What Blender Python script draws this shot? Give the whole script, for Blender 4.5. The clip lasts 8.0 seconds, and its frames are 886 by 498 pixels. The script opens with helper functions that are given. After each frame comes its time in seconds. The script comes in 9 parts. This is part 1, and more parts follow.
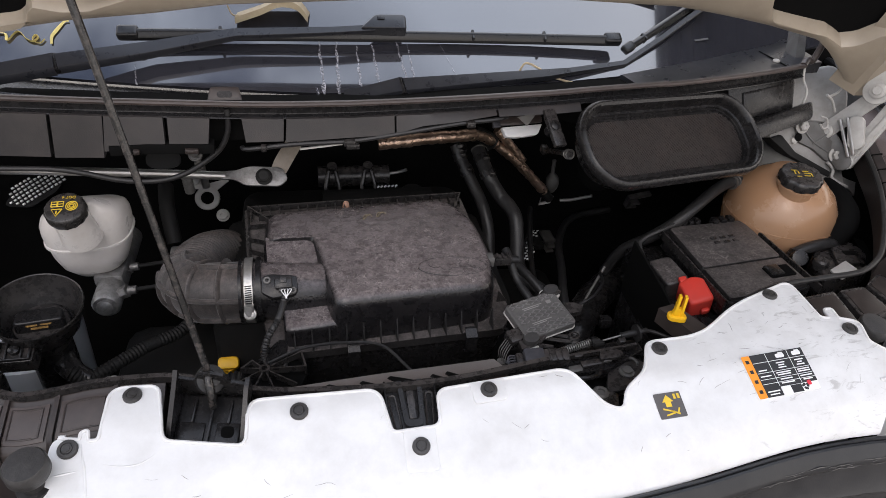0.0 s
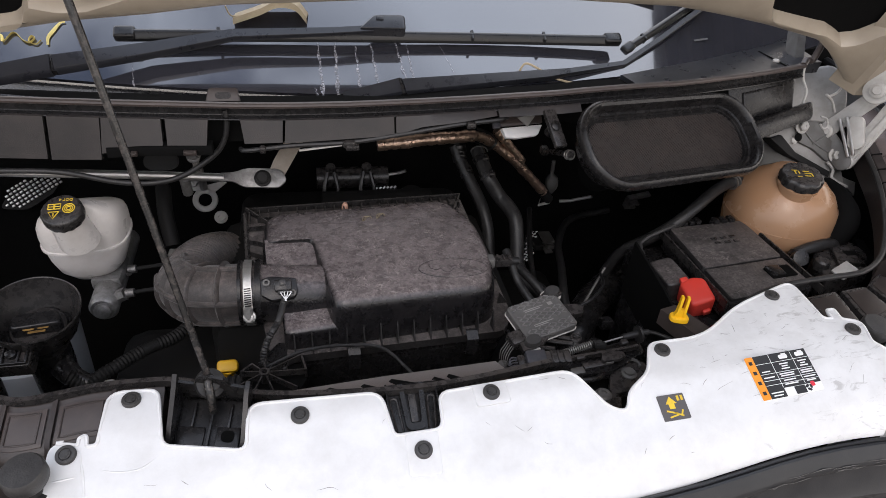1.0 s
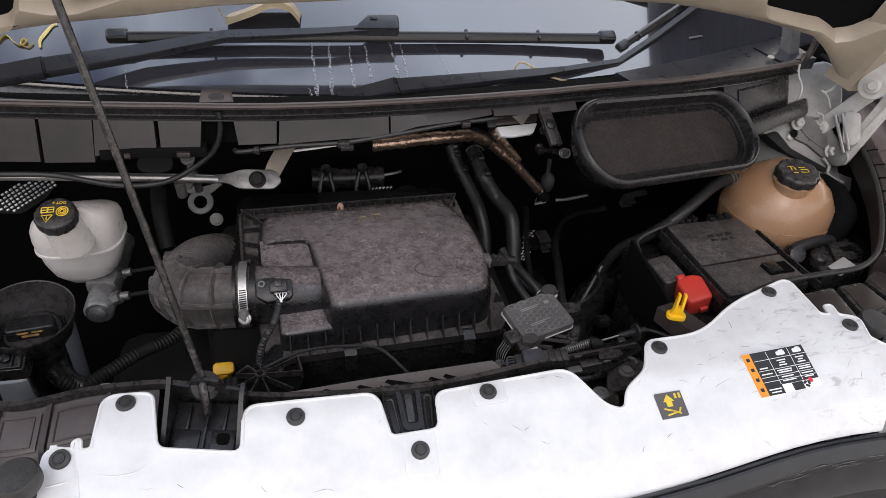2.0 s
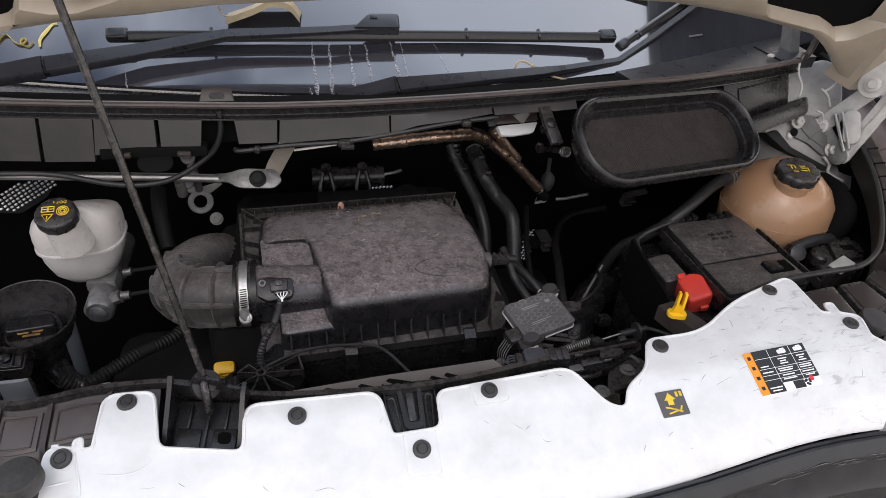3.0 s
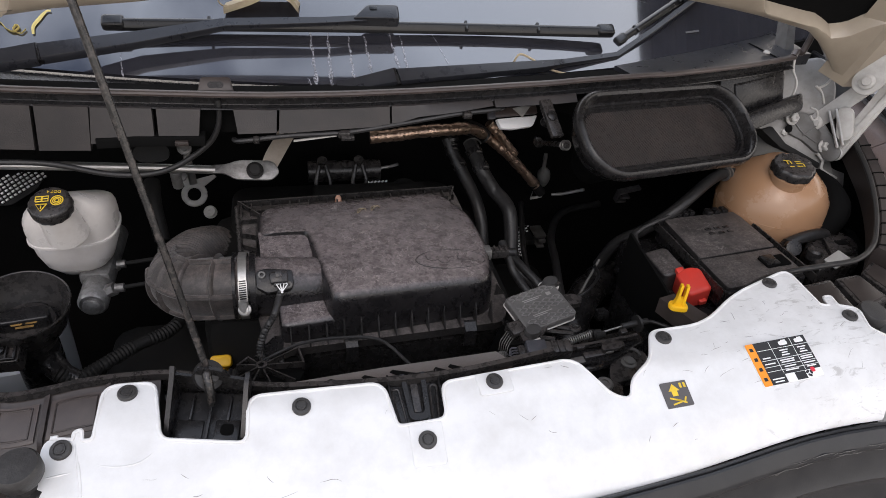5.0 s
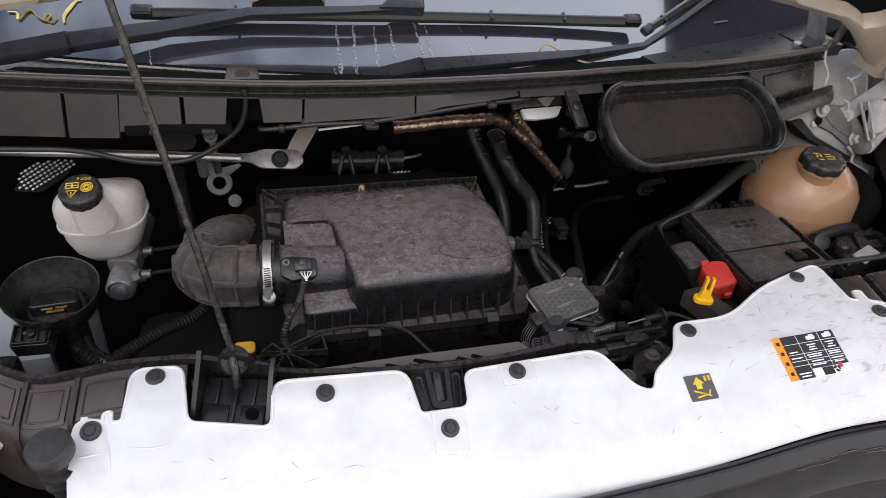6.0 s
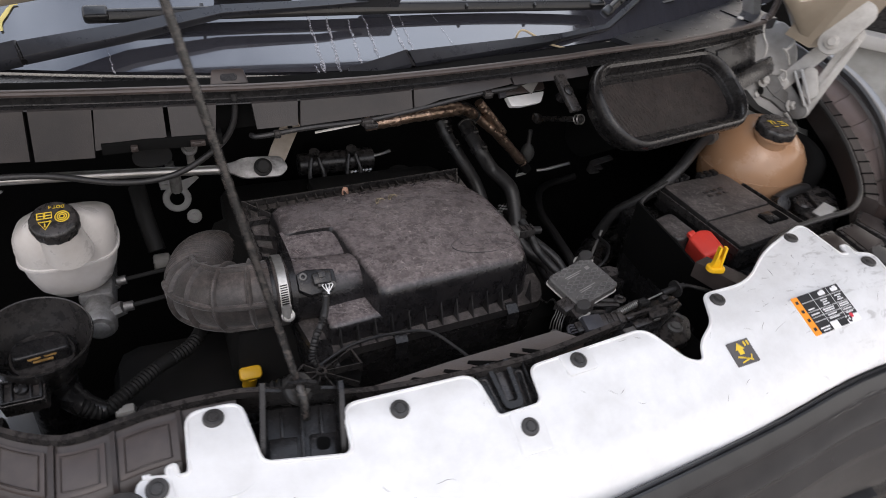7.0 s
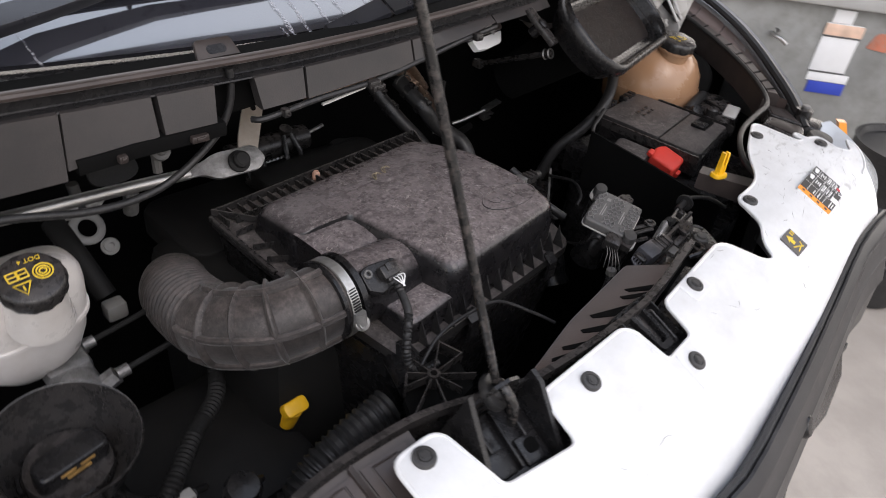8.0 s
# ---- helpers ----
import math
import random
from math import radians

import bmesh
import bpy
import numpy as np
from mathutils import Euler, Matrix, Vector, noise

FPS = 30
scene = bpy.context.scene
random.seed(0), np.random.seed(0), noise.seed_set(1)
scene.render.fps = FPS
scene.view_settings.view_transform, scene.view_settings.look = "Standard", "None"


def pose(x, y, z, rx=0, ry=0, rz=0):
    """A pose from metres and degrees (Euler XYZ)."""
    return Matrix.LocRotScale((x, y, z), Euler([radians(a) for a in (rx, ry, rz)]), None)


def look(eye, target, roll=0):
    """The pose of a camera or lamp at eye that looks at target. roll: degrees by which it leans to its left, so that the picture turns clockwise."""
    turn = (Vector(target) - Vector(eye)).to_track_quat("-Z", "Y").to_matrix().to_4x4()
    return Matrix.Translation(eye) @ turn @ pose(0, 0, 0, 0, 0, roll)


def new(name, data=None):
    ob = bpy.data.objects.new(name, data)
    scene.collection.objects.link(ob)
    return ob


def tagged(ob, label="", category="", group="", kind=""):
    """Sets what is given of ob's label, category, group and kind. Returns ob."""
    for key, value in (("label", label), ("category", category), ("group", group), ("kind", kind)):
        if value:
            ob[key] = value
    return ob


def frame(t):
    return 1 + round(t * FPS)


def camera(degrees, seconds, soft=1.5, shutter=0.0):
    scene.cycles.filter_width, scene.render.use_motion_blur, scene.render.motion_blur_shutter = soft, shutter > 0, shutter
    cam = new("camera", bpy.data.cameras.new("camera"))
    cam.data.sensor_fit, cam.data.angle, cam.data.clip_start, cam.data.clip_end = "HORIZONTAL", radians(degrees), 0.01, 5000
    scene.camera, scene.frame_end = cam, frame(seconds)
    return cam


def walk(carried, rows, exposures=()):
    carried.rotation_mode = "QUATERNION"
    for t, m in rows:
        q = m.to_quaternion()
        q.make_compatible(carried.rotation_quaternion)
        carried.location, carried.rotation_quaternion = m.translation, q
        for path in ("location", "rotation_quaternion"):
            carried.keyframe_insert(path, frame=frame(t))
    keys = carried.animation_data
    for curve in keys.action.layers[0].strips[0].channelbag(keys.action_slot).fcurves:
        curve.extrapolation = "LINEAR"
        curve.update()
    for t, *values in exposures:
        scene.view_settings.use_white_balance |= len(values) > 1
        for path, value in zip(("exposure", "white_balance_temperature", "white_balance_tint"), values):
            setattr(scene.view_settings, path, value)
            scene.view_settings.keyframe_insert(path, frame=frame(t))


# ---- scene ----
cam = camera(67.0, 8.0, soft=0.55, shutter=0.3)
PATH = [
    (0, (-0.063, -0.502, 1.581), (0.322, 1.096, 0.442), 5.1),
    (0.5, (-0.065, -0.501, 1.578), (0.325, 1.1, 0.444), 5.1),
    (1, (-0.067, -0.496, 1.578), (0.328, 1.102, 0.442), 5.1),
    (1.5, (-0.063, -0.495, 1.576), (0.335, 1.104, 0.443), 4.7),
    (3, (-0.065, -0.495, 1.574), (0.337, 1.102, 0.44), 4.6),
    (3.5, (-0.069, -0.492, 1.571), (0.342, 1.109, 0.445), 4.7),
    (4, (-0.068, -0.492, 1.569), (0.324, 1.109, 0.436), 4.8),
    (4.5, (-0.071, -0.492, 1.567), (0.345, 1.103, 0.435), 5.2),
    (5.8, (-0.106, -0.494, 1.551), (0.364, 1.086, 0.419), 6.1),
    (6, (-0.091, -0.494, 1.557), (0.298, 1.094, 0.405), 5.2),
    (6.5, (-0.077, -0.481, 1.552), (0.251, 1.098, 0.369), 4.0),
    (7, (-0.247, -0.422, 1.536), (0.465, 1.054, 0.389), 6.3),
    (7.5, (-0.421, -0.329, 1.502), (0.605, 0.949, 0.355), 9.1),
    (7.7, (-0.449, -0.271, 1.475), (0.672, 0.924, 0.327), 9.4),
    (8, (-0.482, -0.182, 1.448), (0.776, 0.869, 0.301), 7.3),
]
walk(cam, [(t, look(eye, target, roll)) for t, eye, target, roll in PATH], exposures=[(0.0, 0.36, 6480, 13), (6.5, 0.36, 6480, 13), (7.5, 0.46, 6480, 13), (8.0, 0.56, 6480, 13)])

# ---- world and light ----
world = bpy.data.worlds.new("sky")
scene.world = world
world.use_nodes = True
wn = world.node_tree.nodes
wl = world.node_tree.links
sky = wn.new("ShaderNodeTexSky")
sky.sky_type = "NISHITA"
sky.sun_disc = False
sky.sun_elevation = radians(52)
sky.sun_rotation = radians(200)
sky.dust_density = 2.0
bg_sky = wn["Background"]
bg_sky.inputs["Strength"].default_value = 0.13
wl.new(sky.outputs[0], bg_sky.inputs["Color"])
cloud_tc = wn.new("ShaderNodeTexCoord")
cloud_noise = wn.new("ShaderNodeTexNoise")
cloud_noise.inputs["Scale"].default_value = 3.0
cloud_noise.inputs["Detail"].default_value = 6
cloud_noise.inputs["Roughness"].default_value = 0.55
wl.new(cloud_tc.outputs["Generated"], cloud_noise.inputs["Vector"])
cloud_ramp = wn.new("ShaderNodeValToRGB")
cloud_ramp.color_ramp.elements[0].position = 0.40
cloud_ramp.color_ramp.elements[1].position = 0.60
wl.new(cloud_noise.outputs["Fac"], cloud_ramp.inputs["Fac"])
bg_cloud = wn.new("ShaderNodeBackground")
height = wn.new("ShaderNodeSeparateXYZ")
wl.new(cloud_tc.outputs["Generated"], height.inputs[0])
height_ramp = wn.new("ShaderNodeMapRange")
height_ramp.inputs["From Min"].default_value = 0.25
height_ramp.inputs["From Max"].default_value = 0.95
wl.new(height.outputs["Z"], height_ramp.inputs["Value"])
cloud_tint = wn.new("ShaderNodeMix")
cloud_tint.data_type = "RGBA"
cloud_tint.inputs["A"].default_value = (1.06, 0.99, 0.91, 1)
cloud_tint.inputs["B"].default_value = (0.85, 0.95, 1.11, 1)
wl.new(height_ramp.outputs[0], cloud_tint.inputs["Factor"])
wl.new(cloud_tint.outputs["Result"], bg_cloud.inputs["Color"])
bg_cloud.inputs["Strength"].default_value = 1.9
sky_mix = wn.new("ShaderNodeMixShader")
# a bright bank of cloud stands towards the back and the right
bank = wn.new("ShaderNodeVectorMath")
bank.operation = "DOT_PRODUCT"
bank.inputs[1].default_value = (0.75, 0.80, 0.0)
wl.new(cloud_tc.outputs["Generated"], bank.inputs[0])
bank_ramp = wn.new("ShaderNodeMapRange")
bank_ramp.inputs["From Min"].default_value = 0.06
bank_ramp.inputs["From Max"].default_value = 0.30
wl.new(bank.outputs["Value"], bank_ramp.inputs["Value"])
bank_max = wn.new("ShaderNodeMath")
bank_max.operation = "MAXIMUM"
wl.new(bank_ramp.outputs[0], bank_max.inputs[0])
wl.new(cloud_ramp.outputs["Color"], bank_max.inputs[1])
wl.new(bank_max.outputs[0], sky_mix.inputs["Fac"])
wl.new(bg_sky.outputs[0], sky_mix.inputs[1])
wl.new(bg_cloud.outputs[0], sky_mix.inputs[2])
wl.new(sky_mix.outputs[0], wn["World Output"].inputs["Surface"])

sun_data = bpy.data.lights.new("sun", "SUN")
sun_data.energy = 0.35
sun_data.angle = radians(25)
sun_data.color = (1.0, 0.96, 0.9)
sun = new("sun", sun_data)
sun.matrix_world = look((-1.2, -4.0, 5.5), (0, 0, 1.0))


# ---- materials ----
def material(name, base, rough=0.5, metal=0.0, dust=0.0, dust_colour=(0.15, 0.13, 0.122), scale=60.0, vary=0.25, bump=0.15,
             top_dust=0.0, top_lo=0.3, spec=0.5, coat=0.0, transmission=0.0, ior=1.45, grain=600.0, sheen=0.0, patch_lo=0.40, patch_hi=0.72):
    m = bpy.data.materials.new(name)
    m.use_nodes = True
    nodes, links = m.node_tree.nodes, m.node_tree.links
    b = nodes["Principled BSDF"]
    b.inputs["Metallic"].default_value = metal
    b.inputs["Specular IOR Level"].default_value = spec
    b.inputs["Coat Weight"].default_value = coat
    b.inputs["Transmission Weight"].default_value = transmission
    b.inputs["IOR"].default_value = ior
    b.inputs["Sheen Weight"].default_value = sheen
    b.inputs["Sheen Roughness"].default_value = 0.45
    tc = nodes.new("ShaderNodeTexCoord")
    big = nodes.new("ShaderNodeTexNoise")
    big.inputs["Scale"].default_value = scale * 0.2
    big.inputs["Detail"].default_value = 5
    fine = nodes.new("ShaderNodeTexNoise")
    fine.inputs["Scale"].default_value = grain
    fine.inputs["Detail"].default_value = 3
    mid = nodes.new("ShaderNodeTexNoise")
    mid.inputs["Scale"].default_value = scale
    mid.inputs["Detail"].default_value = 6
    mid.inputs["Roughness"].default_value = 0.65
    for n in (big, fine, mid):
        links.new(tc.outputs["Object"], n.inputs["Vector"])
    ramp = nodes.new("ShaderNodeMapRange")
    ramp.inputs["From Min"].default_value = 0.3
    ramp.inputs["From Max"].default_value = 0.7
    ramp.inputs["To Min"].default_value = 1.0 - vary
    ramp.inputs["To Max"].default_value = 1.0 + vary
    links.new(big.outputs["Fac"], ramp.inputs["Value"])
    scaled = nodes.new("ShaderNodeVectorMath")
    scaled.operation = "SCALE"
    scaled.inputs[0].default_value = base
    links.new(ramp.outputs[0], scaled.inputs["Scale"])
    # dust lies in patches, and thicker on faces that look up
    patch = nodes.new("ShaderNodeMapRange")
    patch.inputs["From Min"].default_value = patch_lo
    patch.inputs["From Max"].default_value = patch_hi
    patch.inputs["To Max"].default_value = dust
    links.new(mid.outputs["Fac"], patch.inputs["Value"])
    dust_fac = patch.outputs[0]
    if top_dust:
        geo = nodes.new("ShaderNodeNewGeometry")
        sep = nodes.new("ShaderNodeSeparateXYZ")
        links.new(geo.outputs["Normal"], sep.inputs[0])
        up = nodes.new("ShaderNodeMapRange")
        up.inputs["From Min"].default_value = 0.55
        up.inputs["From Max"].default_value = 1.0
        up.inputs["To Max"].default_value = top_dust
        links.new(sep.outputs["Z"], up.inputs["Value"])
        speck = nodes.new("ShaderNodeMapRange")
        speck.inputs["From Min"].default_value = top_lo
        speck.inputs["From Max"].default_value = 0.65
        links.new(mid.outputs["Fac"], speck.inputs["Value"])
        times = nodes.new("ShaderNodeMath")
        times.operation = "MULTIPLY"
        links.new(up.outputs[0], times.inputs[0])
        links.new(speck.outputs[0], times.inputs[1])
        plus = nodes.new("ShaderNodeMath")
        plus.operation = "ADD"
        plus.use_clamp = True
        links.new(times.outputs[0], plus.inputs[0])
        links.new(patch.outputs[0], plus.inputs[1])
        dust_fac = plus.outputs[0]
    mix = nodes.new("ShaderNodeMix")
    mix.data_type = "RGBA"
    mix.inputs["B"].default_value = (*dust_colour, 1)
    links.new(dust_fac, mix.inputs["Factor"])
    links.new(scaled.outputs[0], mix.inputs["A"])
    links.new(mix.outputs["Result"], b.inputs["Base Color"])
    rr = nodes.new("ShaderNodeMapRange")
    rr.inputs["To Min"].default_value = max(0.02, rough - 0.12)
    rr.inputs["To Max"].default_value = min(1.0, rough + 0.12)
    links.new(mid.outputs["Fac"], rr.inputs["Value"])
    links.new(rr.outputs[0], b.inputs["Roughness"])
    if bump:
        bp = nodes.new("ShaderNodeBump")
        bp.inputs["Strength"].default_value = bump
        bp.inputs["Distance"].default_value = 0.002
        links.new(fine.outputs["Fac"], bp.inputs["Height"])
        links.new(bp.outputs[0], b.inputs["Normal"])
    return m


BLACK = material("black_plastic", (0.0145, 0.014, 0.014), 0.28, dust=0.14, dust_colour=(0.12, 0.102, 0.096), top_dust=0.24, scale=90, spec=0.46)
BLACK_CLEAN = material("clean_black_plastic", (0.0098, 0.0095, 0.0100), 0.27, dust=0.08, dust_colour=(0.09, 0.080, 0.077), scale=70, bump=0.1, spec=0.40)
DARK = material("dark_engine_metal", (0.012, 0.012, 0.012), 0.6, dust=0.15, dust_colour=(0.04, 0.036, 0.032), scale=40, bump=0.2, spec=0.2)
# near-black, barely glossy: deep shade put into the colour of bay walls and openings
VOID = material("deep_shade_black", (0.004, 0.004, 0.004), 0.95, dust=0.1, dust_colour=(0.012, 0.011, 0.010), scale=20, spec=0.08)
RUBBER = material("black_rubber", (0.014, 0.014, 0.0145), 0.42, dust=0.2, dust_colour=(0.08, 0.072, 0.068), scale=120, bump=0.06, spec=0.42)
HOSE = material("dusty_hose_rubber", (0.032, 0.027, 0.025), 0.5, dust=0.25, dust_colour=(0.145, 0.118, 0.107), top_dust=0.42, scale=70, bump=0.2, sheen=0.2)
LID = material("dusty_lid_plastic", (0.0095, 0.0090, 0.0098), 0.28, dust=0.03, dust_colour=(0.232, 0.198, 0.196), top_dust=0.78, top_lo=-0.10, scale=60, bump=0.20, grain=330, spec=0.55)
COVER = material("dusty_cover_plastic", (0.018, 0.0172, 0.0175), 0.38, dust=0.08, dust_colour=(0.150, 0.130, 0.122), top_dust=0.55, top_lo=0.05, scale=45, bump=0.2, grain=420, spec=0.5)


def add_specks(m, colour, scale=110.0, width=0.03, amount=0.8):
    """Fine curling tracks of dry dirt, lighter than the dust, on faces that look up."""
    nodes, links = m.node_tree.nodes, m.node_tree.links
    b = nodes["Principled BSDF"]
    was = b.inputs["Base Color"].links[0].from_socket
    tc = nodes.new("ShaderNodeTexCoord")

    def noise(sc, detail, lo, hi, distort=0.0, top=1.0):
        n = nodes.new("ShaderNodeTexNoise")
        n.inputs["Scale"].default_value = sc
        n.inputs["Detail"].default_value = detail
        n.inputs["Distortion"].default_value = distort
        links.new(tc.outputs["Object"], n.inputs["Vector"])
        if lo is None:
            return n.outputs["Fac"]
        r = nodes.new("ShaderNodeMapRange")
        r.inputs["From Min"].default_value = lo
        r.inputs["From Max"].default_value = hi
        r.inputs["To Max"].default_value = top
        links.new(n.outputs["Fac"], r.inputs["Value"])
        return r.outputs[0]

    def times(a, c):
        n = nodes.new("ShaderNodeMath")
        n.operation = "MULTIPLY"
        links.new(a, n.inputs[0])
        links.new(c, n.inputs[1])
        return n.outputs[0]

    level = noise(scale, 3, None, None, 1.2)
    off = nodes.new("ShaderNodeMath")
    off.operation = "SUBTRACT"
    off.inputs[1].default_value = 0.5
    links.new(level, off.inputs[0])
    size = nodes.new("ShaderNodeMath")
    size.operation = "ABSOLUTE"
    links.new(off.outputs[0], size.inputs[0])
    line = nodes.new("ShaderNodeMapRange")
    line.inputs["From Min"].default_value = width
    line.inputs["From Max"].default_value = 0.0
    links.new(size.outputs[0], line.inputs["Value"])
    geo = nodes.new("ShaderNodeNewGeometry")
    sep = nodes.new("ShaderNodeSeparateXYZ")
    links.new(geo.outputs["Normal"], sep.inputs[0])
    up = nodes.new("ShaderNodeMapRange")
    up.inputs["From Min"].default_value = 0.75
    up.inputs["From Max"].default_value = 0.97
    up.inputs["To Max"].default_value = amount
    links.new(sep.outputs["Z"], up.inputs["Value"])
    fac = times(times(line.outputs[0], up.outputs[0]), times(noise(13, 2, 0.40, 0.58), noise(90, 3, 0.42, 0.60)))
    mix = nodes.new("ShaderNodeMix")
    mix.data_type = "RGBA"
    mix.inputs["B"].default_value = (*colour, 1)
    links.new(fac, mix.inputs["Factor"])
    links.new(was, mix.inputs["A"])
    links.new(mix.outputs["Result"], b.inputs["Base Color"])
    bp = nodes.new("ShaderNodeBump")
    bp.inputs["Strength"].default_value = 0.8
    bp.inputs["Distance"].default_value = 0.001
    links.new(fac, bp.inputs["Height"])
    links.new(b.inputs["Normal"].links[0].from_socket, bp.inputs["Normal"])
    links.new(bp.outputs[0], b.inputs["Normal"])



def add_mottle(m, scale, low, high, wide_scale=0.0, wide_low=1.0, stretch=(1, 1, 1)):
    """Uneven dust: fine dark pits, and a few wide patches that were wiped or wet."""
    nodes, links = m.node_tree.nodes, m.node_tree.links
    b = nodes["Principled BSDF"]
    was = b.inputs["Base Color"].links[0].from_socket
    tc = nodes.new("ShaderNodeTexCoord")
    turn = nodes.new("ShaderNodeMapping")
    turn.inputs["Scale"].default_value = stretch
    links.new(tc.outputs["Object"], turn.inputs["Vector"])
    for sc, lo, hi, a, c in ((scale, low, high, 0.34, 0.64), (wide_scale, wide_low, 1.0, 0.36, 0.52)):
        if not sc:
            continue
        n = nodes.new("ShaderNodeTexNoise")
        n.inputs["Scale"].default_value = sc
        n.inputs["Detail"].default_value = 4
        n.inputs["Roughness"].default_value = 0.7
        links.new(turn.outputs[0], n.inputs["Vector"])
        r = nodes.new("ShaderNodeMapRange")
        r.inputs["From Min"].default_value = a
        r.inputs["From Max"].default_value = c
        r.inputs["To Min"].default_value = lo
        r.inputs["To Max"].default_value = hi
        links.new(n.outputs["Fac"], r.inputs["Value"])
        s = nodes.new("ShaderNodeVectorMath")
        s.operation = "SCALE"
        links.new(was, s.inputs[0])
        links.new(r.outputs[0], s.inputs["Scale"])
        was = s.outputs[0]
    links.new(was, b.inputs["Base Color"])


def add_grit(m, colour, scale=420.0, amount=0.7, low=0.60):
    """Scattered grains of pale dirt."""
    nodes, links = m.node_tree.nodes, m.node_tree.links
    b = nodes["Principled BSDF"]
    was = b.inputs["Base Color"].links[0].from_socket
    tc = nodes.new("ShaderNodeTexCoord")
    fac = None
    for sc, lo, hi, top in ((scale, low, low + 0.06, amount), (scale * 0.09, 0.42, 0.60, 1.0)):
        n = nodes.new("ShaderNodeTexNoise")
        n.inputs["Scale"].default_value = sc
        n.inputs["Detail"].default_value = 2
        links.new(tc.outputs["Object"], n.inputs["Vector"])
        r = nodes.new("ShaderNodeMapRange")
        r.inputs["From Min"].default_value = lo
        r.inputs["From Max"].default_value = hi
        r.inputs["To Max"].default_value = top
        links.new(n.outputs["Fac"], r.inputs["Value"])
        if fac is None:
            fac = r.outputs[0]
        else:
            both = nodes.new("ShaderNodeMath")
            both.operation = "MULTIPLY"
            links.new(fac, both.inputs[0])
            links.new(r.outputs[0], both.inputs[1])
            fac = both.outputs[0]
    mix = nodes.new("ShaderNodeMix")
    mix.data_type = "RGBA"
    mix.inputs["B"].default_value = (*colour, 1)
    links.new(fac, mix.inputs["Factor"])
    links.new(was, mix.inputs["A"])
    links.new(mix.outputs["Result"], b.inputs["Base Color"])


for dirty in (BLACK, RUBBER, HOSE, COVER):
    add_grit(dirty, (0.15, 0.132, 0.124), 560.0, 0.30)
add_grit(BLACK_CLEAN, (0.12, 0.11, 0.105), 520.0, 0.35, 0.63)
add_mottle(LID, 230.0, 0.52, 1.46, 9.0, 0.74)
add_mottle(COVER, 240.0, 0.55, 1.45, 14.0, 0.6)
add_mottle(HOSE, 200.0, 0.65, 1.35, 16.0, 0.65)
add_specks(LID, (0.50, 0.44, 0.42), 130.0, 0.032, 0.95)
add_specks(COVER, (0.26, 0.23, 0.22), 95.0, 0.02)
CARRIER = material("brown_grey_plastic", (0.040, 0.0300, 0.0270), 0.36, dust=0.5, dust_colour=(0.082, 0.062, 0.055), scale=34, sheen=0.1, bump=0.05, grain=900)
PIN = material("dusty_pin_plastic", (0.032, 0.031, 0.031), 0.45, dust=0.35, dust_colour=(0.075, 0.071, 0.067), scale=200)
CARRIER_WARM = material("warm_brown_plastic", (0.088, 0.062, 0.054), 0.45, dust=0.4, dust_colour=(0.135, 0.098, 0.086), scale=40, sheen=0.15)
CARRIER_DARK = material("dark_brown_grey_plastic", (0.030, 0.0235, 0.0215), 0.42, dust=0.4, dust_colour=(0.080, 0.063, 0.057), scale=40, bump=0.06, grain=900)
GREY_PLATE = material("grey_cowl_plastic", (0.026, 0.0240, 0.0240), 0.45, dust=0.4, dust_colour=(0.066, 0.054, 0.050), scale=16, vary=0.4, spec=0.45)
WHITE = material("white_paint", (0.685, 0.688, 0.690), 0.34, dust=0.55, dust_colour=(0.50, 0.495, 0.485), scale=24, vary=0.06, bump=0.03, coat=0.3)


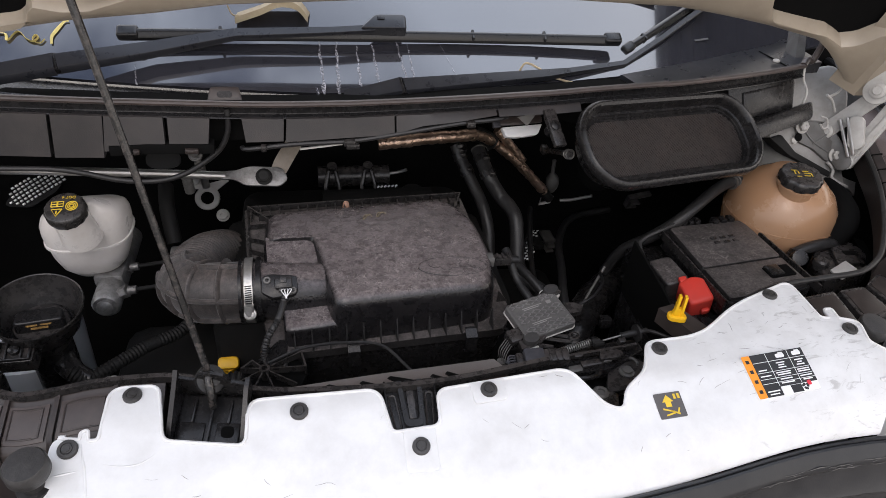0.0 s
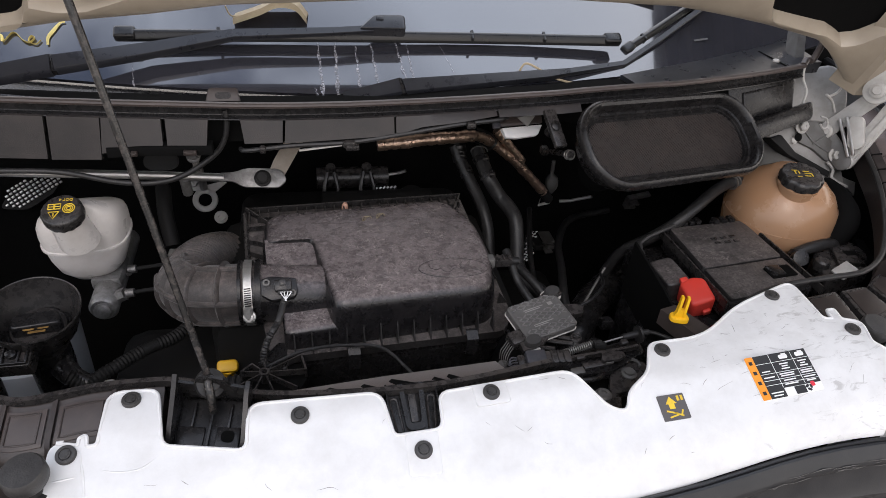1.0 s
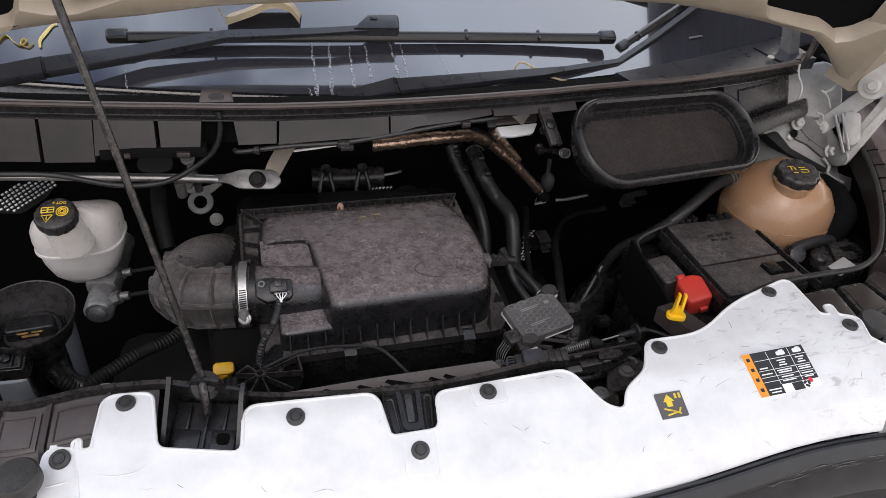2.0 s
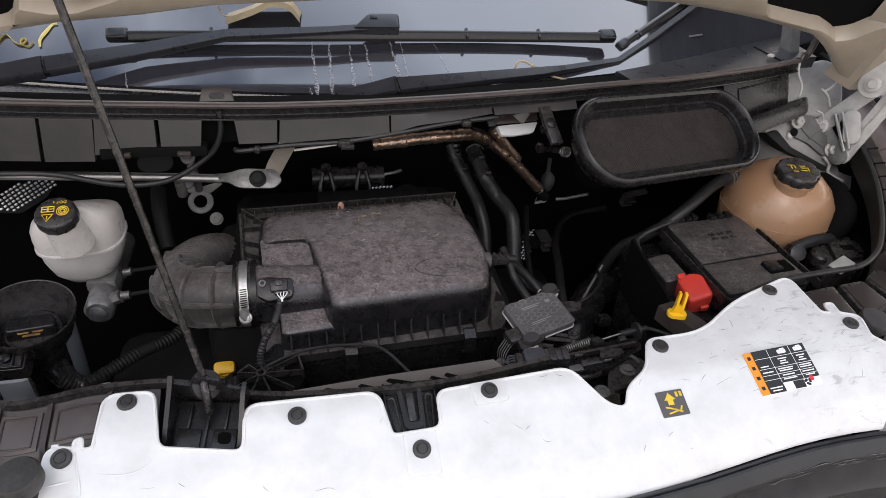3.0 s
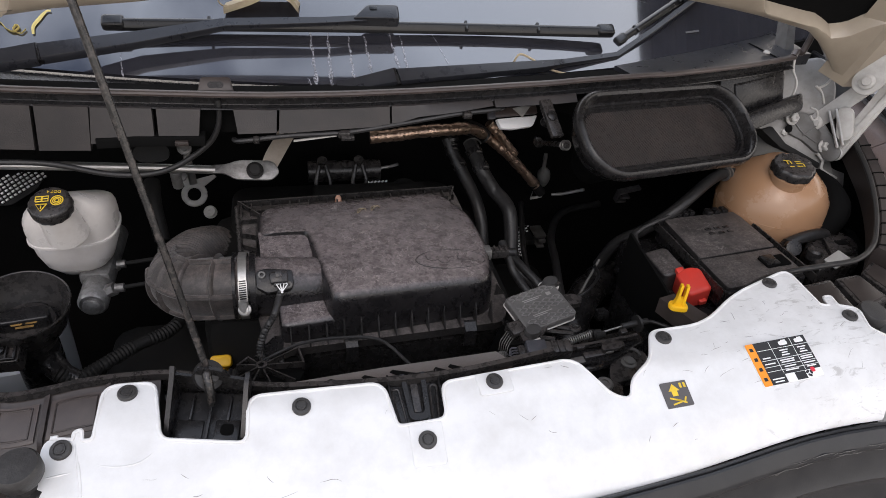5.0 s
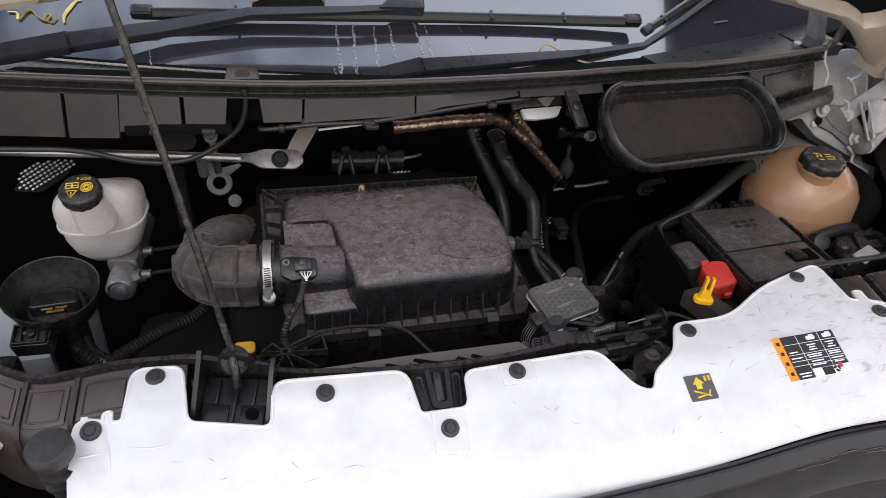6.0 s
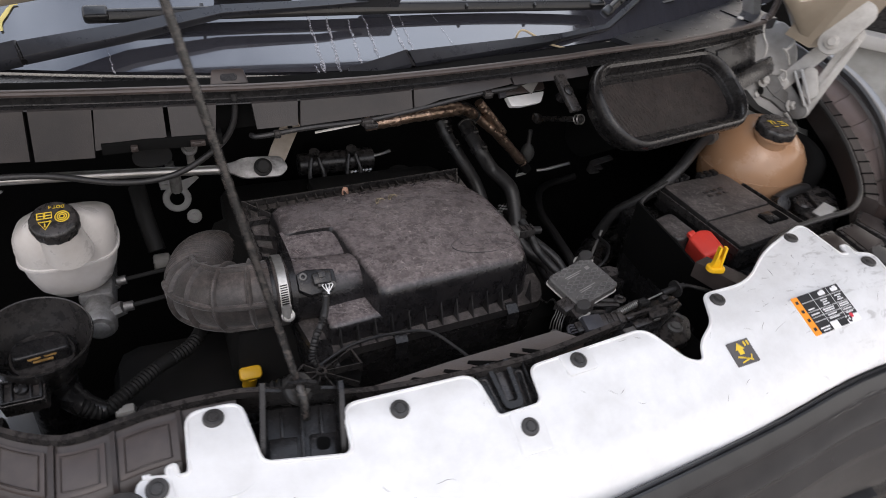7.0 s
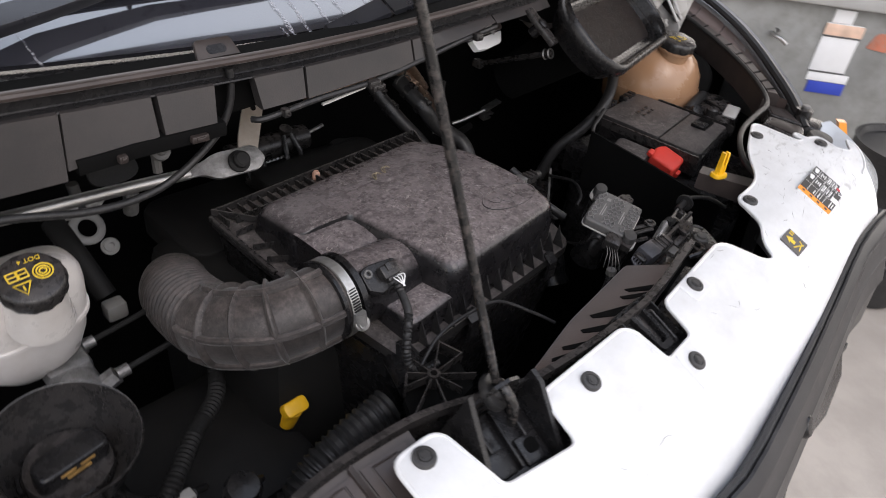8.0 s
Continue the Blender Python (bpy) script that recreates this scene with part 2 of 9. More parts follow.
def add_scuffing(m, colour, from_x, to_x):
    """Smeared grey rubbing marks that get denser from from_x to to_x along the panel."""
    nodes, links = m.node_tree.nodes, m.node_tree.links
    b = nodes["Principled BSDF"]
    was = b.inputs["Base Color"].links[0].from_socket
    tc = nodes.new("ShaderNodeTexCoord")
    sep = nodes.new("ShaderNodeSeparateXYZ")
    links.new(tc.outputs["Object"], sep.inputs[0])
    dense = nodes.new("ShaderNodeMapRange")
    dense.inputs["From Min"].default_value = from_x
    dense.inputs["From Max"].default_value = to_x
    dense.inputs["To Min"].default_value = 0.70
    dense.inputs["To Max"].default_value = 0.555
    links.new(sep.outputs["X"], dense.inputs["Value"])
    turn = nodes.new("ShaderNodeMapping")
    turn.inputs["Rotation"].default_value = (0, 0, radians(-32))
    turn.inputs["Scale"].default_value = (26, 88, 26)
    links.new(tc.outputs["Object"], turn.inputs["Vector"])
    n = nodes.new("ShaderNodeTexNoise")
    n.inputs["Scale"].default_value = 1.0
    n.inputs["Detail"].default_value = 9
    n.inputs["Roughness"].default_value = 0.72
    n.inputs["Distortion"].default_value = 1.1
    links.new(turn.outputs[0], n.inputs["Vector"])
    off = nodes.new("ShaderNodeMath")
    off.operation = "SUBTRACT"
    links.new(n.outputs["Fac"], off.inputs[0])
    links.new(dense.outputs[0], off.inputs[1])
    r = nodes.new("ShaderNodeMapRange")
    r.inputs["From Min"].default_value = 0.0
    r.inputs["From Max"].default_value = 0.085
    r.inputs["To Max"].default_value = 0.62
    links.new(off.outputs[0], r.inputs["Value"])
    mix = nodes.new("ShaderNodeMix")
    mix.data_type = "RGBA"
    mix.inputs["B"].default_value = (*colour, 1)
    links.new(r.outputs[0], mix.inputs["Factor"])
    links.new(was, mix.inputs["A"])
    links.new(mix.outputs["Result"], b.inputs["Base Color"])


add_scuffing(WHITE, (0.36, 0.352, 0.345), 0.26, 0.46)
BEIGE = material("beige_paint", (0.34, 0.29, 0.225), 0.4, dust=0.35, dust_colour=(0.22, 0.18, 0.14), scale=25, vary=0.2, bump=0.03, coat=0.2)
SILVER = material("silver_body_paint", (0.23, 0.235, 0.24), 0.38, metal=0.25, dust=0.4, dust_colour=(0.3, 0.28, 0.26), scale=20, bump=0.02, coat=0.5)
GREY_METAL = material("grey_painted_metal", (0.13, 0.127, 0.122), 0.45, metal=0.2, dust=0.6, dust_colour=(0.06, 0.052, 0.047), scale=38, vary=0.35)
BODY_GREY = material("dirty_body_grey", (0.26, 0.255, 0.245), 0.42, dust=0.55, dust_colour=(0.12, 0.105, 0.092), scale=34, vary=0.25, bump=0.08)
HINGE_METAL = material("white_grey_hinge_paint", (0.40, 0.39, 0.37), 0.4, dust=0.5, dust_colour=(0.22, 0.20, 0.18), scale=45, vary=0.2)
CLAMP_STEEL = material("clamp_steel", (0.46, 0.45, 0.43), 0.36, metal=0.75, dust=0.35, dust_colour=(0.16, 0.14, 0.125), scale=160, bump=0.15)
STEEL = material("bright_steel", (0.42, 0.41, 0.40), 0.38, metal=0.9, dust=0.2, dust_colour=(0.2, 0.17, 0.14), scale=80, bump=0.05)
ALU = material("dull_aluminium", (0.30, 0.295, 0.29), 0.45, metal=0.75, dust=0.6, dust_colour=(0.07, 0.062, 0.056), scale=90, bump=0.35, vary=0.4)
FOIL = material("bronze_heat_foil", (0.44, 0.31, 0.235), 0.30, metal=0.85, dust=0.45, dust_colour=(0.05, 0.042, 0.036), scale=110, bump=0.9, grain=170)
TANK = material("milky_plastic", (0.58, 0.55, 0.525), 0.30, dust=0.3, dust_colour=(0.36, 0.31, 0.275), scale=35, vary=0.08, bump=0.03)
AMBER_TANK = material("amber_tank_plastic", (0.345, 0.195, 0.108), 0.26, dust=0.35, dust_colour=(0.35, 0.235, 0.160), scale=14, vary=0.18, bump=0.03, coat=0.15)
RED = material("red_plastic", (0.62, 0.045, 0.03), 0.45, dust=0.1, scale=60, vary=0.08)
YELLOW = material("yellow_plastic", (0.82, 0.46, 0.01), 0.4, dust=0.08, scale=60, vary=0.08)
YELLOW_INK = material("yellow_print", (0.72, 0.50, 0.03), 0.5, dust=0.2, scale=300, vary=0.1, bump=0)
ORANGE_INK = material("orange_print", (0.85, 0.28, 0.02), 0.45, vary=0.05, bump=0)
WHITE_INK = material("white_print", (0.78, 0.78, 0.78), 0.45, vary=0.04, bump=0)
BLACK_INK = material("black_print", (0.018, 0.018, 0.019), 0.4, vary=0.1, bump=0)
GREY_INK = material("grey_print", (0.085, 0.08, 0.08), 0.45, vary=0.1, bump=0)
RED_INK = material("red_print", (0.6, 0.03, 0.05), 0.45, bump=0)
BLUE = material("blue_print", (0.03, 0.06, 0.42), 0.5, vary=0.1, bump=0)
SCUFF = material("dark_scuff", (0.22, 0.21, 0.2), 0.7, vary=0.4, bump=0)
WIPER = material("wiper_black", (0.007, 0.007, 0.0075), 0.30, dust=0.04, scale=60, bump=0.05)
WIPER_ARM = material("wiper_arm_paint", (0.016, 0.0165, 0.020), 0.30, dust=0.12, dust_colour=(0.07, 0.07, 0.072), scale=40, bump=0.05)
# bluish base and dust tone are lifted: part of the sky reflection is in the colour
GLASS_DARK = material("windscreen_glass", (0.026, 0.026, 0.032), 0.05, dust=0.12, dust_colour=(0.10, 0.10, 0.115), scale=12, vary=0.1, bump=0, spec=1.0, coat=1.0)
GLASS_DARK.node_tree.nodes["Principled BSDF"].inputs["Coat IOR"].default_value = 1.68
STREAK = material("dried_water_streak", (0.42, 0.42, 0.45), 0.7, vary=0.3, scale=300, bump=0)
streak_nodes = STREAK.node_tree.nodes
streak_grain = streak_nodes.new("ShaderNodeTexNoise")
streak_grain.inputs["Scale"].default_value = 330
streak_grain.inputs["Detail"].default_value = 4
streak_alpha = streak_nodes.new("ShaderNodeMapRange")
streak_alpha.inputs["From Min"].default_value = 0.34
streak_alpha.inputs["From Max"].default_value = 0.60
streak_alpha.inputs["To Max"].default_value = 0.55
streak_coords = streak_nodes.new("ShaderNodeTexCoord")
STREAK.node_tree.links.new(streak_coords.outputs["Object"], streak_grain.inputs["Vector"])
STREAK.node_tree.links.new(streak_grain.outputs["Fac"], streak_alpha.inputs["Value"])
STREAK.node_tree.links.new(streak_alpha.outputs[0], streak_nodes["Principled BSDF"].inputs["Alpha"])
GLOSS_BLACK = material("grille_black", (0.0135, 0.014, 0.016), 0.32, dust=0.12, dust_colour=(0.12, 0.115, 0.11), scale=25, bump=0.04)
CHROME = material("chrome", (0.7, 0.7, 0.7), 0.15, metal=1.0, bump=0, vary=0.05)
LAMP_GLASS = material("headlamp_lens", (0.6, 0.62, 0.64), 0.12, metal=0.2, vary=0.1, bump=0, coat=0.6)
AMBER_LENS = material("amber_lens", (0.75, 0.28, 0.03), 0.2, vary=0.1, bump=0, coat=0.5)
FLOOR_MAT = material("worn_concrete_floor", (0.36, 0.32, 0.28), 0.8, dust=0.5, dust_colour=(0.25, 0.22, 0.19), scale=6, vary=0.2, bump=0.3, grain=90)
WALL_MAT = material("grey_plaster_wall", (0.27, 0.27, 0.258), 0.8, dust=0.7, dust_colour=(0.15, 0.145, 0.13), scale=9, vary=0.28, bump=0.3, grain=60)
LEDGE_MAT = material("pale_concrete_ledge", (0.360, 0.353, 0.338), 0.7, dust=0.4, dust_colour=(0.3, 0.28, 0.25), scale=9, bump=0.3, grain=80)
ROOF_MAT = material("dark_corrugated_sheet", (0.035, 0.035, 0.038), 0.55, dust=0.3, scale=5, bump=0.1)
LEAF = material("dry_leaf", (0.42, 0.34, 0.22), 0.6, dust=0.4, dust_colour=(0.20, 0.14, 0.09), scale=60)
CHALK = material("yellow_chalk", (0.72, 0.58, 0.20), 0.8, vary=0.2, bump=0)
PLUG_GREY = material("plug_grey", (0.042, 0.043, 0.052), 0.42, dust=0.2, scale=120)
MESH_METAL = material("perforated_shield", (0.62, 0.62, 0.62), 0.35, metal=0.7, scale=100)


# ---- building blocks ----
BASE = {}


def thing(name, at, label, category, group="", kind=""):
    ob = new(name)
    ob.empty_display_size = 0.02
    ob.location = at
    BASE[ob] = Matrix.Translation(-Vector(at))
    return tagged(ob, label, category, group, kind)


def mesh_of(name, bm, mat, angle=38):
    bmesh.ops.recalc_face_normals(bm, faces=bm.faces)
    me = bpy.data.meshes.new(name)
    bm.to_mesh(me)
    bm.free()
    me.materials.append(mat)
    me.shade_smooth()
    me.set_sharp_from_angle(angle=radians(angle))
    return me


def part(name, bm, mat, parent, label="", angle=38):
    """One mesh object under a thing or a part; built in world places."""
    ob = new(name, mesh_of(name, bm, mat, angle))
    ob.parent = parent
    ob.matrix_parent_inverse = BASE.get(parent, Matrix.Identity(4))
    return tagged(ob, label)


def whole(name, bm, mat, label, category, group="", kind="", angle=38):
    return tagged(new(name, mesh_of(name, bm, mat, angle)), label, category, group, kind)


def axes(origin, u, v=None, n=None):
    """A matrix whose x is u and whose z is n (or u x v)."""
    u = Vector(u).normalized()
    if n is None:
        n = u.cross(Vector(v)).normalized()
    else:
        n = Vector(n).normalized()
        u = (u - u.dot(n) * n).normalized()
    w = n.cross(u)
    m = Matrix((u, w, n)).transposed().to_4x4()
    m.translation = origin
    return m


def box(bm, centre, size, bevel=0.003, m=None, seg=2):
    made = bmesh.ops.create_cube(bm, size=1.0)["verts"]
    t = (m or Matrix.Identity(4)) @ Matrix.Translation(centre) @ Matrix.Diagonal((*size, 1))
    bmesh.ops.transform(bm, matrix=t, verts=made)
    if bevel:
        edges = {e for v in made for e in v.link_edges}
        bmesh.ops.bevel(bm, geom=list(edges), offset=min(bevel, 0.45 * min(size)), segments=seg, affect="EDGES", profile=0.5)


def spline(pts, k=6):
    pts = [Vector(p) for p in pts]
    p = [pts[0] * 2 - pts[1], *pts, pts[-1] * 2 - pts[-2]]
    out = []
    for i in range(1, len(p) - 2):
        a, b, c, d = p[i - 1:i + 3]
        for j in range(k):
            t = j / k
            out.append(0.5 * ((2 * b) + (c - a) * t + (2 * a - 5 * b + 4 * c - d) * t * t + (3 * b - a - 3 * c + d) * t ** 3))
    return [*out, pts[-1]]


def bridge(bm, rings, closed=True, caps=True):
    made = [[bm.verts.new(p) for p in ring] for ring in rings]
    n = len(made[0])
    for a, b in zip(made, made[1:]):
        for i in range(n if closed else n - 1):
            bm.faces.new((a[i], a[(i + 1) % n], b[(i + 1) % n], b[i]))
    if caps and closed:
        bm.faces.new(made[0][::-1])
        bm.faces.new(made[-1])
    return made


def tube(bm, pts, r, n=12, caps=True, flat=1.0):
    """A round bar along pts; r is a number or a function of 0..1."""
    pts = [Vector(p) for p in pts]
    length = [0.0]
    for a, b in zip(pts, pts[1:]):
        length.append(length[-1] + (b - a).length)
    up = Vector((0, 0, 1))
    rings, side = [], None
    for i, p in enumerate(pts):
        d = (pts[min(i + 1, len(pts) - 1)] - pts[max(i - 1, 0)]).normalized()
        if side is None:
            side = d.cross(up if abs(d.z) < 0.9 else Vector((0, 1, 0))).normalized()
        else:
            side = (side - side.dot(d) * d).normalized()
        other = d.cross(side)
        rad = r(length[i] / length[-1]) if callable(r) else r
        rings.append([p + rad * (math.cos(q) * side + flat * math.sin(q) * other) for q in (2 * math.pi * j / n for j in range(n))])
    bridge(bm, rings, caps=caps)


def lathe(bm, profile, m, n=32, caps=True):
    """profile: (radius, height) pairs turned about the z of m."""
    bridge(bm, [[m @ Vector((r * math.cos(a), r * math.sin(a), h)) for a in (2 * math.pi * j / n for j in range(n))] for r, h in profile], caps=caps)


def rrect(w, h, r, n=5):
    out = []
    for cx, cy, a0 in ((w / 2 - r, h / 2 - r, 0), (-w / 2 + r, h / 2 - r, 90), (-w / 2 + r, -h / 2 + r, 180), (w / 2 - r, -h / 2 + r, 270)):
        for i in range(n + 1):
            a = radians(a0 + 90 * i / n)
            out.append((cx + r * math.cos(a), cy + r * math.sin(a)))
    return out


def slab(bm, outline, z0, z1, m=None, bevel=0.0, seg=2):
    """An outline in x and y, raised from z0 to z1, its top edge rounded."""
    m = m or Matrix.Identity(4)
    sign = 1 if z1 > z0 else -1
    rings = [(0, z0), (0, z1)]
    if bevel:
        rings = [(0, z0)] + [(bevel * (1 - math.cos(a)), z1 - sign * bevel * (1 - math.sin(a))) for a in (math.pi / 2 * i / seg for i in range(seg + 1))]
    c = Vector((sum(p[0] for p in outline) / len(outline), sum(p[1] for p in outline) / len(outline)))
    size = max((Vector(p) - c).length for p in outline)
    res = []
    for inset, z in rings:
        s = 1 - inset / size * 1.4
        res.append([m @ Vector((c.x + (p[0] - c.x) * s, c.y + (p[1] - c.y) * s, z)) for p in outline])
    bridge(bm, res)


def oval(cx, cy, z, hx, hy, e=2.5, n=40):
    out = []
    for i in range(n):
        a = 2 * math.pi * i / n
        c, s = math.cos(a), math.sin(a)
        out.append(Vector((cx + hx * math.copysign(abs(c) ** (2 / e), c), cy + hy * math.copysign(abs(s) ** (2 / e), s), z)))
    return out


def strip(bm, pts, w, h):
    """A flat band along pts with width vectors w and height vector h (a rectangular bar)."""
    w, h = Vector(w), Vector(h)
    rings = [[Vector(p) - w / 2, Vector(p) + w / 2, Vector(p) + w / 2 + h, Vector(p) - w / 2 + h] for p in pts]
    bridge(bm, rings)


def lettering(name, text, size, m, mat, parent):
    curve = bpy.data.curves.new(name, "FONT")
    curve.body, curve.size, curve.extrude, curve.align_x, curve.align_y = text, size, 0.0002, "CENTER", "CENTER"
    temp = bpy.data.objects.new(name, curve)
    me = bpy.data.meshes.new_from_object(temp)
    bpy.data.objects.remove(temp)
    me.transform(m)
    me.materials.clear()
    me.materials.append(mat)
    ob = new(name, me)
    ob.parent = parent
    ob.matrix_parent_inverse = BASE.get(parent, Matrix.Identity(4))
    return ob


def interp(x, xs, ys):
    return float(np.interp(x, xs, ys))


# ---- setting: yard floor, low wall, canopy ----
bm = bmesh.new()
bmesh.ops.create_grid(bm, x_segments=2, y_segments=2, size=60)
whole("ground", bm, FLOOR_MAT, "dusty worn concrete yard floor", "floor", kind="structure")

WALL = Matrix.Translation((2.70, 0.97, 0)) @ Matrix.Rotation(math.atan2(-0.8, 0.6), 4, "Z")
bm = bmesh.new()
box(bm, (1.5, 0.16, 0.40), (6.2, 0.22, 0.80), 0.01, WALL)
whole("wall_east", bm, WALL_MAT, "low grey rendered wall with stains", "wall", kind="structure")
bm = bmesh.new()
box(bm, (1.5, 0.15, 0.8275), (6.2, 0.30, 0.055), 0.010, WALL)
whole("trim", bm, LEDGE_MAT, "pale concrete coping on the low wall", "coping", kind="structure")

canopy = thing("canopy", (4.0, 3.0, 0), "dark corrugated sheet canopy beside the van", "canopy", kind="structure")
bm = bmesh.new()
n_wave = 360
lower = [Vector((2.15 + 5.0 * i / n_wave, -2.0, 3.3 + 0.03 * math.sin(i * 0.75))) for i in range(n_wave + 1)]
upper = [p + Vector((0, 9.0, 0.4)) for p in lower]
bridge(bm, [lower, upper], closed=False)
part("roof_sheet", bm, ROOF_MAT, canopy)
for px, py in ((6.2, -1.8), (6.2, 6.5), (3.1, 6.5), (3.1, -1.9)):
    bm = bmesh.new()
    box(bm, (px, py, 1.64), (0.08, 0.08, 3.28), 0.006)
    part("post", bm, GREY_METAL, canopy)


# ---- white front panel ----
def front_y(x):
    return -0.151 + (0.08 * x + 0.06 * x * x - 0.6 * max(0.0, x - 0.42) ** 2 if x > 0 else 0.06 * abs(x))


def panel_z(x, y):
    return 0.002 * min(1.0, max(0.0, (x + 0.286) / 0.005)) - 0.002 + interp(y, (-0.30, -0.16, -0.12, -0.071, -0.025, 0.01, 0.09, 0.3), (0.90, 0.985, 1.006, 1.03, 1.0495, 1.055, 1.058, 1.058)) + max(0.0, x - 0.25) * 0.025 - interp(y - front_y(x), (-0.1, 0.0, 0.008, 0.018, 0.034), (0.018, 0.018, 0.011, 0.005, 0.0))


def panel_pose(x, y, turn=0.0):
    e = 0.012
    u = Vector((2 * e, 0, panel_z(x + e, y) - panel_z(x - e, y)))
    v = Vector((0, 2 * e, panel_z(x, y + e) - panel_z(x, y - e)))
    return axes((x, y, panel_z(x, y)), u, v) @ Matrix.Rotation(radians(turn), 4, "Z")


def fillet(corners, n=5):
    """Rounds a closed run of (x, y, radius) corners."""
    out = []
    for i, (x, y, r) in enumerate(corners):
        p = Vector((x, y))
        a = Vector(corners[i - 1][:2]) - p
        b = Vector(corners[(i + 1) % len(corners)][:2]) - p
        if r <= 0:
            out.append(p)
            continue
        d = min(r, 0.48 * a.length, 0.48 * b.length)
        s, e = p + a.normalized() * d, p + b.normalized() * d
        for j in range(n + 1):
            t = j / n
            out.append((1 - t) ** 2 * s + 2 * t * (1 - t) * p + t * t * e)
    return out


# back edge from the left lobe to the right one, with its notches for the stay, the latch and the catch
BACK_EDGE = [
    (-0.313, -0.029, 0.012), (-0.288, -0.033, 0.003), (-0.288, -0.026, 0.003), (-0.281, -0.026, 0.003), (-0.280, -0.036, 0.003), (-0.2705, -0.036, 0.006),
    (-0.268, 0.020, 0.014), (-0.222, 0.019, 0.012), (-0.213, -0.042, 0.009), (-0.135, -0.054, 0.010), (-0.133, -0.009, 0.014), (-0.001, -0.009, 0.014),
    (0.009, -0.055, 0.006), (0.060, -0.053, 0.010), (0.061, -0.016, 0.012), (0.212, -0.003, 0.014), (0.242, -0.048, 0.016), (0.264, -0.056, 0.016), (0.271, -0.036, 0.012),
    (0.302, -0.016, 0.012), (0.320, 0.024, 0.012), (0.392, 0.026, 0.03), (0.462, 0.072, 0.03), (0.563, 0.108, 0.016), (0.563, 0.036, 0.006),
    (0.575, 0.034, 0.003), (0.577, 0.050, 0.004), (0.588, 0.050, 0.004), (0.586, 0.032, 0.004), (0.608, 0.024, 0.010), (0.600, -0.008, 0.005),
    (0.616, -0.026, 0.008), (0.648, -0.006, 0.012), (0.640, -0.034, 0.014), (0.605, -0.056, 0.02),
]
front_edge = [(x, front_y(x), 0) for x in np.linspace(0.57, -0.305, 24)]
outline = fillet(BACK_EDGE + front_edge + [(-0.315, -0.06, 0.01)])

front_panel = thing("radiator_cover", (0.1, -0.05, 1.0), "glossy white painted front panel with scuffs and notched edge", "body panel")
bm = bmesh.new()
bm.faces.new([bm.verts.new((p.x, p.y, 0)) for p in outline])
for y in (-0.125, -0.12, -0.115, -0.11, -0.105, -0.1, -0.095, -0.09, -0.085, -0.08, -0.071, -0.06, -0.045, -0.035, -0.025, -0.012, 0.0, 0.01, 0.03, 0.06, 0.09):
    bmesh.ops.bisect_plane(bm, geom=bm.verts[:] + bm.edges[:] + bm.faces[:], plane_co=(0, y, 0), plane_no=(0, 1, 0))
for x in (-0.286, -0.281, *np.linspace(-0.26, 0.65, 26)):
    bmesh.ops.bisect_plane(bm, geom=bm.verts[:] + bm.edges[:] + bm.faces[:], plane_co=(float(x), 0, 0), plane_no=(1, 0, 0))
for v in bm.verts:
    v.co.z = panel_z(v.co.x, v.co.y)
top = bm.faces[:]
made = bmesh.ops.extrude_face_region(bm, geom=top)
for v in (g for g in made["geom"] if isinstance(g, bmesh.types.BMVert)):
    v.co.z -= 0.004
part("panel_skin", bm, WHITE, front_panel, angle=50)
# rolled bead along the back edge
bead_pts = [p for p in fillet(BACK_EDGE) if p.y > front_y(p.x) + 0.004]
bm = bmesh.new()
tube(bm, [(p.x, p.y, panel_z(p.x, p.y) - 0.0004) for p in bead_pts], 0.0020, 8)
part("rolled_edge", bm, WHITE, front_panel)
# raised pads round some fasteners, and the mould line along the front
for x, y, w, h, turn in ((0.0365, -0.074, 0.034, 0.044, 0), (0.117, -0.023, 0.038, 0.026, 4)):
    bm = bmesh.new()
    slab(bm, rrect(w, h, 0.004), -0.001, 0.0007, panel_pose(x, y, turn), 0.0012)
    part("raised_pad", bm, WHITE, front_panel)
# shallow pressed curve and upright fold at the driver's end
for pts, r in (([(-0.2718, -0.0560), (-0.2514, -0.0608), (-0.2343, -0.0609), (-0.2226, -0.0563), (-0.2114, -0.0471)], 0.0011), ([(-0.2860, -0.0300), (-0.2834, -0.0458), (-0.2800, -0.0600), (-0.2768, -0.0761), (-0.2740, -0.0950)], 0.0018), ([(-0.3120, -0.0630), (-0.3000, -0.0618), (-0.2835, -0.0600)], 0.0013)):
    bm = bmesh.new()
    run = spline([(x, y, 0) for x, y in pts], 6)
    tube(bm, [(p.x, p.y, panel_z(p.x, p.y) - 0.55 * r) for p in run], lambda s: r * (0.35 + 0.65 * math.sin(math.pi * s)), 10)
    part("pressed_crease", bm, WHITE, front_panel, angle=70)
pin_head = bmesh.new()
lathe(pin_head, [(0.0108, -0.001), (0.0108, 0.0016), (0.0098, 0.0030), (0.0068, 0.0034), (0.0062, 0.0024), (0.0056, 0.0024), (0.0052, 0.0036), (0.0001, 0.0038)], Matrix.Identity(4), 24)
pin_mesh = mesh_of("push_pin", pin_head, PIN)
slot_bm = bmesh.new()
lathe(slot_bm, [(0.0036, 0.0030), (0.0036, 0.0044), (0.0001, 0.0044)], Matrix.Identity(4), 6)
slot_mesh = mesh_of("pin_centre", slot_bm, PIN)
